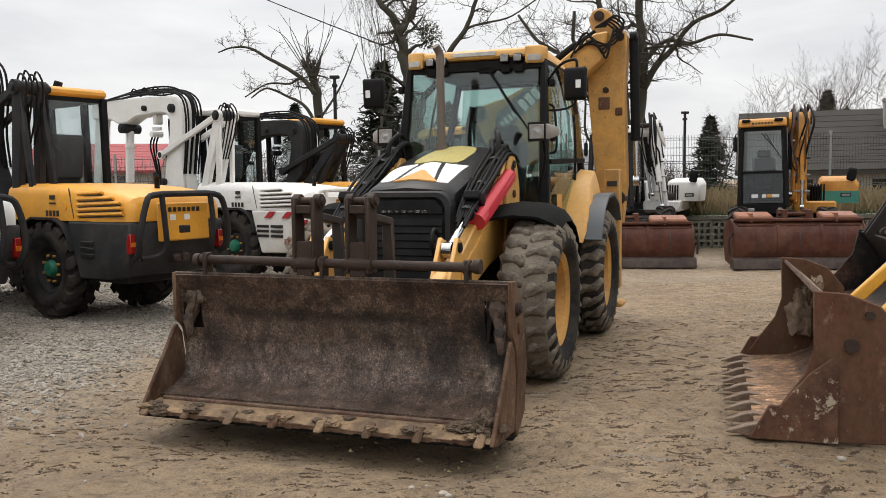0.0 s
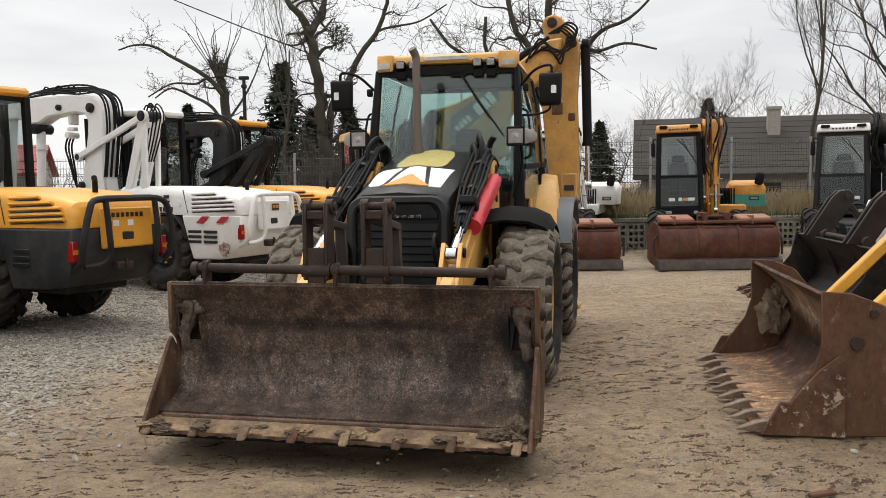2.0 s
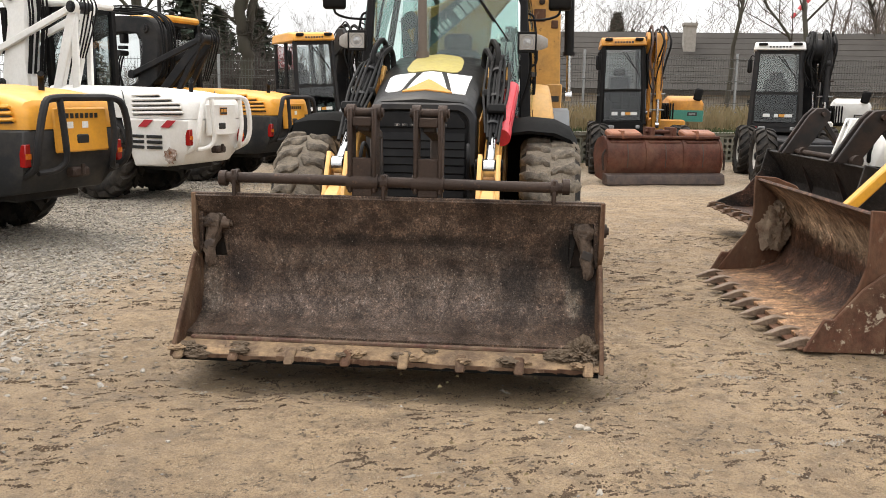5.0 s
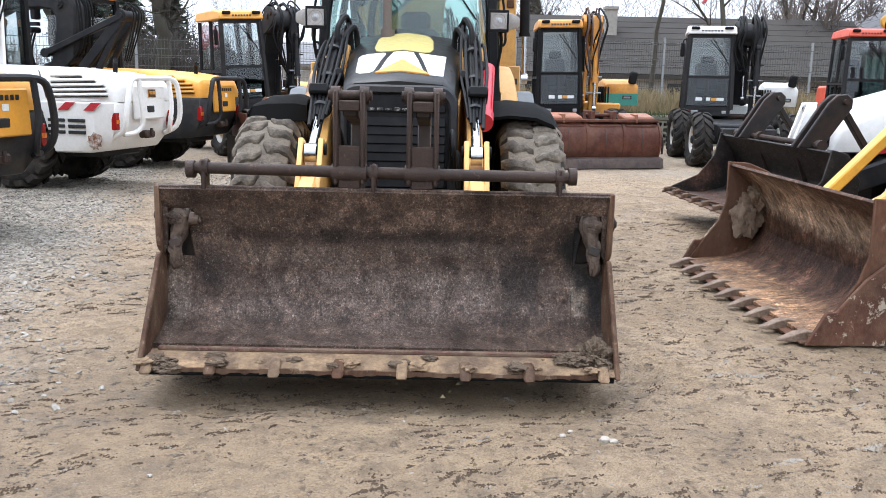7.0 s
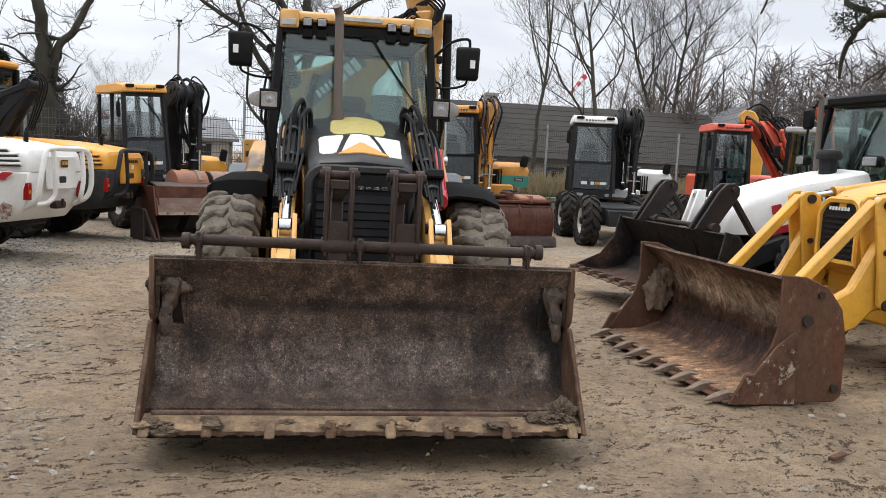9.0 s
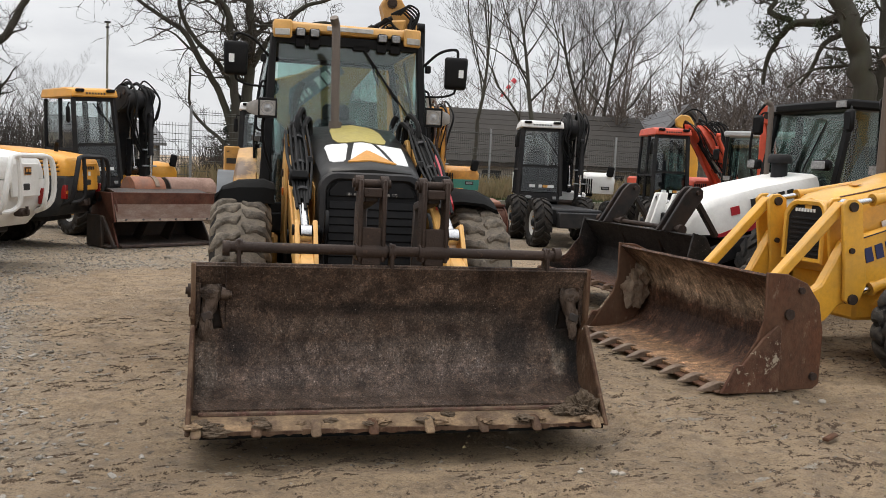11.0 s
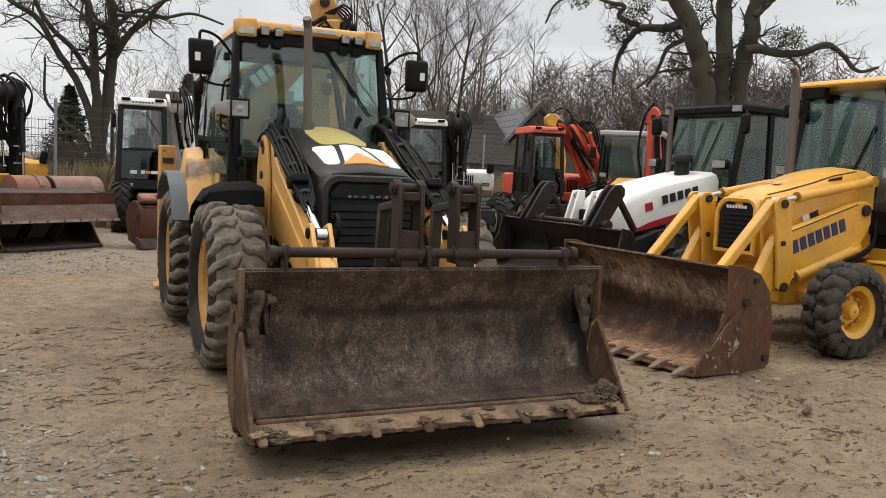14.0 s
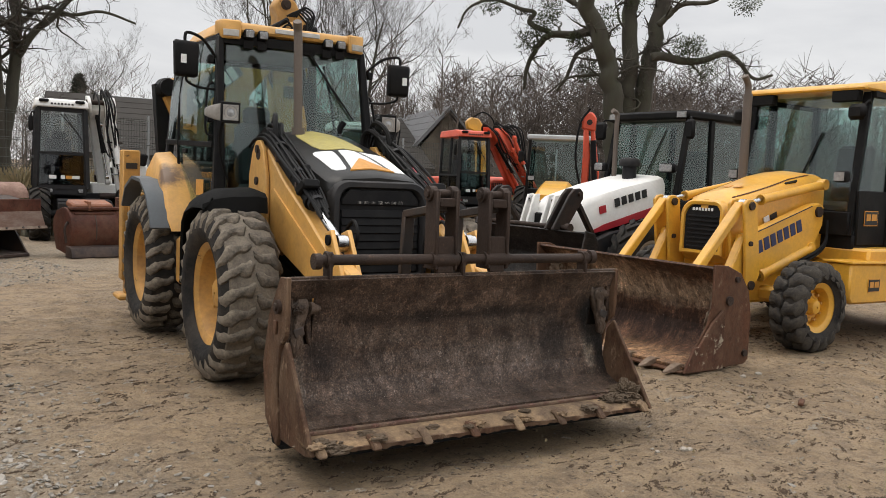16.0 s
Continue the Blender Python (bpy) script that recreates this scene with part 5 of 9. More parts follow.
part("dashboard", join(box((0, 3.38, 1.45), (0.5, 0.22, 0.5), (12, 0, 0), 0.04), box((0.56, 3.9, 1.35), (0.16, 0.8, 0.5), (0, 0, 0), 0.04)), DGR, cat)
for s in (-1, 1):
    part("side_console", box((s * 0.60, 4.05, 1.33), (0.16, 1.05, 0.52), (0, 0, 0), 0.03), DGR, cat)
part("cab_floor", span((-0.7, 3.2, 1.05), (0.7, 4.65, 1.10)), DGR, cat)
part("cab_lever", hose([(0.40, 3.35, 1.55), (0.42, 3.30, 1.9), (0.46, 3.28, 2.0)], 0.03), BLK, cat)
part("cab_lever", hose([(-0.42, 4.5, 1.6), (-0.40, 4.4, 2.1), (-.34, 4.36, 2.35)], 0.035), BLK, cat)

# exhaust
part("exhaust_pipe", join(hose([(-0.150, 2.86, 1.82), (-0.158, 2.87, 2.25), (-0.163, 2.88, 2.60), (-0.168, 2.88, 2.70), (-0.19, 2.84, 2.765)], 0.036, 16), rod((-0.15, 2.86, 1.80), (-0.15, 2.86, 1.90), 0.055, 14)), EXH, cat, "tall rusty exhaust stack")

# mudguards, wheels
ty = worn_tyre(0.605, 0.44, 0.375, 25, 0.032)
ms = (rim_mesh(0.375, 0.43, 0.13), hub_mesh(0.375, 0.43, 0.13))
for s in (-1, 1):
    for v in (2.21, 4.40):
        wheel(cat, (s * 0.915, v, 0.625), s, 0.605, 0.43, 0.375, YELW, YELW, ty, RUBM if v < 3 else RUB, 0.13, 37 * v, ms)
    # front: black rubber flap, rear: slate cap and yellow wing
    arc = [(2.95, 0.62), (2.94, 0.92), (2.86, 1.14), (2.68, 1.29), (2.44, 1.36), (2.22, 1.365), (2.06, 1.325), (1.96, 1.27)]
    if s < 0:
        # the other one is bent up, with a flap that hangs down in front
        arc = [(2.97, 0.62), (2.97, 0.95), (2.93, 1.17), (2.80, 1.30), (2.55, 1.365), (2.32, 1.375), (2.17, 1.365), (2.115, 1.33), (2.10, 1.22)]
    a, b = sorted((s * 0.58, s * 1.09))
    secs_ = []
    for i_, (v_, z_) in enumerate(arc):
        p0_, p1_ = arc[max(i_ - 1, 0)], arc[min(i_ + 1, len(arc) - 1)]
        d_ = Vector((p1_[0] - p0_[0], p1_[1] - p0_[1])).normalized()
        nv, nz = d_.y, -d_.x
        nv, nz = (nv, nz) if nz > 0 or nv > 0 else (-nv, -nz)
        secs_.append([(s * u_, v_ + nv * o_, z_ + nz * o_) for u_, o_ in ((0.56 if s > 0 else 0.67, 0.0), (0.75, 0.03), (0.94, 0.015), (1.06, -0.04), (1.115, -0.13), (1.095, -0.135), (1.04, -0.065), (0.93, -0.01), (0.75, 0.006), (0.56 if s > 0 else 0.67, -0.024))])
    part("front_mudguard", loft(secs_), BLKR, cat, "black rubber front mudguard")
    a, b = sorted((s * 0.66, s * 1.02))
    part("rear_wing", loft([[(s * 0.66, 3.72, 0.95), (s * 0.98, 3.70, 0.95), (s * 0.98, 3.74, 1.05), (s * 0.66, 3.74, 1.05)], [(s * 0.68, 3.82, 1.10), (s * 1.0, 3.82, 1.10), (s * 0.98, 3.90, 1.30), (s * 0.70, 3.90, 1.30)], [(s * 0.76, 4.05, 1.30), (s * 1.0, 4.05, 1.30), (s * 0.96, 4.20, 1.56), (s * 0.76, 4.20, 1.58)], [(s * 0.78, 4.5, 1.34), (s * 0.98, 4.5, 1.34), (s * 0.94, 4.5, 1.66), (s * 0.78, 4.5, 1.68)], [(s * 0.70, 5.0, 1.25), (s * 0.95, 5.0, 1.25), (s * 0.90, 5.0, 1.50), (s * 0.72, 5.0, 1.52)]], 0.02), YELF, cat, "yellow rear wing with chipped paint")
    arc = [(3.76, 0.98), (3.84, 1.12), (3.98, 1.27), (4.20, 1.38), (4.55, 1.40), (4.85, 1.30), (5.0, 1.12)]
    a, b = sorted((s * 0.98, s * 1.14))
    part("wheel_arch", band(arc, -0.03, a, b), SLATE, cat, "slate-grey plastic wheel arch lip")
    dealer_badge((s * 0.785, 3.50, 1.365), 0.22, cab, -90 * s)
part("side_sticker", box((-0.455, 2.35, 1.2), (0.004, 0.10, 0.05)), DECW, cat, "", False)

# backhoe: king post, dipper folded up, boom slanting behind the cab
rear = part("rear_frame", join(span((-1.05, 5.08, 0.55), (1.05, 5.22, 0.78), 0.01), span((-1.05, 5.08, 1.05), (1.05, 5.22, 1.25), 0.01), span((-0.6, 4.8, 0.5), (0.6, 5.1, 1.0), 0.02)), YELW, cat, "yellow side-shift frame")
for s in (-1, 1):
    st = part("stabiliser", join(span((s * 0.93, 5.16, 0.35), (s * 1.10, 5.34, 1.68), 0.012), box((s * 1.015, 5.25, 0.18), (0.26, 0.3, 0.06), (0, 0, 0), 0.02), span((s * .97, 5.2, .2), (s * 1.06, 5.3, .4))), YELW, cat, "yellow stabiliser leg")
    part("leg_slot", box((s * 1.015, 5.157, 1.52), (0.11, 0.008, 0.06)), DECK, st, "", False)
post = part("swing_post", join(box((0.78, 5.36, 0.95), (0.30, 0.34, 0.75), (0, 0, 0), 0.03), rod((0.78, 5.36, 0.5), (0.78, 5.36, 1.4), 0.11, 14)), YELW, cat)
dip = part("dipper", join(prism([(0.72, 1.35), (0.82, 1.15), (1.05, 1.05), (1.10, 1.5), (1.07, 2.6), (1.10, 3.05), (1.09, 3.24), (0.98, 3.36), (0.90, 3.50), (0.80, 3.55), (0.70, 3.52), (0.655, 3.43), (0.69, 3.30), (0.66, 3.05), (0.64, 2.7), (0.73, 1.7)], 5.68, 5.92, "v", 0.015)), YELW, cat, "worn yellow dipper folded upright")
for x, z, r in ((0.78, 3.45, 0.06), (1.02, 3.20, 0.05), (0.80, 3.02, 0.045), (0.86, 2.6, 0.035), (1.0, 1.35, 0.09), (1.0, 1.2, 0.05)):
    part("pin", join(rod((x, 5.66, z), (x, 5.94, z), r, 16), rod((x, 5.645, z), (x, 5.955, z), r * 0.6, 12)), STEEL, dip)
part("access_plate", join(box((0.84, 5.675, 2.45), (0.13, 0.012, 0.14), (0, 0, 0), 0.01), box((1.01, 5.675, 2.35), (.08, .02, .09), (0, 0, 0), .01)), BROWN, dip)
boom = part("boom", prism([(0.92, 3.24), (0.76, 3.22), (0.45, 3.00), (0.10, 2.74), (-0.30, 2.54), (-0.58, 2.46), (-0.66, 2.28), (-0.54, 2.02), (-0.30, 1.80), (0.0, 1.74), (0.26, 1.92), (0.30, 2.36), (0.55, 2.66), (0.86, 2.92)], 5.44, 5.66, "v", 0.02), YELW, cat, "yellow backhoe boom")
part("boom_band", prism([(-0.40, 2.06), (0.22, 2.58), (0.10, 2.74), (-0.40, 2.36)], 5.432, 5.444, "v"), SLATE, boom, "dark slanting stripe on the boom", False)
for x, z in ((-0.06, 2.45), (0.015, 2.515), (0.09, 2.575)):
    part("boom_mark", box((x, 5.428, z), (0.075, 0.008, 0.14), (0, -40, 0)), DECW, boom, "plain white marks", False)
for x, z in ((-0.31, 2.23), (-0.265, 2.27), (-0.22, 2.31), (-0.175, 2.345)):
    part("boom_mark", box((x, 5.428, z), (0.035, 0.008, 0.08), (0, -40, 0)), DECW, boom, "plain white marks", False)
ram((1.16, 5.80, 3.20), (1.20, 5.80, 1.55), 0.055, 0.72, cat, BLK, "dipper_cylinder")
part("boom_cylinder", join(rod((0.55, 5.55, 3.13), (0.05, 5.55, 2.79), 0.045, 12), rod((0.76, 5.55, 3.26), (0.55, 5.55, 3.13), 0.028, 10)), BLK, cat)
part("boom_end", join(box((-0.62, 5.55, 2.36), (0.16, 0.30, 0.22), (0, 35, 0), 0.05), rod((-0.60, 5.38, 2.36), (-0.60, 5.72, 2.36), 0.09, 16), strut((-0.66, 5.55, 2.4), (-0.60, 5.55, 1.62), 0.14, 0.14)), BLK, cat, "black boom foot with pins")
for k in range(5):
    o = 0.045 * k
    part("hydraulic_hose", hose([(0.50 + o, 5.42, 2.96 + o), (0.66 + o, 5.40, 3.22 - o), (0.80 + o * .6, 5.42, 3.12 - o), (0.98, 5.5, 3.10 + o), (1.08 - o * .4, 5.55, 3.34 - o * .6), (.96 - o * .5, 5.56, 3.42 - o * .4), (.86 - o * .6, 5.56, 3.30)], 0.012), BLK, cat)
for k in range(3):
    part("hydraulic_hose", hose([(0.80, 5.62, 3.1 - .03 * k), (0.68 - .05 * k, 5.70, 2.75), (0.72, 5.72, 2.3), (0.75, 5.72, 1.9 - .1 * k)], 0.013), BLK, cat)

# ---- shared machine parts ----
TOOTH = mat("worn_pale_tooth_steel", (0.24, 0.175, 0.12), 0.6, 0.1, (0.10, 0.06, 0.04), 0.9, 8, 50, bump=0.3)
TORN = mat("torn_pale_worn_steel", (0.21, 0.15, 0.105), 0.75, 0.0, (0.10, 0.058, 0.038), 0.8, 6, 40, (0.30, 0.25, 0.19), 0.6, 9, 0.4, 60, spec=0.15)
CHIP = mat("rusty_steel_with_chipped_pale_paint", (0.105, 0.045, 0.027), 0.7, 0.0, (0.055, 0.028, 0.018), 0.85, 4, 35, (0.19, 0.12, 0.075), 0.4, 5, 0.35, 70, speck=(0.42, 0.36, 0.27), speck_lo=0.56, speck_s=9, speck_soft=0.05, speck_amt=0.75, spec=0.18)
def shovel(parent, prof, t, hw, material, edge_mat, end, name="bucket", label="", teeth=0, tooth_len=0.16, end_mat=None, tooth_mat=None):
    """A loader bucket: bent plate, two end plates, a cutting edge and teeth."""
    bk = part(name, soften(band(prof, t, -hw + 0.02, hw - 0.02), 0.003), material, parent, label)
    for s in (-1, 1):
        a, b = sorted((s * (hw - 0.025), s * hw))
        part("end_plate", prism(end, a, b, bev=0.006), end_mat or material, bk)
    e = prof[-1]
    part("cutting_edge", prism([(e[0] - 0.06, e[1] - 0.012), (e[0] + 0.12, e[1] + 0.012), (e[0] + 0.12, e[1] - 0.012), (e[0] - 0.06, e[1] - 0.022)], -hw, hw), edge_mat, bk)
    for i in range(teeth):
        u = -hw + 0.08 + (2 * hw - 0.16) * i / (teeth - 1)
        part("tooth", loft([[(u - w, e[0] + v, e[1] + a), (u + w, e[0] + v, e[1] + a), (u + w, e[0] + v, e[1] + b), (u - w, e[0] + v, e[1] + b)] for v, w, a, b in ((0.12, 0.030, -0.012, 0.022), (0.0, 0.034, -0.020, 0.045), (-0.06, 0.036, -0.022, 0.030), (-tooth_len * .7, 0.030, -0.022, 0.004), (-tooth_len, 0.012, -0.024, -0.016))], 0.004), tooth_mat or edge_mat, bk)
    return bk


# ---- yellow backhoe loader beside it ----
KM_ = pose(2.446, 6.029, 0, 0, 0, -107.2)
kom = thing("backhoe_loader", KM_, "bright yellow backhoe loader with a brown toothed bucket", "backhoe loader")
kprof = [(0.075, 0.885), (0.24, 0.745), (0.37, 0.53), (0.38, 0.32), (0.28, 0.14), (0.10, 0.065), (-0.26, 0.035)]
kend = [(0.04, 0.90), (0.22, 0.89), (0.40, 0.82), (0.52, 0.67), (0.57, 0.45), (0.57, 0.06), (0.52, 0.02), (0.18, 0.012), (-0.22, 0.02), (-0.24, 0.05), (0.00, 0.40), (0.05, 0.56)]
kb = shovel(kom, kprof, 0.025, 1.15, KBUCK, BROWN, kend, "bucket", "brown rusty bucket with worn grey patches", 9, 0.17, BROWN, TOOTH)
for s in (-1, 1):
    part("corner_guard", prism([(-0.30, 0.012), (0.19, 0.010), (0.18, 0.48), (0.15, 0.52), (0.03, 0.42), (-0.09, 0.27), (-0.13, 0.22), (-0.19, 0.22)], s * 1.154, s * 1.182, bev=0.006), CHIP, kb, "corner guard with chipped pale paint")
    for v, z, r in ((0.25, 0.59, 0.04), (0.50, 0.12, 0.03), (0.34, 0.77, 0.025)):
        part("hinge_boss", rod((s * 1.15, v, z), (s * 1.172, v, z), r, 14), STEEL, kb)
    part("hinge_lump", lump(random.Random(5 + s), (s * 1.05, 0.28, 0.63), (0.085, 0.075, 0.11), 0.55, 4), TORN, kb, "worn pale hinge casting")
    part("hinge_rib", lump(random.Random(9 + s), (s * 1.075, 0.23, 0.45), (0.055, 0.12, 0.19), 0.55, 4), TORN, kb)
for s in (-1, 1):
    u = s * 0.478
    arm = part("loader_arm", prism([(2.56, 1.40), (2.46, 1.435), (2.34, 1.41), (1.42, 1.135), (1.25, 1.10), (1.16, 0.92), (1.05, 0.72), (0.62, 0.50), (0.46, 0.40), (0.50, 0.28), (0.86, 0.32), (1.12, 0.42), (1.24, 0.55), (1.36, 0.58), (1.50, 0.72), (2.44, 1.01), (2.56, 1.20)], u - 0.05, u + 0.05, bev=0.015), YELK, kom, "bright yellow loader arm")
    part("arm_edge", prism([(2.34, 1.404), (1.42, 1.129), (1.42, 1.118), (2.34, 1.392)], u + s * 0.05, u + s * 0.053), DECK, arm, "", False)
    for k in range(7):
        part("lettering_bar", box((u + s * 0.053, 1.50 + 0.105 * k, 0.985 + 0.034 * k), (0.008, 0.078, 0.125), (18, 0, 0)), DECB, arm, "plain navy bars in a row", False)
    part("arm_pivot", rod((u - 0.08, 2.45, 1.34), (u + 0.08, 2.45, 1.34), 0.055, 16), STEEL, arm)
    for d in (-0.085, 0.085):
        part("link_plate", prism([(1.15, 1.40), (1.19, 1.445), (1.27, 1.455), (1.35, 1.41), (1.37, 1.25), (1.42, 0.98), (1.46, 0.72), (1.40, 0.60), (1.32, 0.56), (1.24, 0.60), (1.22, 0.90), (1.18, 1.15)], u + d - 0.018, u + d + 0.018, bev=0.008), YELK, kom, "yellow tilt link plate")
    part("link_bar", strut((u, 1.22, 1.40), (u, 0.40, 0.53), 0.10, 0.085, 0.012), YELK, kom, "yellow connecting bar")
    for v, z, r in ((1.25, 1.385, 0.040), (1.32, 0.61, 0.045), (1.27, 1.02, 0.024)):
        part("link_pin", rod((u - 0.125, v, z), (u + 0.125, v, z), r, 14), STEEL, kom)
    ram((u, 2.58, 1.63), (u, 1.27, 1.40), 0.046, 0.80, kom, YELK, "tilt_cylinder")
    ram((u + s * 0.03, 2.36, 0.955), (u + s * 0.03, 1.34, 0.625), 0.055, 0.80, kom, YELK, "lift_cylinder")
    for o in (0.0, 0.035):
        part("hydraulic_hose", hose([(u + s * 0.06, 2.62, 1.25 - o), (u + s * 0.09, 2.55, 1.02 - o), (u + s * 0.08, 2.30, 0.88 - o), (u + s * 0.02, 2.0, 0.80 - o)], 0.016), BLK, kom)
khood = []
for v, hw, z0, z1, r in ((1.285, 0.225, 0.88, 1.33, 0.10), (1.31, 0.27, 0.84, 1.42, 0.12), (1.42, 0.32, 0.78, 1.485, 0.12), (1.65, 0.35, 0.75, 1.54, 0.13), (1.95, 0.37, 0.78, 1.615, 0.13), (2.25, 0.385, 0.8, 1.70, 0.13), (2.56, 0.40, 0.85, 1.755, 0.13), (2.74, 0.40, 0.85, 1.75, 0.12)):
    khood.append([(-hw, v, z0), (hw, v, z0), (hw, v, z1 - r * 1.5), (hw - 0.015, v, z1 - r * 0.9), (hw - 0.055, v, z1 - r * 0.4), (hw - 0.13, v, z1 - r * 0.12), (0, v, z1 + 0.012), (-hw + 0.13, v, z1 - r * 0.12), (-hw + 0.055, v, z1 - r * 0.4), (-hw + 0.015, v, z1 - r * 0.9), (-hw, v, z1 - r * 1.5)])
kh = part("bonnet", loft(khood), YELK, kom, "rounded yellow bonnet")
part("grille_surround", loft([arch(0.27, 0.86, 1.43, 0.14, 1.36), arch(0.27, 0.86, 1.42, 0.14, 1.255), arch(0.255, 0.875, 1.405, 0.13, 1.24), arch(0.225, 0.90, 1.375, 0.11, 1.245), arch(0.22, 0.905, 1.37, 0.11, 1.28)]), YELK, kh)
part("grille_opening", loft([arch(0.218, 0.907, 1.368, 0.11, 1.265), arch(0.218, 0.907, 1.368, 0.11, 1.29)]), GRIL, kh, "black rounded grille")
for i in range(8):
    part("grille_slat", box((0, 1.265, 0.935 + 0.045 * i), (0.38, 0.012, 0.02), (-15, 0, 0), 0.003), BLK, kh)
part("grille_badge", bars((0, 1.258, 1.325), 0.27, 0.03, 7, None), DECW, kh, "", False)
for s in (-1, 1):
    part("bonnet_slot", box((s * 0.335, 2.22, 1.635), (0.02, 0.17, 0.045), (16, s * 40, 0), 0.008), DECK, kh, "", False)
    part("bonnet_sticker", box((s * 0.373, 1.92, 1.27), (0.006, 0.11, 0.09), (20, 0, 0)), DECK, kh, "", False)
    part("bonnet_sticker", box((s * 0.372, 1.80, 1.25), (0.006, 0.09, 0.06), (20, 0, 0)), DECW, kh, "", False)
    part("bonnet_line", loft([[(s * (h - 0.10), v, z + 0.0), (s * (h - 0.085), v, z - 0.004), (s * (h - 0.085), v, z + 0.002), (s * (h - 0.10), v, z + 0.006)] for v, h, z in ((1.42, 0.32, 1.457), (1.65, 0.35, 1.511), (1.95, 0.37, 1.586), (2.25, 0.385, 1.671), (2.56, 0.40, 1.726))]), BROWN, kh, "", False)
part("bonnet_decal", bars((0, 1.72, 1.572), 0.26, 0.08, 2, None, -76), DECO, kh, "", False)
part("chassis", join(span((-0.42, 1.5, 0.40), (0.42, 4.6, 0.80), 0.03), span((-0.9, 2.75, 0.55), (0.95, 4.4, 0.98), 0.03)), YELK, kom, "yellow chassis")
part("axle_beam", join(box((0, 1.76, 0.50), (1.6, 0.16, 0.16), (0, 0, 0), 0.04), box((0, 1.74, 0.60), (0.5, 0.3, 0.2), (0, 0, 0), 0.04)), YELK, kom)
kt = worn_tyre(0.410, 0.36, 0.245, 17, 0.036)
km_ = (rim_mesh(0.245, 0.34, 0.10), hub_mesh(0.245, 0.34, 0.10))
for s in (-1, 1):
    wheel(kom, (s * 0.93, 1.76, 0.435), s, 0.41, 0.34, 0.245, YELK, YELK, kt, RUBD, 0.10, 15, km_)
kt2 = tyre_mesh(0.68, 0.44, 0.36, 18, apart=True)
km2 = (rim_mesh(0.36, 0.44), hub_mesh(0.36, 0.44))
for s in (-1, 1):
    wheel(kom, (s * 0.92, 4.2, 0.70), s, 0.68, 0.44, 0.36, YELK, YELK, kt2, RUB, 0.12, 5, km2)
    part("rear_wing", span((s * 0.72, 3.45, 0.62), (s * 1.10, 3.62, 1.05), 0.02), YELK, kom)
    part("step_box", prism([(2.25, 0.50), (2.30, 0.44), (3.5, 0.42), (3.5, 0.82), (2.25, 0.85)], s * 0.78, s * 1.06, bev=0.02), YELK, kom, "yellow side box")
    part("box_rim", prism([(2.22, 0.853), (2.22, 0.875), (3.5, 0.845), (3.5, 0.822)], s * 0.76, s * 1.085, bev=0.004), YELK, kom)
    dealer_badge((s * 1.064, 2.68, 0.62), 0.22, kom, 90 * s)
kposts = (((0.70, 2.74, 1.1), (0.68, 2.97, 2.62)), ((0.76, 3.35, 1.0), (0.76, 3.40, 2.62)), ((0.76, 4.3, 1.1), (0.72, 4.25, 2.62)))
kc = part("cab_frame", join(*[strut((s * a[0], a[1], a[2]), (s * b[0], b[1], b[2]), 0.09, 0.07) for a, b in kposts for s in (-1, 1)], span((-0.76, 2.75, 0.95), (0.76, 4.3, 1.12), 0.02), span((-0.72, 2.70, 1.10), (0.72, 2.76, 1.35), 0.01),
                            *[span((s * 0.74, 2.78, 1.0), (s * 0.78, 3.38, 1.58), 0.01) for s in (-1, 1)], *[strut((s * .74, 2.95, 2.60), (s * .74, 4.28, 2.60), .07, .07) for s in (-1, 1)], *[span((s * .72, 3.4, 1.0), (s * .77, 4.3, 1.3)) for s in (-1, 1)]), BLK, kom, "black cab frame")
pane([(-0.68, 2.74, 1.36), (0.68, 2.74, 1.36), (0.68, 2.95, 2.60), (-0.68, 2.95, 2.60)], 0.006, GLS, kc, "windscreen")
for s in (-1, 1):
    pane([(s * 0.74, 2.80, 1.44), (s * 0.76, 3.34, 1.40), (s * 0.75, 3.38, 2.58), (s * 0.73, 2.97, 2.58)], 0.006, GLS, kc, "door_glass")
    pane([(s * 0.76, 3.42, 1.30), (s * 0.76, 4.28, 1.30), (s * 0.73, 4.24, 2.58), (s * 0.75, 3.44, 2.58)], 0.006, GLS, kc, "side_glass")
    dealer_badge((s * 0.786, 3.02, 1.29), 0.26, kc, 90 * s)
    mir = part("mirror", box((s * 0.70, 2.74, 2.40), (0.24, 0.08, 0.17), (0, 0, s * -15), 0.04), BLK, kom, "black cab mirror")
    part("mirror_arm", hose([(s * 0.72, 2.95, 2.5), (s * 0.76, 2.84, 2.52), (s * 0.74, 2.77, 2.46)], 0.012), BLK, mir)
    hl = part("headlamp", box((s * 0.66, 2.62, 1.72), (0.14, 0.10, 0.12), (0, 0, 0), 0.02), BLK, kom)
    part("lens", box((s * 0.66, 2.565, 1.72), (0.11, 0.01, 0.09)), LENS, hl)
pane([(-0.68, 4.27, 1.4), (0.68, 4.27, 1.4), (0.68, 4.24, 2.58), (-0.68, 4.24, 2.58)], 0.006, GLS, kc, "rear_window")
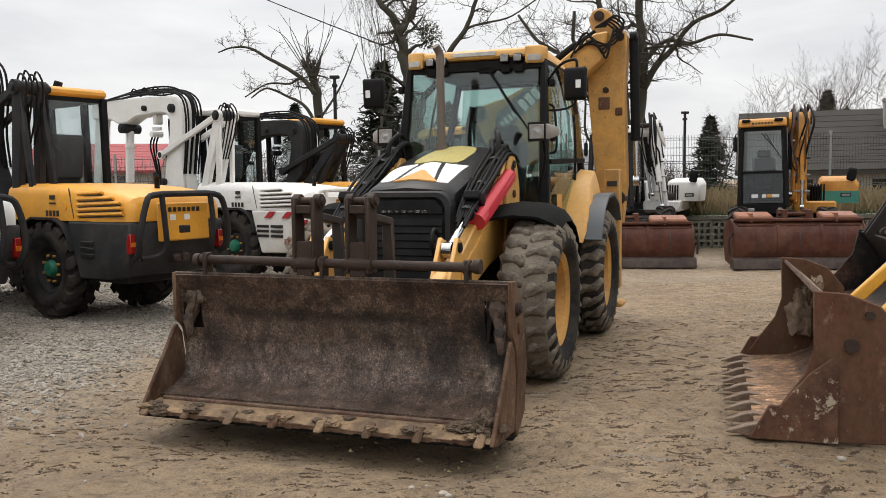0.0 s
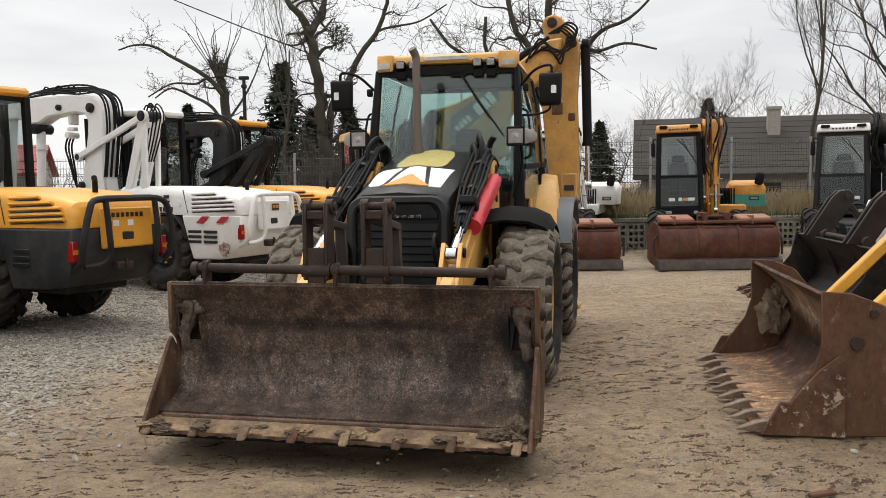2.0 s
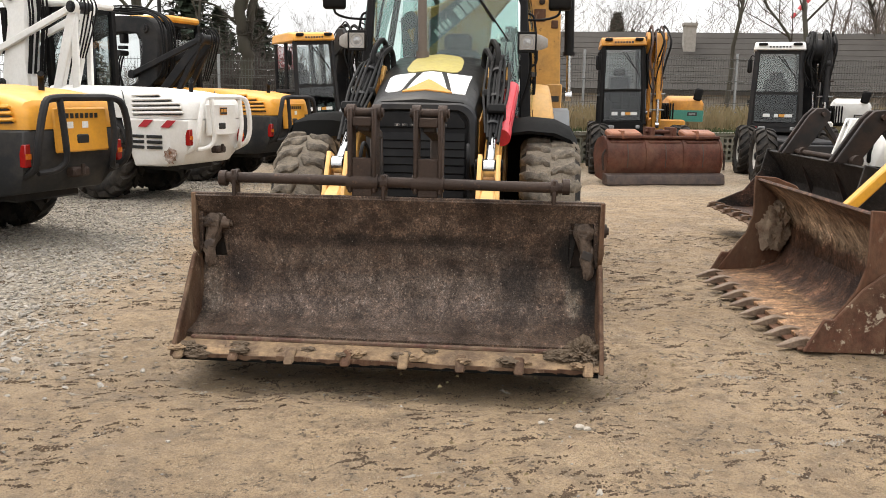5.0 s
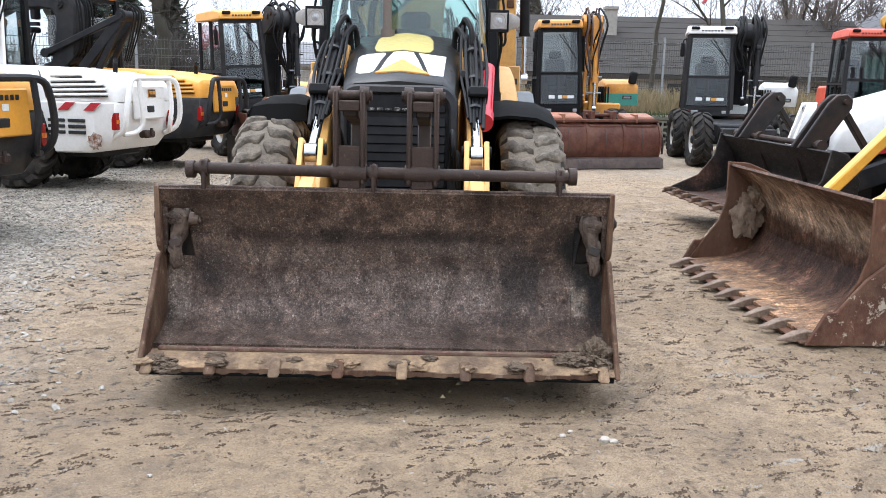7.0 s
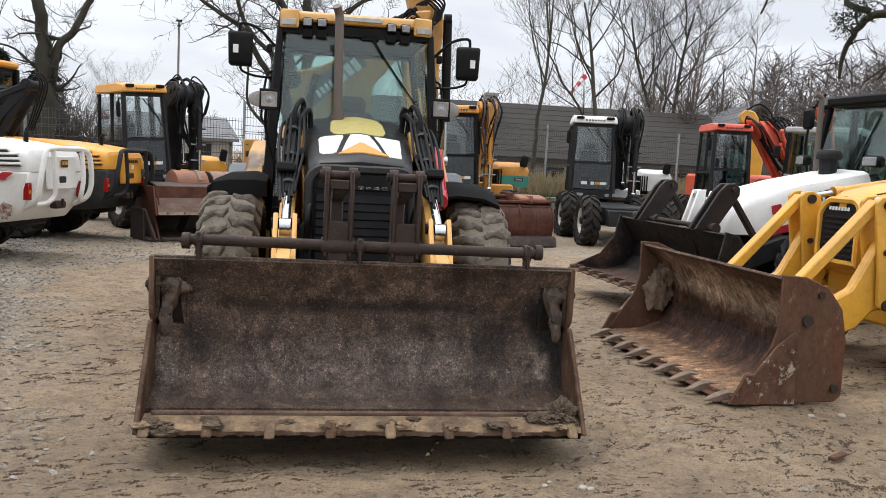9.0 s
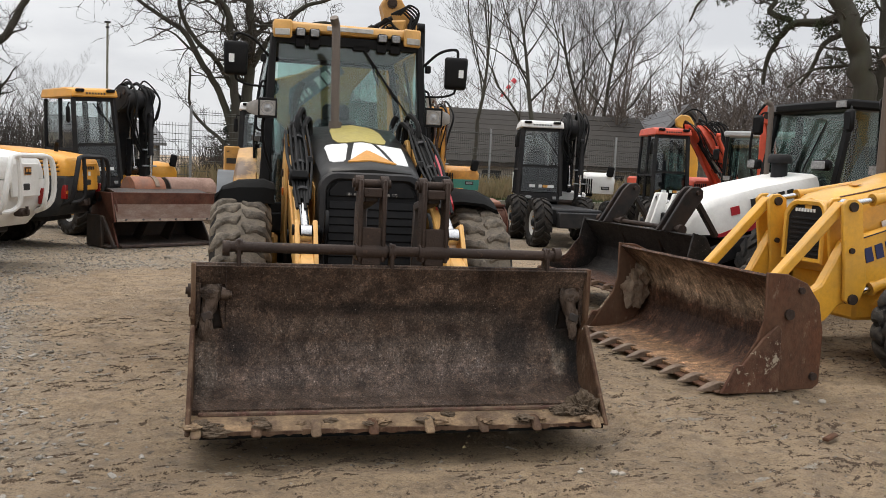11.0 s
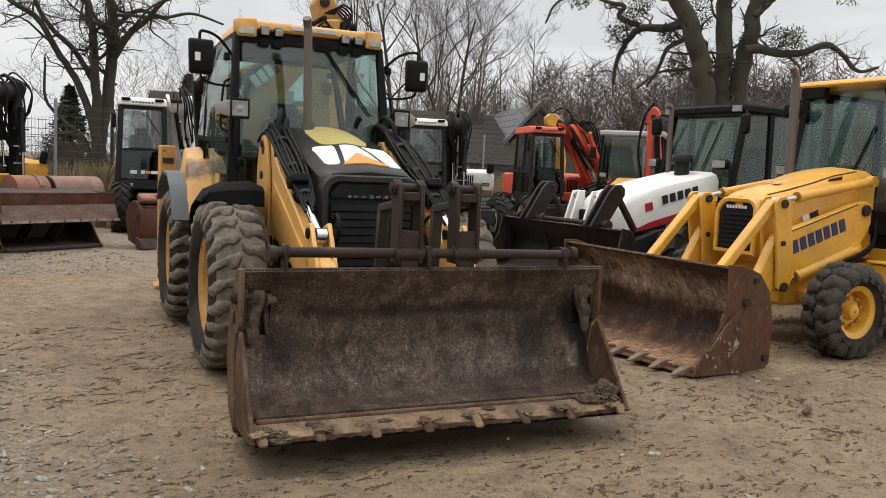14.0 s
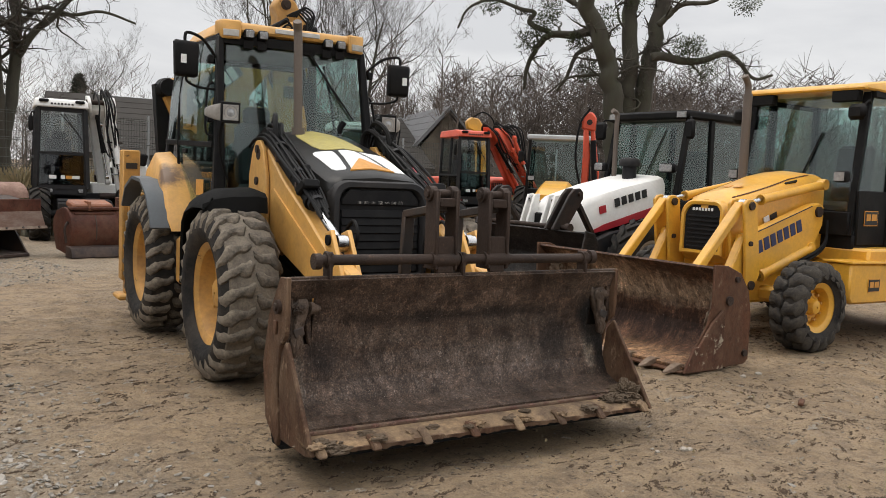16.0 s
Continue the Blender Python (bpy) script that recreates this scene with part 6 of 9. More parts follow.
part("cab_roof", loft([[(-0.76, 2.78, 2.64), (0.76, 2.78, 2.64), (0.74, 2.80, 2.70), (-0.74, 2.80, 2.70)], [(-0.82, 3.2, 2.62), (0.82, 3.2, 2.62), (0.78, 3.2, 2.76), (-0.78, 3.2, 2.76)], [(-0.82, 4.4, 2.62), (0.82, 4.4, 2.62), (0.76, 4.4, 2.74), (-0.76, 4.4, 2.74)]], 0.02), YELK, kom, "yellow cab roof")
for s in (-.51, .51):
    part("roof_lamp_box", span((s - .15, 2.80, 2.52), (s + .15, 2.9, 2.64), 0.01), BLK, kom)
ks = part("driver_seat", join(box((0, 3.7, 1.38), (0.48, 0.46, 0.14), (0, 0, 0), 0.05), box((0, 3.95, 1.78), (0.46, 0.13, 0.68), (-8, 0, 0), 0.05)), SEATM, kom)
part("dashboard", join(box((0, 2.95, 1.40), (0.4, 0.25, 0.5), (12, 0, 0), 0.04), span((-.2, 3.5, 1.1), (.2, 3.9, 1.32)), rod((0, 2.98, 1.6), (0, 3.12, 1.80), .025, 8)), DGR, kom)
part("windscreen_wiper", strut((0.25, 2.86, 2.2), (0.05, 2.77, 1.62), 0.025, 0.015, 0), BLK, kc)
part("exhaust_pipe", join(rod((-0.46, 2.48, 1.6), (-0.46, 2.48, 2.62), 0.05, 14), hose([(-0.46, 2.48, 2.60), (-0.46, 2.47, 2.72), (-0.46, 2.40, 2.82)], 0.038, 12)), EXH, kom, "rusty exhaust stack")
part("rear_boom", join(strut((0.1, 4.9, 1.2), (0.2, 5.3, 2.9), 0.26, 0.34), strut((.2, 5.3, 2.9), (.3, 5.5, 1.2), .2, .26), span((-1.0, 4.7, .4), (1.0, 4.9, 1.0))), YELK, kom, "yellow backhoe boom behind the cab")

# ---- white and red backhoe loader ----
TBUCK = scuffed("near_black_worn_bucket_steel", (0.009, 0.008, 0.0075), (0.020, 0.0165, 0.0145), (0.046, 0.037, 0.030),
                (((0.0, 0.2, 0.27), (1.5, 0.5, 0.05), (0.07, 0.034, 0.021), 0.85), ((0.2, 0.5, 0.84), (1.2, 1, 0.10), (0.030, 0.025, 0.022), 0.6), ((-1.28, 0.2, 0.50), (0.1, 0.3, 0.2), (0.085, 0.040, 0.025), 0.7)))
FORKB = mat("black_fork_steel_with_rusty_wear", (0.014, 0.013, 0.013), 0.5, 0.1, (0.026, 0.022, 0.020), 0.8, 4, 40, (0.075, 0.042, 0.028), 0.4, 6, 0.2, 70, speck=(0.13, 0.09, 0.07), speck_lo=0.66, speck_s=16, speck_soft=0.08, speck_amt=0.5, spec=0.25)
TM_ = pose(3.92, 8.55, 0, 0, 0, -105.6)
ter = thing("backhoe_loader", TM_, "white and black backhoe loader with a near-black bucket", "backhoe loader")
tprof = [(0.50, 0.96), (0.62, 0.80), (0.72, 0.62), (0.70, 0.44), (0.56, 0.30), (0.30, 0.24), (0.0, 0.25), (-0.14, 0.285)]
tend = [(0.46, 0.98), (0.62, 0.94), (0.76, 0.70), (0.74, 0.40), (0.58, 0.24), (0.0, 0.22), (-0.16, 0.275), (-0.14, 0.31), (0.22, 0.47), (0.40, 0.70)]
shovel(ter, tprof, 0.025, 1.28, TBUCK, BROWND, tend, "bucket", "near-black open bucket with a brown lip", 9, 0.09, end_mat=TBUCK)
part("fork_bar", join(rod((-1.00, 0.56, 0.985), (0.90, 0.56, 0.985), 0.030, 12), *[rod((u - .035, .56, 0.985), (u + .035, .56, 0.985), .055, 12) for u in (-0.98, -0.42, 0.88)]), STEEL, ter, "rusty fork bar along the bucket's top")
for s in (-1, 1):
    ear = part("fork_ear", prism([(0.40, 0.96), (0.62, 0.93), (0.90, 1.34), (0.90, 1.42), (0.84, 1.47), (0.74, 1.46), (0.66, 1.38)], s * 0.75 - 0.02, s * 0.75 + 0.02, bev=0.008), FORKB, ter, "black folded fork plate")
    part("fork_ear_inner", prism([(0.40, 0.96), (0.62, 0.93), (0.90, 1.34), (0.90, 1.42), (0.84, 1.47), (0.74, 1.46), (0.66, 1.38)], s * 0.62 - 0.02, s * 0.62 + 0.02, bev=0.008), FORKB, ear)
    part("fork_pin", rod((s * 0.685 - 0.12, 0.82, 1.40), (s * 0.685 + 0.12, 0.82, 1.40), 0.026, 10), STEEL, ear)
    part("fork_tine", strut((s * 0.685, 0.84, 1.34), (s * 0.685, 1.16, 0.90), 0.08, 0.055), FORKB, ear)
    part("bucket_hook", prism([(0.50, 0.98), (0.74, 0.92), (0.96, 0.72), (0.90, 0.50), (0.70, 0.50)], s * 0.42 - 0.02, s * 0.42 + 0.02, bev=0.006), FORKB, ter)
    arm = part("loader_arm", prism([(2.9, 1.10), (1.6, 0.90), (1.1, 0.72), (0.80, 0.55), (0.86, 0.42), (1.3, 0.56), (1.7, 0.70), (2.9, 0.88)], s * 0.56 - 0.05, s * 0.56 + 0.05, bev=0.012), DGR, ter, "dark loader arm")
    ram((s * 0.24 - 0.08, 1.9, 1.02), (s * 0.24 - 0.08, 0.99, 1.30), 0.04, 0.55, ter, WHT, "tilt_cylinder")
    for d in (-0.06, 0.06):
        part("link_plate", prism([(0.96, 1.36), (1.06, 1.37), (1.0, 0.85), (0.80, 0.85)], s * 0.20 - 0.08 + d - 0.02, s * 0.20 - 0.08 + d + 0.02, bev=0.005), WHT, ter)
thood = []
for v, hw, z0, z1 in ((1.00, 0.33, 0.90, 1.06), (1.06, 0.39, 0.89, 1.20), (1.32, 0.45, 0.90, 1.36), (1.9, 0.50, 1.06, 1.515), (2.70, 0.54, 1.26, 1.68)):
    thood.append([(-hw, v, z0), (hw, v, z0), (hw, v, z1 - 0.12), (hw - 0.05, v, z1 - 0.03), (hw - 0.14, v, z1), (0, v, z1 + 0.015), (-hw + 0.14, v, z1), (-hw + 0.05, v, z1 - 0.03), (-hw, v, z1 - 0.12)])
th = part("bonnet", loft(thood), WHT, ter, "white sloping bonnet")
for s in (-1, 1):
    for k in range(5):
        part("lettering_bar", box((s * (0.506 + 0.0055 * k), 1.80 + 0.125 * k, 1.30 + 0.032 * k), (0.012, 0.088, 0.11), (14, 0, 0)), DECK, th, "plain black bars in a row", False)
    part("red_badge", box((s * 0.478, 1.56, 1.20), (0.012, 0.12, 0.10), (14, 0, 0)), DECR, th, "", False)
    part("red_stripe", loft([[(s * (h - .01), v, z), (s * (h + .012), v, z), (s * (h + .012), v, z + w), (s * (h - .01), v, z + w)] for v, h, z, w in ((1.36, 0.453, 0.875, 0.03), (1.6, 0.475, 0.92, 0.085), (2.1, 0.510, 1.045, 0.10), (2.68, 0.54, 1.19, 0.11))]), DECR, th, "red stripe", False)
part("nose_grille", box((0, 1.0, 1.02), (0.46, 0.06, 0.2), (0, 0, 0), 0.02), BLK, th)
part("chassis", join(span((-0.45, 1.4, 0.4), (0.45, 4.8, 0.85), 0.03), span((-0.85, 2.8, 0.5), (0.85, 4.2, 1.0), 0.03)), BLK, ter)
kts = tyre_mesh(0.52, 0.36, 0.28, 16, apart=True)
for s in (-1, 1):
    wheel(ter, (s * 0.88, 1.95, 0.55), s, 0.52, 0.36, 0.28, WHTD, BLK, kts, RUB, 0.08, 8)
    wheel(ter, (s * 0.92, 4.2, 0.70), s, 0.68, 0.44, 0.36, WHTD, BLK, kt2, RUB, 0.12, 8)
tposts = (((0.68, 2.72, 1.1), (0.66, 2.98, 2.48)), ((0.74, 3.4, 1.0), (0.72, 3.4, 2.48)), ((0.74, 4.3, 1.1), (0.68, 4.3, 2.48)))
tc = part("cab_frame", join(*[strut((s * a[0], a[1], a[2]), (s * b[0], b[1], b[2]), 0.08, 0.07) for a, b in tposts for s in (-1, 1)], span((-0.74, 2.75, 0.95), (0.74, 4.3, 1.35), 0.02)), BLK, ter, "black cab frame")
pane([(-0.66, 2.76, 1.36), (0.66, 2.76, 1.36), (0.64, 2.98, 2.46), (-0.64, 2.98, 2.46)], 0.006, GLS, tc, "windscreen")
for s in (-1, 1):
    pane([(s * 0.72, 2.82, 1.40), (s * 0.74, 3.36, 1.38), (s * 0.72, 3.38, 2.46), (s * 0.68, 3.0, 2.46)], 0.006, GLS, tc, "door_glass")
    pane([(s * 0.74, 3.44, 1.38), (s * 0.74, 4.28, 1.38), (s * 0.69, 4.28, 2.46), (s * 0.72, 3.44, 2.46)], 0.006, GLS, tc, "side_glass")
    mir = part("mirror", box((s * 0.83, 2.80, 2.33), (0.19, 0.07, 0.27), (0, 0, s * -10), 0.04), BLK, ter, "black cab mirror")
    part("mirror_arm", hose([(s * 0.67, 2.95, 2.46), (s * 0.78, 2.86, 2.50), (s * 0.83, 2.82, 2.45)], 0.012), BLK, mir)
    hl = part("headlamp", box((s * 0.63, 2.64, 1.79), (0.24, 0.12, 0.13), (0, 0, s * 10), 0.03), BLK, ter)
    part("lens", box((s * 0.63, 2.575, 1.79), (0.19, 0.012, 0.095), (0, 0, s * 10), 0.01), LENS, hl)
part("cab_roof", span((-0.74, 2.86, 2.48), (0.74, 4.45, 2.60), 0.03), BLK, ter, "flat black cab roof")
for s in (-.63, .63):
    part("roof_lamp", span((s - 0.07, 2.83, 2.50), (s + 0.07, 2.88, 2.58)), LENS, ter)
part("driver_seat", join(box((0, 3.7, 1.40), (0.48, 0.46, 0.14), (0, 0, 0), 0.05), box((0, 3.95, 1.78), (0.46, 0.13, 0.62), (-8, 0, 0), 0.05)), SEATM, ter)
part("dashboard", box((0, 3.0, 1.45), (0.5, 0.25, 0.4), (12, 0, 0), 0.04), DGR, ter)
part("windscreen_wiper", strut((0.3, 2.95, 2.35), (0.1, 2.80, 1.7), 0.03, 0.015, 0), BLK, tc)
part("exhaust_pipe", join(rod((-0.33, 2.60, 1.55), (-0.33, 2.60, 2.50), 0.035, 14), hose([(-0.33, 2.60, 2.48), (-0.33, 2.59, 2.56), (-0.33, 2.50, 2.60)], 0.035, 12)), EXH, ter, "rusty exhaust stack")
part("air_cleaner", join(rod((0.10, 2.45, 1.60), (0.10, 2.45, 1.80), 0.10, 18), lathe([(1.80, 0.14), (1.84, 0.15), (1.89, 0.14), (1.91, 0.12), (1.92, 0.01)], 20, (0.10, 2.45, 0), "z")), DGR, ter, "grey mushroom air cleaner")


# ---- row of compact wheeled excavators seen from behind ----
def excavator_rear(x, y, rz, body, boom_mat, label, roof_mat, hub=DGR, chevron=False, dv=0.0, dz=0.0):
    """Engine hood with louvres on a dark skirt, tail guard, cab and folded boom."""
    e = thing("compact_excavator", pose(x, y, 0, 0, 0, rz), label, "excavator", "row of parked compact excavators")
    W = 1.34
    low = body if chevron else SKIRT
    sk = part("skirt", loft([[(0.14, 0.10, 0.53), (W - 0.14, 0.10, 0.53), (W - 0.04, -0.06, 0.76), (W - 0.02, -0.10, 1.15), (0.02, -0.10, 1.15), (0.04, -0.06, 0.76)], [(0, 0.28, 0.50), (W, 0.28, 0.50), (W + 0.03, 0.20, 0.75), (W + 0.04, 0.18, 1.15), (-0.04, 0.18, 1.15), (-0.03, 0.20, 0.75)], [(-0.04, 0.80, 0.49), (W + 0.04, 0.80, 0.49), (W + 0.05, 0.88, 0.75), (W + 0.05, 1.0, 1.15), (-0.05, 1.0, 1.15), (-0.05, 0.88, 0.75)]], 0.02), low, e, "lower body skirt")
    secs = []
    for v, o, z in ((-0.10, 0.10, 1.33), (-0.04, 0.04, 1.43), (0.12, 0.0, 1.485), (0.5, -0.02, 1.535), (1.2, -0.03, 1.58), (2.3, -0.03, 1.60)):
        secs.append([(o, v, 1.155), (W - o, v, 1.155), (W - o, v, z - 0.14), (W - o - 0.02, v, z - 0.07), (W - o - 0.07, v, z - 0.02), (W - o - 0.16, v, z), (o + 0.16, v, z), (o + 0.07, v, z - 0.02), (o + 0.02, v, z - 0.07), (o, v, z - 0.14)])
    hd = part("engine_hood", loft(secs), body, e, "rounded engine hood")
    for i in range(5):
        z = 1.235 + 0.060 * i
        r = -0.02 + 0.02 * i + 0.11 * max(0, i - 2) ** 1.4
        v, n_ = (0.81 + r) / 2, 0.81 - r
        d = 0.012 * max(0, i - 3) + 0.006
        part("louvre", box((-0.022 + d, v, z), (0.05, n_, 0.034), (-2, 28, 0), 0.007), body, hd)
        # black strip paints in the shadow below each body-coloured slat
        part("louvre_slot", box((-0.016 + d, v, z - 0.026), (0.03, n_ - 0.02, 0.014), (-2, 0, 0)), DECK, hd)
    part("hood_seam", box((-0.026, 0.93, 1.36), (0.012, 0.008, 0.36), (-14, 0, 0)), DECK, hd, "", False)
    part("filler_cap", rod((-0.02, 1.06, 1.32), (-0.04, 1.06, 1.32), 0.045, 18), body, hd)
    for i in range(3):
        for v in (0.44, 0.74) if chevron else (0.62, ):
            part("vent", box((-0.045, v, 0.76 + 0.075 * i), (0.03, 0.25, 0.042), (0, 0, 0), 0.005), DECK, sk)
    part("number_mark", join(box((-0.042, 1.30, 1.43), (0.012, 0.10, 0.05)), box((-0.042, 1.30, 1.36), (.012, .12, .02))), DECK, hd, "", False)
    part("number_mark", bars((-0.036, 1.32, 1.24), 0.30, 0.07, 4, None, 0, 90), DECK, hd, "", False)
    hatch = part("rear_hatch", box((W / 2 + 0.06, -0.112, 1.14), (0.72, 0.03, 0.44), (-3, 0, 0), 0.015), body, hd)
    part("hatch_catch", box((W / 2 + 0.06, -0.132, 1.05), (0.16, 0.02, 0.09), (0, 0, 0), 0.01), DECK, hatch)
    if chevron:
        dealer_badge((W / 2 + 0.1, -0.132, 1.26), 0.17, hatch)
        for v in (0.18, 0.56):
            c = prism([(v - 0.12, 1.14), (v + 0.02, 1.14), (v + 0.14, 1.04), (v, 1.04)], -0.062, -0.050)
            part("warning_stripe", c, DECR, sk, "red warning stripe", False)
        part("rust_patch", lump(random.Random(3), (-0.015, 0.22, 0.66), (0.02, 0.10, 0.10), 0.6, 3), RUSTP, sk, "rust patch where paint is gone", False)
    else:
        part("lettering_bar", bars((W / 2 + 0.06, -0.130, 1.28), 0.46, 0.05, 7, None), DECK, hatch, "plain dark bars", False)
        for q in (W / 2 - .1, W / 2 + .1):
            part("hatch_sticker", plate((q, -.130, 1.19), .08, .065), DECW, hatch, "", False)
    gm = body if chevron else DGR
    pts = [(0.10, 0.02, 0.70), (0.08, -0.16, 0.80), (0.06, -0.22, 1.00), (0.14, -0.24, 1.36), (0.26, -0.22, 1.45), (W / 2, -0.22, 1.46), (W - 0.24, -0.22, 1.45), (W - 0.12, -0.24, 1.34), (W - 0.04, -0.22, 1.0), (W - 0.06, -0.16, 0.80), (W - 0.08, 0.02, 0.70)]
    g = part("tail_guard", join(hose(pts, 0.036, 8, 3), hose([(0.36, -0.22, 1.45), (0.38, -0.24, 1.1), (0.40, -0.22, 0.86), (0.32, -0.16, 0.76), (0.16, -0.10, 0.74)], 0.032, 8, 3), hose([(W - 0.30, -0.22, 1.45), (W - 0.28, -0.24, 1.1), (W - 0.30, -0.22, 0.86), (W - 0.24, -0.16, 0.76), (W - .12, -.10, .74)], 0.032, 8, 3)), gm, e, "tubular tail guard")
    for u in (0.02, W - 0.09):
        l = part("tail_lamp", span((u + 0.0, -0.10, 0.80), (u + 0.07, -0.02, 1.02), 0.008), REDL, e, "red tail lamp")
        part("lamp_segment", span((u + 0.004, -0.106, 0.88), (u + 0.066, -0.098, 0.93)), AMB, l)
    part("tow_bracket", join(box((W / 2, -0.10, 0.72), (0.22, 0.12, 0.10), (0, 0, 0), 0.02), rod((W / 2, -0.17, 0.70), (W / 2, -0.17, 0.80), 0.02, 8)), STEEL, e)
    part("hood_exhaust", hose([(0.78, 0.42, 1.50), (0.78, 0.42, 1.60), (0.76, 0.40, 1.66), (0.72, 0.36, 1.69)], 0.032, 10), BLK, e)
    # wheels, rear axle
    tyw, mm = TYB
    for s, u in ((-1, 0.10), (1, W - 0.10)):
        w = wheel(e, (u, 1.44, 0.575), s, 0.55, 0.40, 0.31, WHTD if chevron else DGR, hub, tyw, RUB, 0.06, 20, mm)
        wheel(e, (u, 4.1, 0.575), s, 0.55, 0.40, 0.31, WHTD if chevron else DGR, hub, tyw, RUB, 0.06, 50, mm)
        arc = [(0.90, 0.80), (0.96, 0.98), (1.08, 1.10), (1.24, 1.165), (1.70, 1.17), (1.98, 1.05), (2.10, 0.80)]
        a, b = sorted((u - s * 0.2, u + s * 0.20))
        part("mudguard", band(arc, -0.025, a, b), DGR, e)
    part("chassis", join(span((0.25, 0.3, 0.42), (W - 0.25, 4.6, 0.75), 0.02), rod((0.1, 1.44, 0.57), (W - 0.1, 1.44, 0.57), 0.08, 10), span((.1, 2.2, .75), (W - .1, 4.4, 1.05), .03)), DGR, e)
    # cab
    c0, c1, u0, u1 = 2.28, 3.55, 0.50, 1.36
    cf = part("cab_frame", join(*[strut((u, v, 1.2), (u + (0.03 if u < 0.5 else -0.03), v, 2.74), 0.09, 0.08) for u in (u0, u1) for v in (c0, 2.72, c1)], span((u0, c0, 1.05), (u1, c1, 1.50), 0.02), span((u0 + 0.02, c0, 2.68), (u1 - 0.02, c1, 2.74))), BLK, e, "black cab frame")
    pane([(u0 + 0.04, c0 + 0.01, 1.5), (u1 - 0.04, c0 + 0.01, 1.5), (u1 - 0.06, c0 + 0.01, 2.7), (u0 + 0.06, c0 + 0.01, 2.7)], 0.006, GLSD, cf, "rear_window")
    pane([(u0, c0 + 0.05, 1.5), (u0, c1 - 0.05, 1.5), (u0 + 0.03, c1 - 0.05, 2.7), (u0 + 0.03, c0 + 0.05, 2.7)], 0.006, GLSD, cf, "side_glass")
    pane([(u1, c0 + 0.05, 1.5), (u1, c1 - 0.05, 1.5), (u1 - 0.03, c1 - 0.05, 2.7), (u1 - 0.03, c0 + 0.05, 2.7)], 0.006, GLSD, cf, "side_glass")
    part("driver_seat", join(box((0.88, 2.72, 1.62), (0.46, 0.44, 0.12), (0, 0, 0), 0.04), box((0.88, 2.45, 1.95), (0.44, 0.12, 0.6), (6, 0, 0), 0.04)), SEATM, e)
    part("cab_roof", span((u0 - 0.03, c0 - 0.04, 2.74), (u1 + 0.03, c1 + 0.06, 2.86), 0.04), roof_mat, e, "cab roof")
    part("roof_lamp", box((0.75, c0 + 0.1, 2.90), (0.10, 0.08, 0.08), (20, 0, 30), 0.01), BLK, e)
    # offset boom folded over and beside the cab
    bm_ = boom_mat

    def o(v, z):
        """A place on the boom, which is raised more or less on each machine."""
        f = min(1.0, max(0.0, (z - 1.45) / 0.5))
        return v + dv * f, z + dz * f

    pv, pz = o(1.80, 2.675)
    lv, lz = o(3.26, 2.08)
    part("boom_bracket", join(rod((-0.02, pv, pz), (0.42, pv, pz), 0.082, 16), rod((-0.05, pv, pz), (0.46, pv, pz), 0.05, 14)), DGR, e)
    part("link_pin", rod((-0.02, lv, lz), (0.40, lv, lz), 0.05, 12), DGR, e)
    for u in (0.02, 0.36):
        part("boom_link", join(strut((u, pv, pz), (u, lv, lz), 0.06, 0.10, 0.012), rod((u - 0.035, pv, pz), (u + 0.035, pv, pz), 0.095, 16), rod((u - 0.035, lv, lz), (u + 0.035, lv, lz), 0.075, 14)), bm_, e, "long boom link")
    for v0, w in ((2.20, 0.16), (1.84, 0.10)):
        part("boom_stay", join(strut((0.06, pv, pz), (0.05, v0, 1.40), w * 0.55, w, 0.012), strut((0.32, pv, pz), (0.33, v0, 1.40), w * 0.55, w, 0.012)), bm_, e, "boom stay")
    bo = part("boom", prism([o(*q) for q in ((5.3, 3.08), (4.4, 3.10), (3.45, 3.09), (3.1, 3.075), (2.92, 3.05), (2.78, 2.97), (2.69, 2.82), (2.70, 2.45), (2.74, 1.95), (2.68, 1.45), (3.28, 1.45), (3.20, 1.95), (3.08, 2.45), (3.07, 2.66), (3.14, 2.77), (3.36, 2.80), (4.0, 2.76), (4.25, 2.66), (4.5, 2.66), (4.75, 2.76), (5.3, 2.78))], 0.05, 0.33, bev=0.03), bm_, e, "folded boom")
    for v, z, r in ((2.96, 2.86, 0.075), (3.70, 2.90, 0.05), (4.36, 2.58, 0.085), (3.22, 1.62, 0.06)):
        v, z = o(v, z)
        part("boom_pin", join(rod((0.0, v, z), (0.38, v, z), r, 16), rod((-0.02, v, z), (0.40, v, z), r * 0.55, 12)), DGR, bo)
    a, b = o(4.36, 2.55), o(4.41, 1.62)
    part("boom_cylinder", join(rod((0.19, *a), (0.19, *b), 0.075, 16), rod((0.19, a[0], a[1] - 0.25), (0.19, a[0], a[1] - 0.32), 0.09, 16)), bm_, e, "upright cylinder under the arm")
    a, b = o(3.55, 2.78), o(3.60, 2.45)
    part("coupling", join(box((0.19, a[0], a[1] - 0.05), (0.16, 0.10, 0.22), (0, 0, 0), 0.02), rod((0.08, *b), (0.30, *b), 0.05, 12), box((0.19, b[0] - 0.02, b[1] + 0.1), (0.10, 0.16, 0.06), (0, 0, 0), 0.01)), bm_, e)
    for k in range(3):
        c = o(3.58 + 0.03 * k, 2.0 - 0.08 * k)
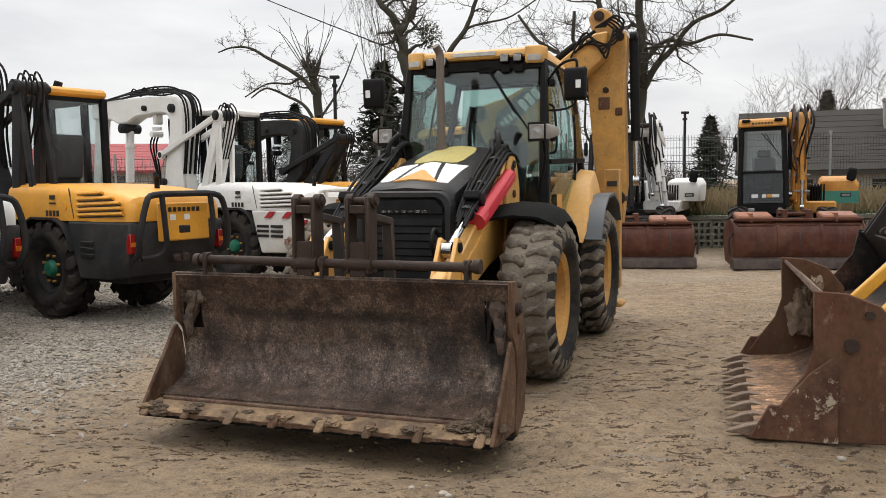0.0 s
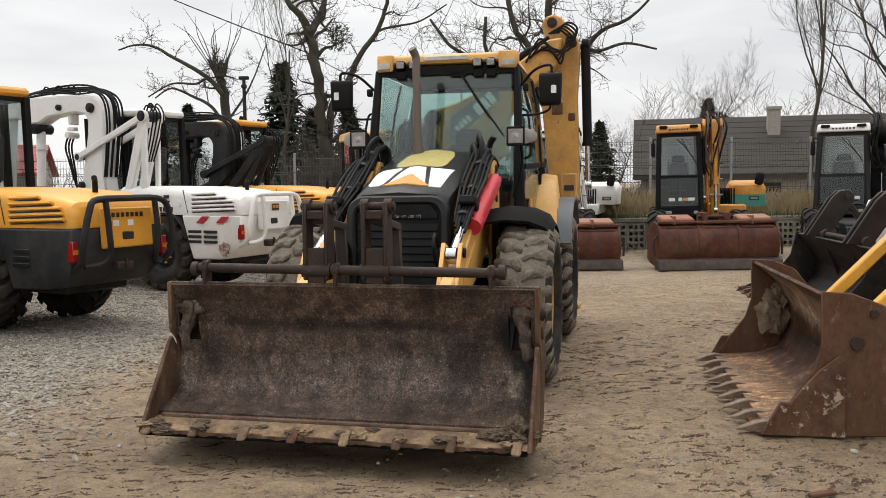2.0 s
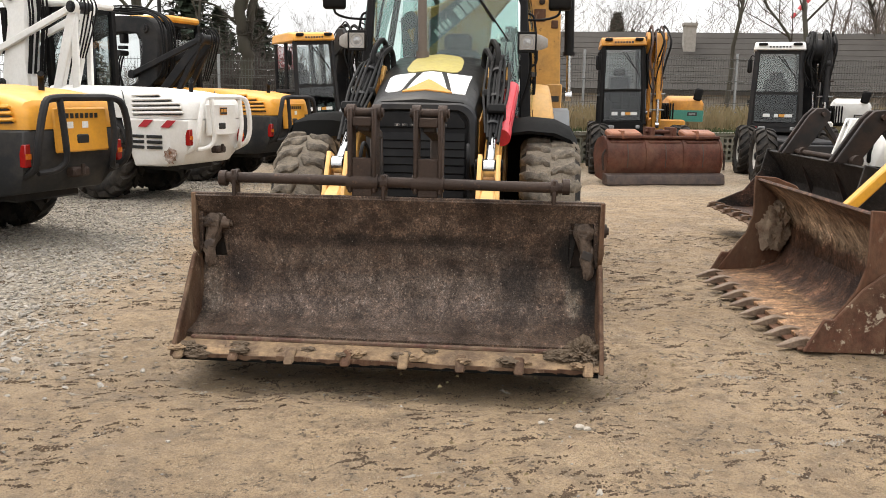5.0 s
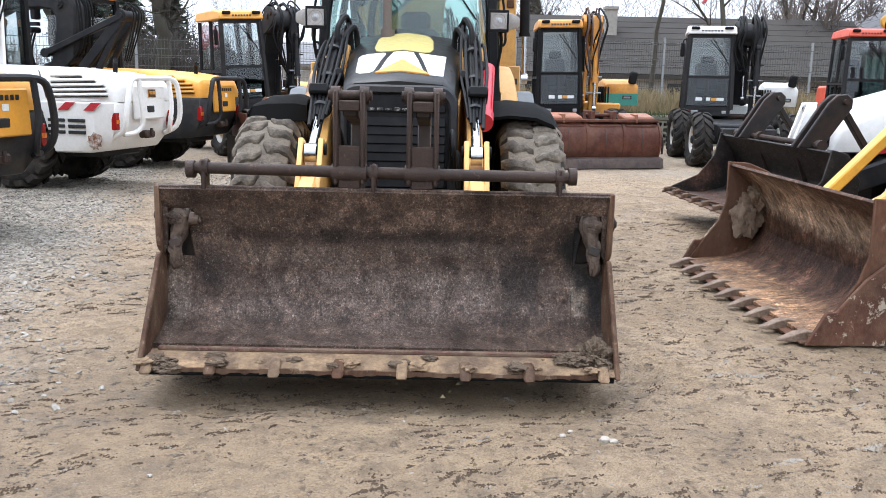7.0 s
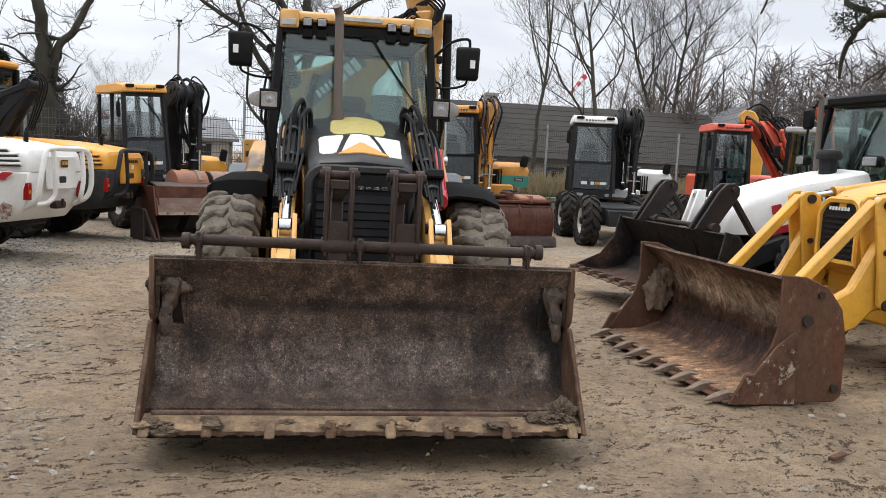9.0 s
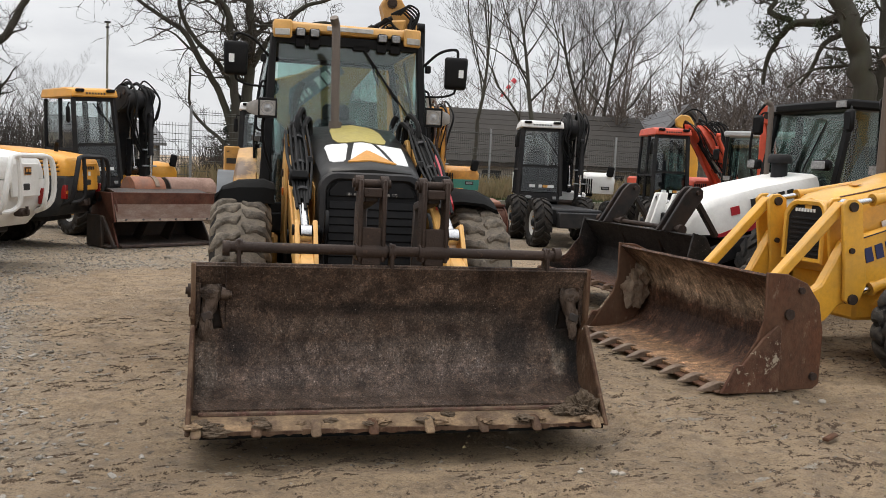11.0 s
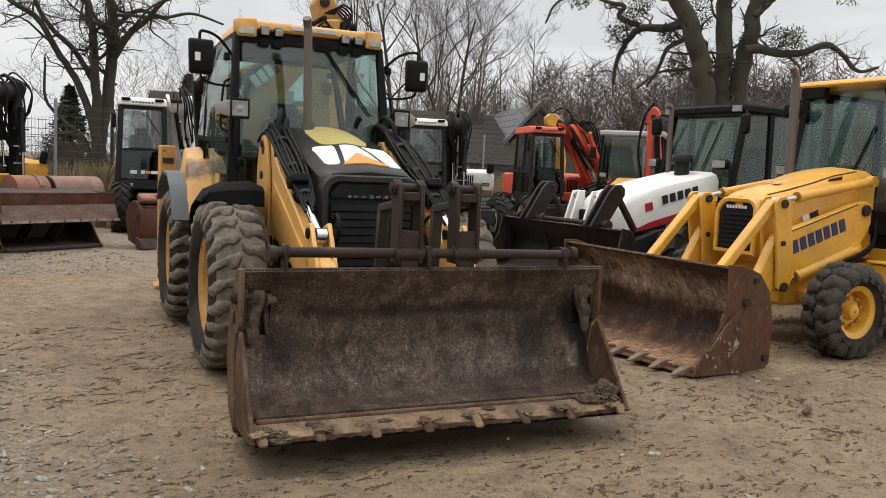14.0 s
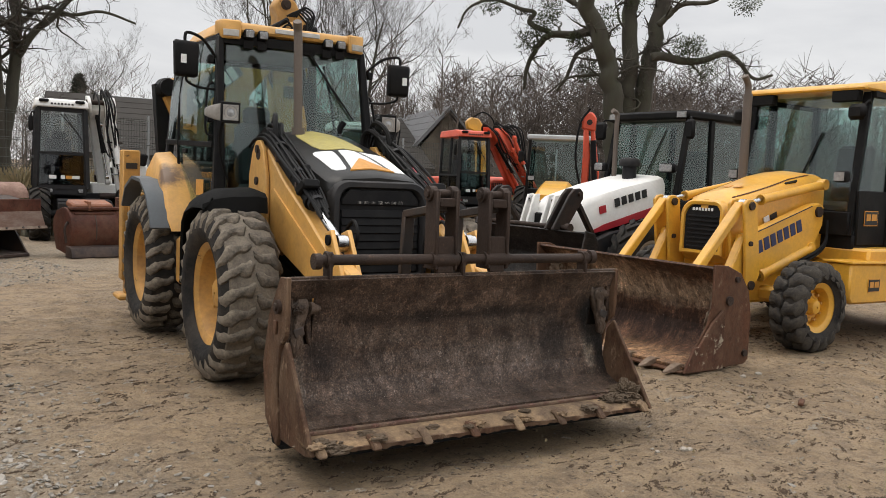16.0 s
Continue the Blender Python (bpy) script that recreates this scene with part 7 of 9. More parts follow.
        part("hydraulic_hose", hose([(0.12 + 0.06 * k, *b), (0.10 + 0.06 * k, b[0] + 0.06, b[1] - 0.2), (0.10 + 0.08 * k, *c), (0.14 + .05 * k, c[0] - 0.05, c[1] - 0.3)], 0.016), BLK, e)
    for k in range(7):
        u, q = 0.04 + .05 * k + 0.02 * math.sin(3.7 * k), 0.028 * ((k * 5) % 4) * 0.8
        part("hydraulic_hose", hose([(u, *o(4.9 + .1 * k, 3.10)), (u, *o(4.1, 3.17 + q)), (u, *o(3.5 - q, 3.13 + 2 * q)), (u, *o(2.98, 3.13 + q)), (u, *o(2.68 - q, 2.99)), (u, *o(2.60 - q * .7, 2.62)), (u, *o(2.64, 2.15)), (u, *o(2.70, 1.75))], 0.016), BLK, e)
    for k in range(3):
        a_, b_ = o(4.2 - .3 * k, 3.12), o(3.9 - .3 * k, 3.13)
        part("loop_hose", hose([(0.10, *a_), (0.08, (a_[0] + b_[0]) / 2, a_[1] + 0.14), (0.14, *b_)], 0.012), BLK, e)
    for k in range(4):
        part("pin_hose", hose([(0.06 + .07 * k, pv + 0.06, pz), (0.05 + .07 * k, pv - 0.06, pz + 0.16 + 0.04 * (k % 2)), (0.05 + .07 * k, pv - 0.20, pz + 0.04), (0.07 + .07 * k, pv - 0.12, pz - 0.25), (0.10 + .05 * k, pv + 0.04, pz - 0.7)], 0.012), BLK, e)
    part("front_frame", span((0.2, 3.4, 1.0), (1.2, 4.2, 1.55), 0.03), bm_, e)
    a = o(5.15, 2.85)
    part("dipper", strut((.19, *a), (.19, 5.35, 1.1), .18, .24, 0.02), bm_, e)
    return e


RUSTP = mat("flaking_rust", (0.24, 0.10, 0.045), 0.9, 0, (0.12, 0.06, 0.035), 0.8, 20, 90, (0.62, 0.60, 0.56), 0.8, 14, 0.5, 60)
TYB = (tyre_mesh(0.55, 0.40, 0.31, 16, 0.04, 0.10, apart=True), (rim_mesh(0.31, 0.40, 0.06), hub_mesh(0.31, 0.40, 0.06)))
TYM = (tyre_mesh(0.49, 0.36, 0.26, 16, apart=True), (rim_mesh(0.26, 0.36, 0.06), hub_mesh(0.26, 0.36, 0.06)))
excavator_rear(-3.53, 9.42, 55, YELM, DGR, "orange-yellow compact wheeled excavator with a dark skirt and tail guard", YELM, hub=GREENH, dv=0.30, dz=0.11)
excavator_rear(-2.16, 12.88, 55, WHT, WHT, "white compact wheeled excavator with red warning stripes on its tail", WHT, chevron=True)
excavator_rear(-0.93, 15.30, 55, YELM, DGR, "orange-yellow compact wheeled excavator with a dark folded boom", YELM, dv=-0.55, dz=-0.27)
excavator_rear(-5.32, 8.05, 55, WHT, WHT, "white compact wheeled excavator with a dark tail guard", WHT)


# ---- excavators facing the yard ----
HOSEB = mat("rust_stained_hose", (0.075, 0.035, 0.022), 0.7, 0, (0.03, 0.02, 0.016), 0.8, 8, 50, bump=0.1)

def excavator_front(x, y, rz, shell, roof_mat, arm_mat, label, cw_mat, tail_mat=None, boom_u=0.80, rim_mat=WHTD, splay=0.0, busy=10, cab_u=0.0, cab_w=1.0, lean=0.0, boom_w=0.20, tail_u=0.0, tail_z=0.0, axle=(0.25, 0.9, 0.0)):
    """Cab with a boom at its side, counterweight behind and a wheeled undercarriage."""
    e = thing("excavator", pose(x, y, 0, 0, 0, rz), label, "excavator", "excavators facing the yard")
    h = 0.43
    cf = part("cab_frame", join(*[strut((s * h, v, 1.0), (s * (h - 0.045), v + (0.08 if v < 0.1 else -0.02), 2.56), 0.085, 0.075) for s in (-1, 1) for v in (0.0, 0.65, 1.3)], span((-h, -0.02, 0.86), (h, 1.3, 1.06), 0.02), span((-h, -0.03, 0.98), (h, 0.03, 1.06)), strut((-h, 0.03, 1.68), (h, 0.03, 1.68), 0.05, 0.05, 0),
                                  span((-h + 0.02, 0.05, 2.50), (h - 0.02, 0.12, 2.58)), *[strut((s * h, 0.05, 1.60), (s * h, 1.3, 1.60), 0.05, 0.05, 0) for s in (-1, 1)], span((-h + .02, 1.26, 1.0), (h - .02, 1.32, 1.7))), shell, e, "dark cab frame")
    pane([(-h + 0.06, 0.035, 1.72), (h - 0.06, 0.035, 1.72), (h - 0.08, 0.08, 2.50), (-h + 0.08, 0.08, 2.50)], 0.006, GLSD, cf, "windscreen")
    pane([(-h + 0.06, 0.0, 1.08), (h - 0.06, 0.0, 1.08), (h - 0.06, 0.03, 1.66), (-h + 0.06, 0.03, 1.66)], 0.006, GLSK, cf, "lower_windscreen")
    part("cab_console", join(*[box((s * 0.28, 0.72, 1.30), (0.18, 0.75, 0.40), (4, 0, 0), 0.04) for s in (-1, 1)], span((-h + 0.05, 0.06, 1.04), (h - 0.05, 1.24, 1.10)), box((0.02, 0.20, 1.20), (0.34, 0.10, 0.20), (-20, 0, 0), 0.02), rod((0.0, 0.24, 1.12), (0.0, 0.36, 1.66), 0.03, 8)), BLK, cf, "dark cab floor and consoles")
    part("steering_wheel", lathe([(1.685, 0.17), (1.70, 0.185), (1.715, 0.17), (1.70, 0.155), (1.685, 0.17)], 18, (0.0, 0.37, 0.0), "z"), BLK, cf)
    for s in (-1, 1):
        pane([(s * h, 0.08, 1.64), (s * h, 0.62, 1.64), (s * (h - 0.03), 0.62, 2.50), (s * (h - 0.03), 0.10, 2.50)], 0.006, GLSD, cf, "side_glass")
        pane([(s * h, 0.70, 1.64), (s * h, 1.26, 1.64), (s * (h - 0.03), 1.26, 2.50), (s * (h - 0.03), 0.70, 2.50)], 0.006, GLSD, cf, "side_glass")
        pane([(s * h, 0.06, 1.08), (s * h, 1.26, 1.08), (s * h, 1.26, 1.58), (s * h, 0.06, 1.58)], 0.006, GLSK, cf, "lower_side_glass")
    pane([(-h + 0.06, 1.29, 1.72), (h - 0.06, 1.29, 1.72), (h - 0.06, 1.29, 2.50), (-h + 0.06, 1.29, 2.50)], 0.006, GLSD, cf, "rear_window")
    seat = part("driver_seat", join(box((0, 0.80, 1.36), (0.46, 0.44, 0.12), (0, 0, 0), 0.04), box((0, 1.02, 1.70), (0.46, 0.12, 0.62), (-6, 0, 0), 0.05), box((0, 1.06, 2.08), (.26, .09, .16), (-6, 0, 0), .03), span((-.2, .65, 1.05), (.2, .95, 1.3), .02)), SEATM, e, "driver's seat")
    lever = part("control_lever", join(rod((-0.3, 0.55, 1.1), (-0.28, 0.45, 1.62), 0.02, 8), rod((0.3, 0.55, 1.1), (0.28, 0.45, 1.62), 0.02, 8), box((0.25, .3, 1.4), (.2, .1, .35), (0, 0, 0), .02)), BLK, e)
    rf = part("cab_roof", loft([[(-h - 0.02, -0.03, 2.58), (h + 0.02, -0.03, 2.58), (h, 0.0, 2.72), (-h, 0.0, 2.72)], [(-h - 0.04, 0.3, 2.57), (h + 0.04, 0.3, 2.57), (h + 0.01, 0.3, 2.76), (-h - 0.01, 0.3, 2.76)], [(-h - 0.03, 1.36, 2.57), (h + 0.03, 1.36, 2.57), (h, 1.34, 2.74), (-h, 1.34, 2.74)]], 0.02), roof_mat, e, "cab roof")
    part("roof_lettering", bars((0, -0.034, 2.645), 0.40, 0.035, 7, None, -4), DECK, rf, "", False)
    part("windscreen_wiper", join(strut((-0.02, 0.06, 2.46), (0.30, 0.03, 2.05), 0.02, 0.015, 0), strut((0.05, 0.05, 2.46), (0.34, .02, 1.95), .014, .012, 0)), BLK, cf)
    for q, w_, h_ in ((-0.15, .12, .07), (0.02, .07, .07), (0.22, .16, .06)):
        part("front_sticker", plate((q, -0.012, 1.22), w_, h_), DECW, cf, "", False)
    part("front_sticker", plate((0.12, -0.014, 1.22), 0.10, 0.06), DECO, cf, "", False)
    for q, w_ in ((-0.22, .13), (.32, .08)):
        part("front_lamp", box((q, -0.035, 0.95), (w_, 0.03, 0.07), (0, 0, 0), 0.008), LENS, cf)
    part("front_lamp_red", box((-0.34, -0.035, 0.95), (0.07, 0.03, 0.07), (0, 0, 0), 0.008), REDL, cf)
    mir = part("mirror", join(box((-h - 0.08, 0.05, 2.25), (0.08, 0.06, 0.30), (0, 0, 0), 0.025), hose([(-h, 0.08, 2.45), (-h - 0.06, 0.05, 2.46), (-h - 0.08, 0.05, 2.38)], 0.012)), BLK, e)
    for s in (-1, 1):
        part("roof_lamp", box((s * 0.30, -0.03, 2.70), (0.16, 0.07, 0.06), (0, 0, 0), 0.015), BLK, rf)
    for o in (cf, seat, lever, rf, mir):
        o.location.x, o.scale.x, o.rotation_euler.y = cab_u, cab_w, radians(lean)
    # body, tail
    part("upper_body", join(span((-h, 1.32, 0.95), (h, 2.3, 1.55), 0.05), span((h + 0.02, 0.6, 0.86), (1.25, 2.2, 1.10), 0.03)), cw_mat, e, "upper body")
    cwp = []
    for v, o, z in ((0.95, 0.0, 1.50), (1.05, -0.03, 1.56), (1.7, -0.05, 1.60), (2.25, 0.05, 1.52)):
        cwp.append([(0.92 - o * 0.3, v, 1.08), (1.60 + o * -1, v, 1.08), (1.62 - o, v, z - 0.12), (1.54 - o, v, z), (0.98, v, z), (0.92, v, z - 0.05)])
    tail = part("counterweight", loft(cwp, 0.01), cw_mat, e, "rounded rear cover")
    tail.location.x, tail.location.z = tail_u, tail_z
    part("cooler_rib", join(*[span((boom_u + 0.18 + 0.055 * k, 0.92, 1.02), (boom_u + 0.21 + 0.055 * k, 1.3, 1.44), 0.01) for k in range(6)], span((boom_u + 0.16, 1.0, 1.0), (boom_u + 0.52, 1.5, 1.40), 0.02)), BLK, e, "black ribbed cooler")
    if tail_mat:
        part("lower_cover", loft([[(p[0] * 1.003 + 0.004, p[1] - 0.006, p[2]) for p in ((0.92, v, 1.06), (1.61 - o, v, 1.06), (1.62 - o, v, 1.30), (0.92, v, 1.30))] for v, o in ((0.94, 0.0), (1.05, -0.03), (1.7, -0.05), (2.2, 0.05))]), tail_mat, tail, "teal lower cover")
    part("tail_lamp_plate", box((1.40, 0.94, 1.22), (0.20, 0.02, 0.08), (0, 0, 0), 0.005), DECK, tail)
    part("tail_lamp", box((1.40, 0.928, 1.22), (0.14, 0.012, 0.04)), LENS, tail)
    part("tail_mirror", join(box((1.50, 0.9, 1.63), (0.17, 0.06, 0.26), (0, 12, 0), 0.03), rod((1.45, 1.0, 1.45), (1.50, .92, 1.6), .014, 6)), BLK, tail)
    # boom, dipper, hoses
    u = boom_u
    slant = Matrix.Identity(4)
    slant[0][2], slant[0][3] = -splay, splay * 2.75

    def limb_part(name, bm, material, parent, label="", smooth=True):
        bmesh.ops.transform(bm, matrix=slant, verts=bm.verts[:])
        return part(name, bm, material, parent, label, smooth)

    bo = limb_part("boom", prism([(0.75, 1.05), (1.05, 1.25), (0.95, 2.10), (0.78, 2.62), (0.55, 2.78), (0.35, 2.74), (0.30, 2.58), (0.50, 2.40), (0.66, 1.9)], u - 0.04 - boom_w, u - 0.04, bev=0.02), arm_mat, e, "boom standing upright beside the cab")
    for w0, w1 in ((u - boom_w - 0.06, u - boom_w), (u + 0.12, u + 0.17)):
        limb_part("boom_head", prism([(0.80, 2.28), (0.72, 2.68), (0.52, 2.88), (0.24, 2.86), (0.10, 2.72), (0.20, 2.52), (0.52, 2.36)], w0, w1, bev=0.012), arm_mat, bo)
    if boom_w > 0.3:
        limb_part("boom_knuckle", prism([(0.80, 2.32), (0.74, 2.70), (0.54, 2.84), (0.20, 2.80), (0.06, 2.66), (0.10, 2.46), (0.34, 2.36)], u - boom_w - 0.05, u - 0.05, bev=0.05), arm_mat, bo, "heavy cast knuckle")
    dp = limb_part("dipper", prism([(0.52, 2.78), (0.28, 2.86), (0.20, 2.74), (0.14, 2.2), (0.10, 1.3), (0.22, 0.80), (0.34, 0.82), (0.36, 1.5), (0.42, 2.4)], u - 0.04, u + 0.13, bev=0.012), arm_mat, e, "dipper hanging down in front of the boom")
    for i in range(6):
        limb_part("dipper_lettering", box((u + 0.045, 0.108 + 0.005 * i, 1.5 + 0.085 * i), (0.07, 0.006, 0.055), (-3, 0, 0)), DECW if arm_mat is DGR else DECK, dp, "", False)
    for v, z, r in ((0.45, 2.68, 0.06), (0.27, 2.74, 0.05), (0.25, 0.86, 0.06), (0.9, 1.2, 0.07)):
        limb_part("boom_pin", rod((u - boom_w - 0.08, v, z), (u + 0.20, v, z), r, 12), STEEL, bo)
    for (p0, p1, r, body_, nm) in (((u - .14, 0.62, 1.15), (u - .14, 0.50, 2.30), 0.055, arm_mat, "boom_cylinder"), ((u + .05, 0.08, 2.30), (u + .05, 0.04, 1.00), 0.055, arm_mat, "bucket_cylinder"), ((u - .19, 0.40, 2.45), (u - .17, 0.30, 1.25), 0.04, BLK, "swing_cylinder")):
        sl = lambda q: tuple(slant @ Vector(q))
        ram(sl(p0), sl(p1), r, 0.6, e, body_, nm)
    rnd = random.Random(int(x * 10))
    for k in range(busy):
        o = rnd.uniform(-boom_w - 0.02, 0.20)
        limb_part("hydraulic_hose", hose([(u + o, 0.88, 2.2 + rnd.uniform(-.3, .3)), (u + o * 1.2, 0.72, 2.72), (u + o, 0.42, 2.88 + rnd.uniform(0, 0.14)), (u + o * 1.2 + rnd.uniform(0, .10), 0.10 + rnd.uniform(-.10, .05), 2.68), (u + o * 1.3, 0.05 + rnd.uniform(-.08, .04), 2.3), (u + o * .9 + rnd.uniform(-.08, .08), 0.06 + rnd.uniform(-.05, .02), 1.95 + rnd.uniform(-.2, .2)), (u + o * .5, 0.12, 1.75 + rnd.uniform(-.35, .25))], rnd.uniform(0.014, 0.022)), HOSEB if arm_mat is ORG and k % 2 else BLK, e)
    for k in range(3):
        limb_part("pipe_clamp", box((u + .04, 0.09, 1.95 - 0.32 * k), (.30, .05, .03), (0, 0, 0), .006), GRYM if k else STEEL, dp)
    # undercarriage, turned under the cab
    cu, cv, yaw = axle
    tyw, mm = TYM
    turn_ = pose(cu, cv, 0, 0, 0, yaw)
    ch = part("chassis", join(span((-0.5, -1.3, 0.45), (0.5, 1.3, 0.80), 0.03), rod((-0.75, -1.0, 0.49), (0.75, -1.0, 0.49), 0.08, 10), rod((-0.75, 1.0, 0.49), (0.75, 1.0, 0.49), 0.08, 10), span((-.5, -1.52, .42), (.5, -1.3, .74), .02)), DGR, e)
    ch.matrix_basis = turn_
    part("turntable", rod((0.25, 0.9, 0.78), (0.25, 0.9, 0.9), 0.5, 20), DGR, e)
    for s in (-1, 1):
        for v in (-1.0, 1.0):
            w_ = wheel(e, (s * 0.80, v, 0.49), s, 0.47, 0.36, 0.26, rim_mat, DGR, tyw, RUB, 0.06, 30, mm)
            w_.matrix_basis = turn_ @ w_.matrix_basis
    return e


ORUST = mat("orange_brown_worn_paint", (0.30, 0.105, 0.045), 0.55, 0, (0.19, 0.07, 0.035), 0.7, 3, 30, (0.12, 0.08, 0.06), 0.5, 4, 0.15, 70)


EDGEB = mat("dark_rust_edge_steel", (0.036, 0.019, 0.015), 0.65, 0.0, (0.020, 0.014, 0.012), 0.8, 4, 40, (0.14, 0.09, 0.06), 0.4, 6, 0.3, 60)


def grading_bucket(x, y, rz, w, label, h=0.66, parts_=3):
    """A wide grading bucket lying on its edge, with a ribbed drum back."""
    g = thing("grading_bucket", pose(x, y, 0, 0, 0, rz), label, "bucket", "loose excavator buckets")
    k = h / 0.84
    prof = [(-0.02, 0.16 * k), (-0.085, 0.30 * k), (-0.105, 0.45 * k), (-0.09, 0.60 * k), (-0.03, 0.73 * k), (0.08, 0.82 * k), (0.26, 0.85 * k), (0.46, 0.80 * k), (0.60, 0.66 * k), (0.64, 0.50 * k)]
    drum = part("drum", band(prof, 0.03, -w / 2, w / 2), REDB, g)
    for s in (-1, 1):
        part("end_plate", prism(prof + [(0.50, 0.1), (0.05, 0.04)], s * w / 2, s * (w / 2 + 0.025), bev=0.004), REDB, g)
    for i in range(parts_ + 1):
        u = -w / 2 + w * i / parts_
        part("rib", band([(p[0] - 0.015, p[1] + 0.01) for p in prof[:7]], 0.02, u - 0.018, u + 0.018), REDB, g)
    part("edge_bar", prism([(-0.20, 0.0), (0.05, 0.0), (0.05, 0.20 * k), (-0.06, 0.20 * k), (-0.17, 0.17 * k)], -w / 2 - 0.05, w / 2 + 0.05, bev=0.01), EDGEB, g, "dark worn edge")
    for i in range(parts_):
        um = -w / 2 + w * (i + 0.5) / parts_
        part("seam", band([(p[0] - 0.006, p[1]) for p in prof[1:5]], 0.006, um - 0.008, um + 0.008), DBUCK, drum)
        part("panel_lip", span((um - w / parts_ * 0.42, -0.03, 0.735 * k), (um + w / parts_ * 0.42, 0.03, 0.775 * k), 0.008), REDB, drum)
    for s in (-1, 1):
        part("side_hook", hose([(s * (w / 2 + 0.03), 0.0, 0.62 * k), (s * (w / 2 + 0.09), -0.02, 0.5 * k), (s * (w / 2 + 0.08), -0.05, 0.25 * k)], 0.02, 6), STEEL, g)
    part("hanger", join(span((-0.25, 0.05, h - 0.03), (-0.17, 0.42, h + 0.18), 0.01), span((0.17, 0.05, h - 0.03), (0.25, 0.42, h + 0.18), 0.01), rod((-0.3, 0.2, h + 0.1), (0.3, 0.2, h + 0.1), 0.035, 10), span((-w / 2, 0.0, h - 0.02), (w / 2, .1, h + .03), .01)), REDB, g)
    for s in (-1, 1):
        part("top_plate", join(box((s * w * 0.33, 0.20, h + 0.05), (w * 0.28, 0.34, 0.12), (12, 0, 0), 0.03), span((s * w * 0.33 - 0.1, 0.0, h - 0.03), (s * w * 0.33 - 0.06, 0.3, h + 0.12))), ORUST, g, "orange-brown top plate")
    return g


def lipped_bucket(x, y, rz, label):
    """A wide bucket turned lip to the front over its dark mouth, two short drums lying on top."""
    g = thing("grading_bucket", pose(x, y, 0, 0, 0, rz), label, "bucket", "loose excavator buckets")
    sh = part("shell", band([(-0.28, 0.90), (0.05, 0.96), (0.42, 0.86), (0.56, 0.50), (0.42, 0.10), (0.0, 0.03), (-0.42, 0.03)], 0.03, -1.0, 0.70), DBUCK, g, "dark inside of the bucket")
    part("end_plate", prism([(-0.28, 0.90), (-0.40, 0.45), (-0.20, 0.40), (-0.42, 0.0), (0.40, 0.0), (0.56, 0.50), (0.42, 0.88)], -1.03, -1.0, bev=0.004), REDB, sh)
    part("end_plate", prism([(-0.10, 0.45), (-0.46, 0.0), (0.40, 0.0), (0.56, 0.50), (0.30, 0.60)], 0.68, 0.71, bev=0.004), DBUCK, sh)
    part("side_flap", prism([(-0.30, 0.90), (-0.44, 0.42), (-0.20, 0.56), (0.10, 0.90)], -1.10, -1.07, bev=0.004), REDB, g)
    part("upper_board", span((-1.06, -0.31, 0.70), (1.05, -0.28, 0.905), 0.008), REDB, g, "red-brown upper board")
    part("lower_board", prism([(-0.315, 0.71), (-0.295, 0.69), (-0.395, 0.455), (-0.415, 0.455)], -1.05, 1.05, bev=0.003), WORNB, g, "worn grey-brown lower board")
    lip = part("board_lip", prism([(-0.40, 0.465), (-0.44, 0.425), (-0.455, 0.435), (-0.42, 0.475)], -1.06, 1.06), TOOTH, g, "pale worn lip")
    for k in range(7):
        part("bolt", rod((-0.9 + 0.3 * k, -0.43, 0.455), (-0.9 + 0.3 * k, -0.45, 0.465), 0.018, 8), DBUCK, lip)
    part("inner_rib", join(prism([(-0.30, 0.50), (-0.05, 0.50), (0.38, 0.05), (0.05, 0.05)], -0.40, -0.37), prism([(-0.30, 0.50), (-0.05, 0.50), (0.38, 0.05), (0.05, 0.05)], 0.12, 0.15)), DBUCK, sh)
    part("edge_bar", span((-0.98, -0.47, 0.0), (0.70, -0.40, 0.05), 0.01), EDGEB, sh)
    arc = [(0.26 + 0.27 * math.cos(math.radians(q)), 0.90 + 0.26 * math.sin(math.radians(q))) for q in range(0, 181, 20)]
    d1 = part("top_drum", prism(arc, -0.52, 0.06, bev=0.006), ORUST, g, "orange-brown drum")
    part("drum_strip", band([(p[0] - 0.004, p[1] + 0.004) for p in arc[1:-1]], 0.012, -0.14, -0.06), TOOTH, d1)
    d2 = part("top_drum", prism([(p[0] + 0.04, p[1]) for p in arc], 0.18, 1.10, bev=0.006), PINKR, g, "faded pinkish drum")
    part("drum_end", prism([(p[0] + 0.04, p[1] - 0.01) for p in arc], 0.165, 0.179), DBUCK, d2)
    part("skid_foot", join(span((-1.22, -0.20, 0.0), (-1.16, 0.30, 0.52), 0.01), span((-1.20, -0.40, 0.0), (-1.02, 0.3, 0.04), 0.01), strut((-1.19, -0.22, 0.5), (-1.10, -0.42, 0.02), 0.05, 0.05)), DBUCK, g, "dark stand beside the bucket")
    return g


WORNB = mat("worn_grey_brown_board_steel", (0.20, 0.145, 0.115), 0.6, 0, (0.13, 0.075, 0.052), 0.8, 3, 30, (0.11, 0.05, 0.032), 0.6, 4, 0.2, 60, stretch=(1, 1, 2.5), spec=0.25)
PINKR = mat("faded_pinkish_rusty_steel", (0.31, 0.20, 0.155), 0.6, 0, (0.20, 0.11, 0.08), 0.7, 4, 30, (0.13, 0.065, 0.045), 0.5, 5, 0.2, 60, spec=0.25)
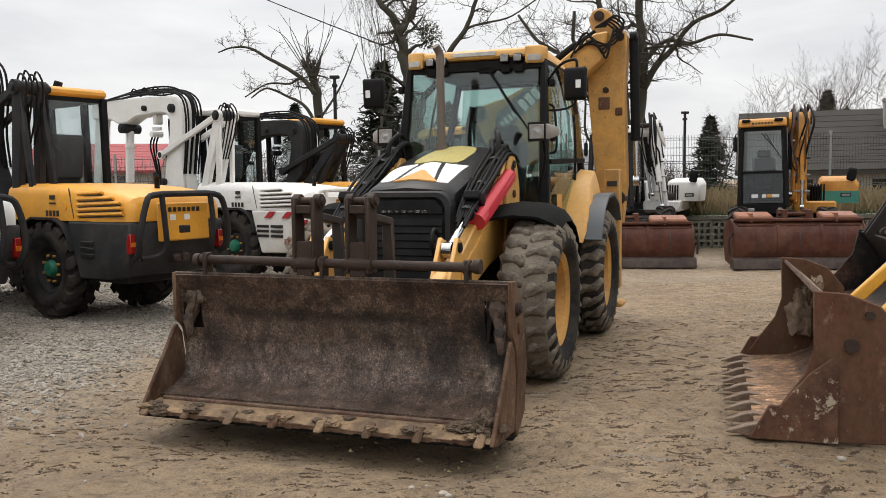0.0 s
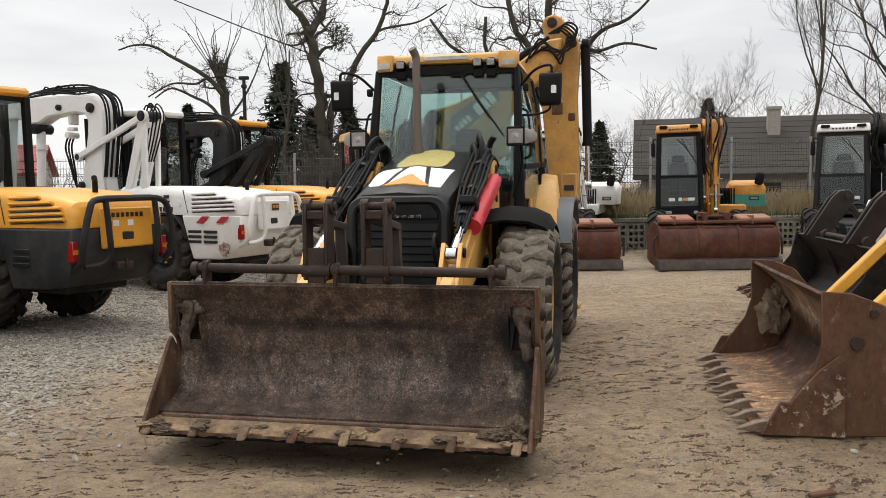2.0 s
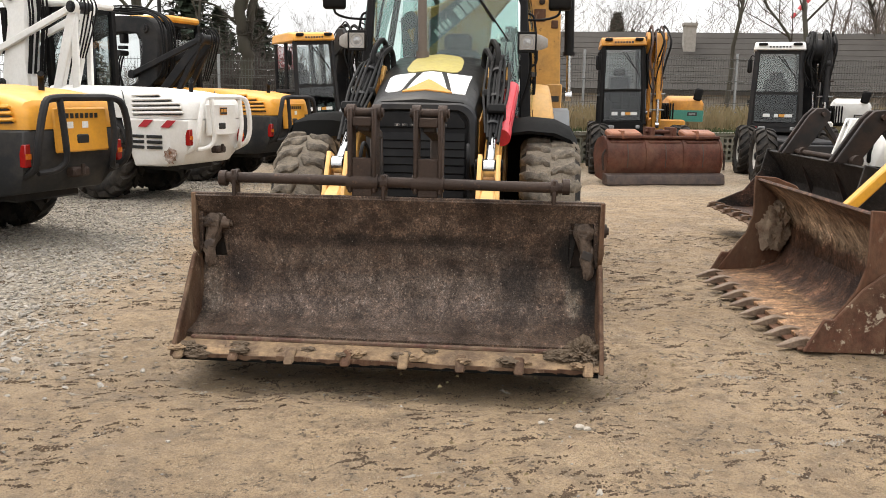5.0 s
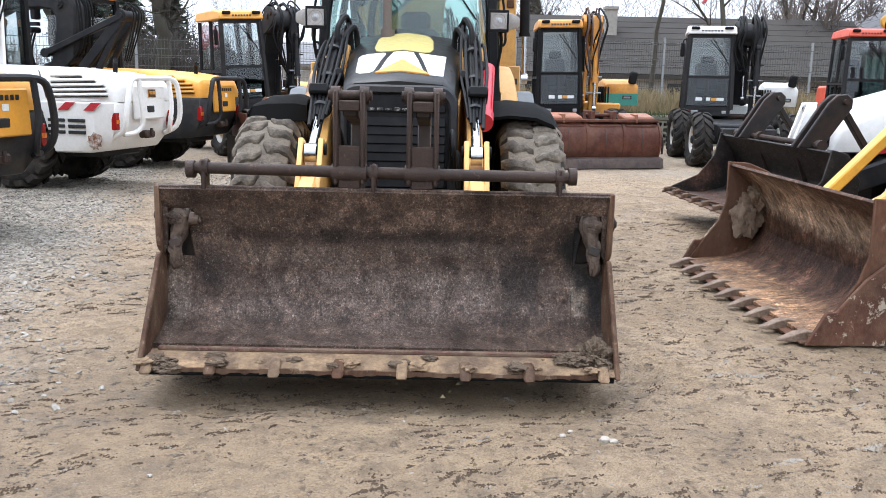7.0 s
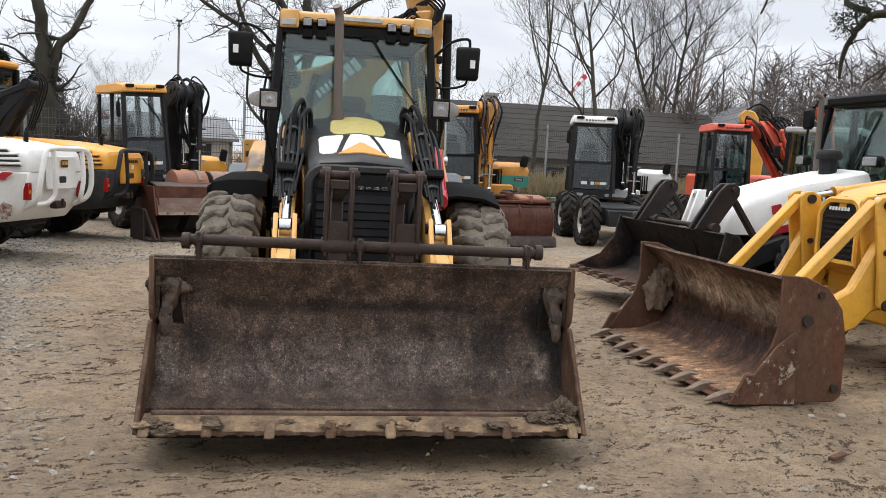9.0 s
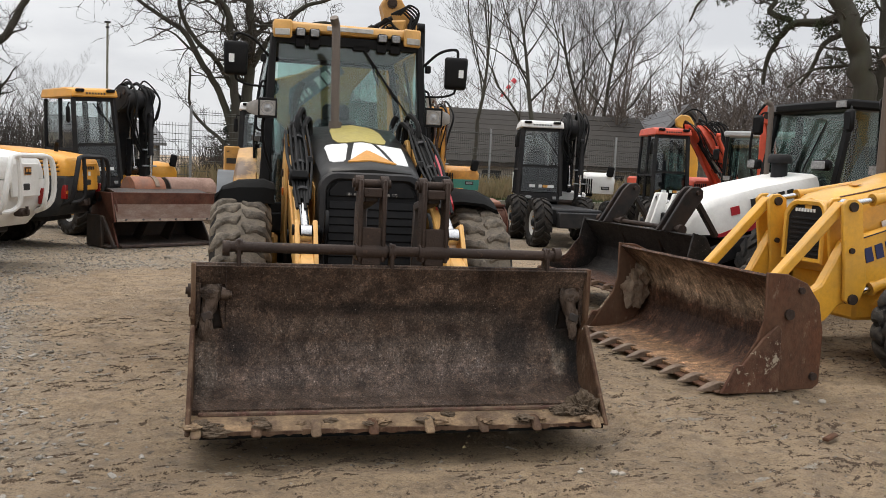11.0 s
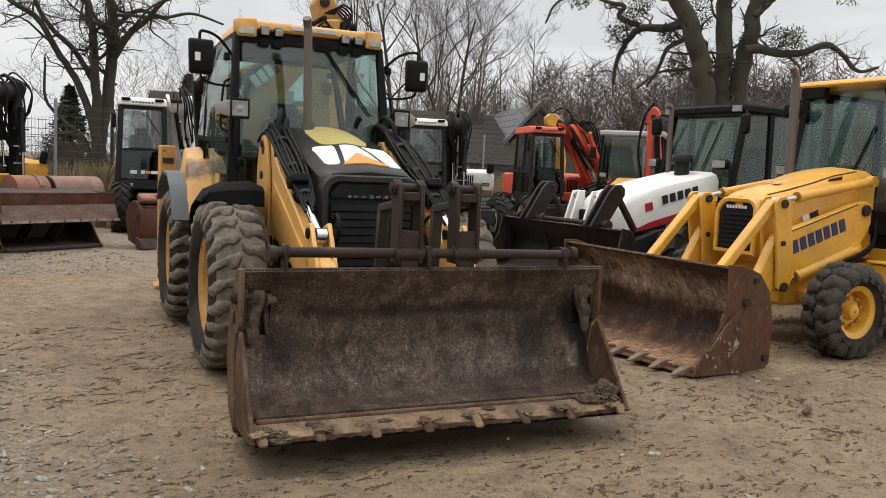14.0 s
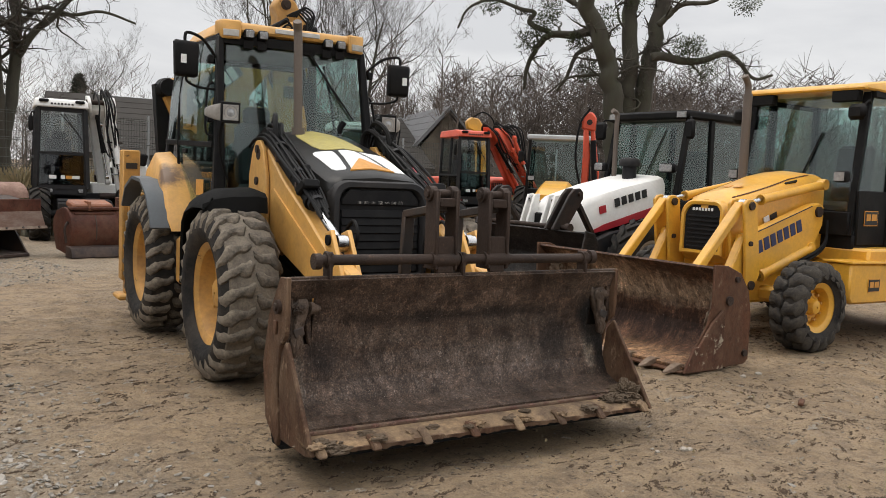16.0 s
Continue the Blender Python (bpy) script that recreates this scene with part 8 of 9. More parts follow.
excavator_front(6.42, 16.85, -22, BLK, ORG, ORG, "orange-yellow excavator with a teal tail, dark cab facing the yard", ORG, TEAL, boom_u=0.56, cab_u=-0.08, lean=-1.2, boom_w=0.16, busy=7, tail_u=0.03)
grading_bucket(6.15, 14.75, -4, 2.18, "red-brown wide grading bucket standing before the excavator", 0.84, 3)
excavator_front(9.72, 16.7, -34, DGR, WHT, DGR, "white-roofed compact excavator with a dark boom and dirty white rims", WHT, boom_u=0.96, cab_u=0.05, cab_w=1.13, boom_w=0.34, busy=9, tail_u=0.37, axle=(0.46, -1.15, 9.5))
excavator_front(0.36, 18.45, 14, DGR, YELM, DGR, "yellow-roofed compact excavator with a dark boom facing the yard", YELM, boom_u=0.98, cab_u=0.0, lean=-3.4, boom_w=0.36, busy=10, tail_u=0.52, tail_z=-0.20)
lipped_bucket(0.9, 16.2, 14, "wide red-brown bucket with a pale worn lip and drums on top")
excavator_front(3.80, 18.65, -24, DGR, WHT, WHT, "white excavator with a dark cab and dirty white boom", WHT, boom_u=0.68, splay=0.14, busy=6, cab_u=-0.15, cab_w=1.08, boom_w=0.29)
grading_bucket(3.28, 15.33, -6, 2.35, "dark red-brown grading bucket on the ground", 0.78, 3)
red_ex = excavator_front(12.75, 15.35, -30, DGR, RED, RED, "orange-red excavator with a dark cab and slanting boom", RED, boom_u=0.76, splay=0.66, busy=10)
link = part("boom_link", join(strut((0.92, 0.34, 2.74), (1.36, 0.16, 2.02), 0.20, 0.22, 0.02), strut((1.32, 0.18, 2.10), (1.86, 0.05, 1.16), 0.15, 0.18, 0.02)), RED, red_ex, "slanting second arm")
part("link_pin", rod((1.33, -0.02, 2.05), (1.33, 0.34, 2.05), 0.07, 14), STEEL, link)
ram((1.10, 0.02, 2.62), (1.62, -0.06, 1.40), 0.05, 0.55, red_ex, RED, "arm_cylinder")
for k in range(7):
    o = 0.045 * k
    part("hydraulic_hose", hose([(0.74 + o, 0.30, 2.70), (0.90 + o, 0.22, 2.90 + 0.03 * (k % 3)), (1.10 + o, 0.10, 2.78 - 0.05 * (k % 2)), (1.24 + o, 0.04, 2.35 - 0.06 * k), (1.40 + o, 0.02, 1.90 - 0.04 * k)], 0.015), BLK, red_ex)


# ---- machines half hidden at the back ----
def cab_only(x, y, rz, label, roof_mat, body_mat):
    """A tractor-like machine of which little more than cab and bonnet shows."""
    e = thing("tractor", pose(x, y, 0, 0, 0, rz), label, "tractor")
    cf = part("cab_frame", join(*[strut((s * 0.72, v, 1.0), (s * 0.66, v, 2.50), 0.08, 0.07) for s in (-1, 1) for v in (0.0, 0.7, 1.4)], span((-0.74, -0.02, 0.9), (0.74, 1.42, 1.35), 0.02)), BLK, e)
    pane([(-0.66, 0.02, 1.36), (0.66, 0.02, 1.36), (0.62, 0.02, 2.48), (-0.62, 0.02, 2.48)], 0.006, GLS, cf, "windscreen")
    for s in (-1, 1):
        pane([(s * 0.72, 0.05, 1.36), (s * 0.72, 1.38, 1.36), (s * 0.66, 1.38, 2.48), (s * 0.66, 0.05, 2.48)], 0.006, GLS, cf, "side_glass")
        hl = part("headlamp", box((s * 0.6, -0.12, 1.6), (0.18, 0.1, 0.12), (0, 0, 0), 0.02), BLK, e)
        part("lens", box((s * 0.6, -0.175, 1.6), (0.14, 0.01, 0.09)), LENS, hl)
        part("mirror", box((s * 0.86, -0.1, 2.1), (0.14, 0.06, 0.26), (0, 0, 0), 0.03), BLK, e)
        wheel(e, (s * 0.8, -1.3, 0.5), s, 0.47, 0.36, 0.26, YELK, YELK, TYM[0], RUB, 0.06, 0, TYM[1])
        wheel(e, (s * 0.85, 1.2, 0.70), s, 0.68, 0.44, 0.36, YELK, YELK, kt2, RUB, 0.12, 8, km2)
    part("cab_roof", span((-0.74, -0.08, 2.50), (0.74, 1.5, 2.62), 0.03), roof_mat, e)
    part("bonnet", loft([[(-0.36, v, 0.8), (0.36, v, 0.8), (0.36, v, z - 0.1), (0.26, v, z), (-0.26, v, z), (-0.36, v, z - 0.1)] for v, z in ((-2.0, 1.25), (-1.8, 1.36), (-0.05, 1.55))]), body_mat, e)
    part("chassis", span((-0.4, -1.8, 0.45), (0.4, 1.8, 0.9), 0.03), BLK, e)
    return e


cab_only(12.48, 12.72, -62, "green-glazed loader cab with a pale roof at the back", TARP, YELK)
# orange-red arm and yellow knuckle raised beside it
ra = thing("excavator_attachment", pose(8.9, 9.95, 0, 0, 0, -60), "orange-red excavator arm with black hoses standing on its bucket", "excavator arm")
part("arm", prism([(-0.10, 1.2), (0.02, 1.2), (0.04, 2.0), (-0.02, 2.55), (-0.10, 2.55), (-0.09, 2.0)], -0.12, 0.12, "v", 0.02), RED, ra)
part("arm", prism([(0.06, 1.2), (0.18, 1.2), (0.22, 1.7), (0.10, 2.5), (0.02, 2.55), (0.10, 1.8)], -0.10, 0.10, "v", 0.02), RED, ra)
part("arm_head", prism([(-0.14, 2.50), (0.12, 2.46), (0.12, 2.72), (0.02, 2.82), (-0.12, 2.76)], -0.14, 0.14, "v", 0.03), RED, ra)
part("head_pin", rod((0.0, -0.17, 2.62), (0.0, 0.17, 2.62), 0.05, 12), STEEL, ra)
part("arm_foot", prism([(-0.45, 0.0), (0.45, 0.0), (0.35, 0.9), (0.16, 1.22), (-0.16, 1.22), (-0.35, 0.9)], -0.3, 0.3, "v", 0.03), DBUCK, ra, "dark bucket foot")
part("arm_cylinder", join(rod((0.16, -0.16, 1.3), (0.08, -0.16, 2.3), 0.05, 12)), BLK, ra)
part("hydraulic_hose", hose([(-0.1, -0.14, 1.4), (-0.22, -0.16, 2.0), (-0.16, -0.15, 2.6), (0.0, -0.14, 2.86)], 0.02), BLK, ra)
yk = thing("excavator_attachment", pose(15.85, 17.45, 0, 0, 0, -40) @ Matrix.Scale(1.07, 4), "yellow excavator arm with a rounded knuckle behind the red cab", "excavator arm")
part("arm", prism([(-0.15, 0.9), (0.15, 0.9), (0.2, 1.8), (0.02, 2.9), (-0.1, 3.08), (-0.32, 3.12), (-0.46, 2.98), (-0.42, 2.8), (-0.2, 2.72), (-0.1, 1.8)], -0.13, 0.13, "v", 0.03), YELK, yk)
part("arm_foot", prism([(-0.5, 0.0), (0.5, 0.0), (0.3, 0.92), (-0.3, 0.92)], -0.4, 0.4, "v", 0.03), DBUCK, yk, "dark bucket foot")
part("hydraulic_hose", hose([(-0.3, -0.16, 3.1), (0.0, -0.2, 3.25), (0.3, -0.2, 3.0), (0.3, -0.18, 2.4)], 0.02), BLK, yk)

# ---- ground ----
def gravel_at(x, y):
    """How much loose gravel lies at a place: much beside the parked row, little in the drive."""
    line = -2.15 + 0.16 * max(0.0, y - 7.0)
    g = (line - x) / 1.3 + 0.6 * noise.noise((x * 0.9, y * 0.9, 3.1))
    if y > 13:
        g = max(g, 0.35 + 0.5 * noise.noise((x * .5, y * .5, 8)))
    return max(0.0, min(1.0, g)) * max(0.0, min(1.0, (y - 5.0) / 2.0))


def ground_z(x, y):
    d = math.hypot(x, y - 6)
    k = max(0.0, 1 - d / 45)
    z = 0.030 * noise.noise((x * 0.5, y * 0.5, 0)) + 0.018 * noise.noise((x * 1.9, y * 1.9, 5)) + 0.015 * noise.noise((x * 4.2, y * 6, 9)) - 0.014 * abs(noise.noise((x * 6.5, y * 9, 31))) + 0.010 * noise.noise((x * 12, y * 14, 2)) * max(0, noise.noise((x * .8, y * .8, 20)) + .5)
    # wheel ruts of damp mud crossing in front
    for c, w in ((3.1, 0.22), (2.2, 0.25)):
        q = y - (c + 0.12 * x + 0.25 * math.sin(x * 0.5))
        z += -0.022 * math.exp(-(q / w) ** 2) + 0.014 * math.exp(-((q - w * 1.6) / 0.12) ** 2)
    # shallow hollow added under the big bucket to widen and deepen its shade
    c_, s_ = math.cos(math.radians(-20)), math.sin(math.radians(-20))
    u, v = (x + 0.838) * c_ + (y - 4.993) * s_, -(x + 0.838) * s_ + (y - 4.993) * c_
    z -= 0.075 * math.exp(-(u / 1.35) ** 6) * math.exp(-((v - 0.22) / 0.48) ** 4)
    return z * k - 0.015


def axis_steps(lo, hi, fine):
    out, p, step = [lo], lo, fine
    while p < hi:
        p += fine
        out.append(p)
    a, b, s = out[0], out[-1], fine
    left, right = [], []
    while a > -1500:
        s *= 1.22
        a -= s; b += s
        left.append(a); right.append(b)
    return left[::-1] + out + right


gx, gy = axis_steps(-5.6, 6.0, 0.035), axis_steps(1.9, 11.0, 0.035)
V = [(x, y, ground_z(x, y)) for y in gy for x in gx]
nx = len(gx)
F = [(j * nx + i, j * nx + i + 1, (j + 1) * nx + i + 1, (j + 1) * nx + i) for j in range(len(gy) - 1) for i in range(nx - 1)]
gme = mesh_of(V, F)
gat = gme.attributes.new("gravel", "FLOAT", "POINT")
gat.data.foreach_set("value", [gravel_at(x, y) if abs(x) < 40 and abs(y) < 40 else 0.2 for x, y, z in V])
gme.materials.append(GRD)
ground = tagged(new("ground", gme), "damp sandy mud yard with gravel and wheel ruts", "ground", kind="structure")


def pebbles(name, n, seed, place, size, material, label):
    """Loose stones, each a squashed uneven lump."""
    rnd = random.Random(seed)
    base = B()
    bmesh.ops.create_icosphere(base, subdivisions=1, radius=1.0)
    vs = [v.co.copy() for v in base.verts]
    fs = [tuple(v.index for v in f.verts) for f in base.faces]
    base.free()
    V, F = [], []
    for _ in range(n):
        x, y = place(rnd)
        if x is None:
            continue
        s = size(rnd)
        m = Euler((rnd.uniform(-.4, .4), rnd.uniform(-.4, .4), rnd.uniform(0, 6.3))).to_matrix()
        k = (s * rnd.uniform(0.8, 1.8), s * rnd.uniform(0.6, 1.1), s * rnd.uniform(0.3, 0.65))
        b0 = len(V)
        z = ground_z(x, y) + s * 0.15
        for v in vs:
            j = 1 + rnd.uniform(-0.22, 0.22)
            p = m @ Vector((v.x * k[0] * j, v.y * k[1] * j, v.z * k[2] * j))
            V.append((p.x + x, p.y + y, p.z + z))
        F += [tuple(i + b0 for i in f) for f in fs]
    me = mesh_of(V, F, False)
    me.materials.append(material)
    return tagged(new(name, me), label, "stones", kind="stuff")


def in_gravel(rnd):
    for _ in range(12):
        y = 4.6 + 13 * rnd.random() ** 1.3
        x = rnd.uniform(-7.5, 1.5)
        if rnd.random() < gravel_at(x, y):
            return x, y
    return None, None


def in_drive(rnd):
    return rnd.uniform(-5, 6.5), 2.0 + 11 * rnd.random() ** 1.2


pebbles("gravel", 36000, 3, in_gravel, lambda r: r.uniform(0.007, 0.019) * (1.6 if r.random() < 0.06 else 1), STONE, "loose pale grey gravel")
pebbles("scattered_stones", 2600, 4, in_drive, lambda r: r.uniform(0.003, 0.010) * (1.8 if r.random() < 0.03 else 1), STONE, "small stones strewn over the mud")
DCLOD = mat("dark_damp_clod", (0.125, 0.083, 0.050), 0.95, 0, (0.070, 0.046, 0.028), 0.7, 9, 60, bump=0.5, island=0.5)
CLOD = mat("damp_mud_clod", (0.15, 0.11, 0.074), 0.95, 0, (0.08, 0.06, 0.04), 0.7, 9, 60, bump=0.5, island=0.7)
def blades(name, n, seed, place, lo, hi, material, label):
    rnd = random.Random(seed)
    V, F = [], []
    for _ in range(n):
        x, y, z = place(rnd)
        h, a, w = rnd.uniform(lo, hi), rnd.uniform(0, 6.3), rnd.uniform(0.006, 0.016)
        b = rnd.uniform(0, 0.5) * h
        dx, dy, t = math.cos(a), math.sin(a), rnd.uniform(0, 6.3)
        k = len(V)
        V += [(x - dx * w, y - dy * w, z), (x + dx * w, y + dy * w, z), (x + dx * w * .6 + math.cos(t) * b * .4, y + math.sin(t) * b * .4, z + h * 0.6), (x + math.cos(t) * b, y + math.sin(t) * b, z + h)]
        F += [(k, k + 1, k + 2), (k, k + 2, k + 3)]
    me = mesh_of(V, F, False)
    me.materials.append(material)
    return tagged(new(name, me), label, "grass", kind="stuff")


def crumbs(name, n, seed, material, label):
    """Drifts of fine crumbled mud: small patches of many tiny grains."""
    rnd = random.Random(seed)
    V, F = [], []
    tet = ((0, 1, 2), (0, 2, 3), (0, 3, 1), (1, 3, 2), (4, 2, 1), (4, 3, 2), (4, 1, 3))
    k = 0
    while k < n:
        x, y = rnd.uniform(-4.5, 6.0), 2.1 + 7.5 * rnd.random() ** 1.3
        dense = noise.noise((x * 0.9, y * 1.6, 14)) + (0.5 if x > 0.6 and abs(y - 3.75 + 0.10 * x) < 0.22 else 0)
        if dense < rnd.uniform(-0.35, 0.35):
            continue
        k += 1
        a, L_ = rnd.gauss(0.1, 0.5), rnd.uniform(0.008, 0.05) * (1.8 if rnd.random() < 0.1 else 1)
        for _ in range(int(5 + L_ * 900 * rnd.random())):
            g = rnd.gauss(0, L_ * 0.6)
            px, py = x + math.cos(a) * g + rnd.gauss(0, L_ * 0.16), y + math.sin(a) * g + rnd.gauss(0, L_ * 0.16)
            s = rnd.uniform(0.002, 0.0055) + 0.05 * L_ * rnd.random()
            z = ground_z(px, py)
            b0 = len(V)
            for c in ((0, 0, 1.1), (1.3, 0.2, 0), (-0.6, 1.0, 0.1), (-0.7, -0.9, 0), (0.1, 0.1, -0.6)):
                V.append((px + s * c[0] * rnd.uniform(0.6, 1.6), py + s * c[1] * rnd.uniform(0.6, 1.5), z + s * c[2] * rnd.uniform(0.6, 1.2)))
            F += [tuple(i + b0 for i in f) for f in tet[:3]] + [(b0 + 1, b0 + 2, b0 + 4), (b0 + 2, b0 + 3, b0 + 4), (b0 + 3, b0 + 1, b0 + 4)]
    me = mesh_of(V, F, False)
    me.materials.append(material)
    return tagged(new(name, me), label, "mud crumbs", kind="stuff")


crumbs("mud_crumbs", 4800, 18, DCLOD, "dark crumbled damp mud strewn in drifts")
crumbs("mud_crumbs", 320, 19, PALE, "fine pale grit strewn over the mud")
pebbles("mud_clods", 2500, 8, in_drive, lambda r: r.uniform(0.003, 0.009) * (1.6 if r.random() < .05 else 1), CLOD, "crumbled clods of mud")
blades("straws", 260, 21, lambda r: (r.uniform(-1.0, 5.5), 2.6 + 2.8 * r.random(), 0.0), 0.01, 0.02, GRASS, "short dry straws lying on the mud")
for x, y, s, q in ((-0.015, 4.22, 0.026, 1), (0.015, 4.195, 0.020, 6), (-0.175, 4.315, 0.017, 2), (-0.10, 4.38, 0.012, 3), (2.45, 4.60, 0.03, 4), (2.2, 4.64, .025, 5)):
    rnd = random.Random(q)
    bm = B()
    bmesh.ops.create_icosphere(bm, subdivisions=2, radius=s)
    for v in bm.verts:
        v.co *= 1 + rnd.uniform(-0.15, 0.15)
        v.co.z *= 0.6
    st = part("stone", bm, PALE)
    st.location = (x, y, ground_z(x, y) + s * 0.25)
    tagged(st, "pale angular stone lying on the mud", "stone")
pl = part("timber_offcut", box((0, 0, 0.010), (0.16, 0.04, 0.022), (0, 0, 0), 0.006), BROWN)
pl.matrix_world = pose(1.615, 4.009, 0.0, 0, 0, 12)
tagged(pl, "short brown timber offcut on the mud", "timber")

# ---- bank with openwork concrete blocks, dry grass and fence ----
bank = part("embankment", prism([(19.9, -0.1), (19.95, 0.66), (21.0, 0.75), (40, 0.6), (60, -0.1)], 3.2, 40, bev=0.0), GRD)
tagged(bank, "low earth bank with dry grass behind the yard", "bank", kind="structure")
blk = B()
for u in (-0.205, -0.07, 0.065, 0.205):
    blk = join(blk, span((u - 0.022, 0, 0), (u + 0.022, 0.16, 0.62)))
for k in range(5):
    z = 0.02 + 0.145 * k
    blk = join(blk, span((-0.225, 0.003, z - 0.03), (0.225, 0.157, z + 0.03)))
blk = join(blk, span((-0.2, 0.13, 0.0), (0.2, 0.15, 0.6)))
blk_me = finish(blk)
blk_me.materials.append(CONC)
bw = thing("block_wall", pose(0, 0, 0), "grey openwork concrete block retaining wall with moss", "wall", kind="structure")
for i in range(34):
    b = part("block", blk_me, CONC, bw)
    b.location = (3.6 + 0.47 * i, 19.62 + 0.03 * math.sin(i * 2.1), -0.01)
part("coping", span((3.3, 19.60, 0.63), (19.6, 19.95, 0.73), 0.01), CONC, bw)


blades("dry_grass", 14000, 11, lambda r: (r.uniform(3.4, 30), 20.0 + 6 * r.random() ** 1.5, 0.66), 0.25, 0.8, GRASS, "tall dry straw-coloured grass on the bank")
blades("dry_grass", 9000, 12, lambda r: (r.uniform(-14, 4), 23.6 + 6 * r.random() ** 1.5, 0.0), 0.2, 0.7, GRASS, "dry straw-coloured grass along the fence")
GRN = mat("moss_green_grass", (0.06, 0.085, 0.03), 0.95, bump=0)
blades("short_grass", 7000, 13, lambda r: (r.uniform(3.4, 20), 19.55 + 0.9 * r.random(), 0.0 if r.random() < .2 else 0.7), 0.05, 0.16, GRN, "short mossy grass on the block wall")


def fence_run(p0, p1, z0, h, parent):
    """Posts with welded wire panels between two points."""
    p0, p1 = Vector((*p0, 0)), Vector((*p1, 0))
    L_ = (p1 - p0).length
    d = (p1 - p0) / L_
    n = max(1, round(L_ / 2.5))
    for i in range(n + 1):
        p = p0 + d * (L_ * i / n)
        po = part("fence_post", span((-0.03, -0.02, 0), (0.03, 0.02, h + 0.08)), GRYM, parent)
        po.matrix_local = Matrix.Translation((p.x, p.y, z0)) @ pose(0, 0, 0, 0, 0, math.degrees(math.atan2(d.y, d.x)))
    paths = []
    x = 0.0
    while x < L_:
        p = p0 + d * x
        paths.append([(Vector((p.x, p.y, z0 + 0.05)), 0.005), (Vector((p.x, p.y, z0 + h)), 0.005)])
        x += 0.075
    zz = 0.08
    while zz < h:
        for o in ((0, 0.0),) if int(zz * 5) % 3 else ((0, 0), (0.03, 0.05)):
            q = Vector((d.y, -d.x, 0)) * o[0]
            paths.append([(Vector((p0.x, p0.y, z0 + zz + o[1])) + q, 0.008), (Vector((p1.x, p1.y, z0 + zz + o[1])) + q, 0.008)])
        zz += 0.2
    V, F = tubes(paths, 3)
    w = part("wire_panel", mesh_of(V, F, False), WIRE, parent)
    tagged(w, "welded wire mesh", kind="stuff")


fence = thing("mesh_fence", pose(0, 0, 0), "grey welded wire mesh fence on posts behind the machines", "fence", kind="structure")
fence_run((-26, 25.5), (3.2, 22.2), 0.0, 2.35, fence)
fence_run((3.2, 22.2), (14.5, 22.0), 0.70, 2.0, fence)
fence_run((14.5, 22.0), (36, 17.0), 0.60, 2.1, fence)


# ---- buildings ----
def long_house(m, L_, D_, eave, ridge, label, wall_mat, roof_mat, windows=4, chimney=True, sheets=False):
    h = thing("house", m, label, "building")
    part("wall", join(span((0, 0, -0.3), (L_, 0.3, eave)), span((0, D_ - 0.3, -0.3), (L_, D_, eave)), prism([(0, -0.3), (D_, -0.3), (D_, eave), (D_ / 2, ridge - 0.15), (0, eave)], 0, 0.3), prism([(0, -0.3), (D_, -0.3), (D_, eave), (D_ / 2, ridge - 0.15), (0, eave)], L_ - 0.3, L_)), wall_mat, h)
    rf = part("roof", prism([(-0.5, eave - 0.12), (D_ / 2, ridge), (D_ + 0.5, eave - 0.12), (D_ + 0.5, eave + 0.04), (D_ / 2, ridge + 0.16), (-0.5, eave + 0.04)], -0.4, L_ + 0.4), roof_mat, h)
    sl = math.hypot(D_ / 2 + 0.5, ridge - eave + .12)
    ang = math.degrees(math.atan2(ridge - eave + .12, D_ / 2 + 0.5))
    rows = 10 if not sheets else 7
    for i in range(rows):
        f = (i + 0.5) / rows
        part("roof_course", box((L_ / 2, -0.5 + (D_ / 2 + 0.5) * f, eave + 0.06 + (ridge - eave + .12) * f + 0.02), (L_ + 0.8, sl / rows * 1.04, 0.05), (ang - 1.6, 0, 0)), roof_mat, rf)
    for i in range(windows):
        x = L_ * (i + 0.7) / (windows + 0.4)
        w = part("window", span((x - 0.5, -0.03, 0.5), (x + 0.5, 0.02, eave - 0.3)), WINDK, h)
        part("frame", join(span((x - 0.55, -0.05, 0.45), (x - 0.45, 0.0, eave - 0.25)), span((x + 0.45, -0.05, 0.45), (x + 0.55, 0.0, eave - 0.25)), span((x - 0.55, -0.05, 0.40), (x + 0.55, 0.0, 0.5))), PLAST, w)
    if chimney:
        part("chimney", join(span((L_ * 0.323, D_ / 2 - 1.35, ridge - 1.6), (L_ * 0.323 + 0.52, D_ / 2 - 0.85, ridge + 0.5)), span((L_ * 0.323 - 0.05, D_ / 2 - 1.40, ridge + 0.42), (L_ * 0.323 + 0.57, D_ / 2 - 0.80, ridge + 0.55))), PLAST, rf, "pale rendered chimney")
    return h


long_house(pose(12.7, 35.9, 0, 0, 0, -20.7), 16.6, 6.5, 1.82, 4.30, "long low house with a dark roof and a pale chimney", PLAST, ROOFM, 5)
long_house(pose(37.86, 44.64, 0, 0, 0, -124.8), 16.1, 4.1, 2.25, 5.0, "old shed with a grey sheet roof and boarded gable", GABLE, ROOFG, 0, False, True)
long_house(pose(-30, 62, 0, 0, 0, 8), 9, 7, 2.6, 4.6, "small far house with a red roof", PLAST, REDROOF, 2, False)
long_house(pose(9, 75, 0, 0, 0, 5), 8, 6, 2.4, 4.2, "small far white house", PLAST, ROOFG, 2, False)


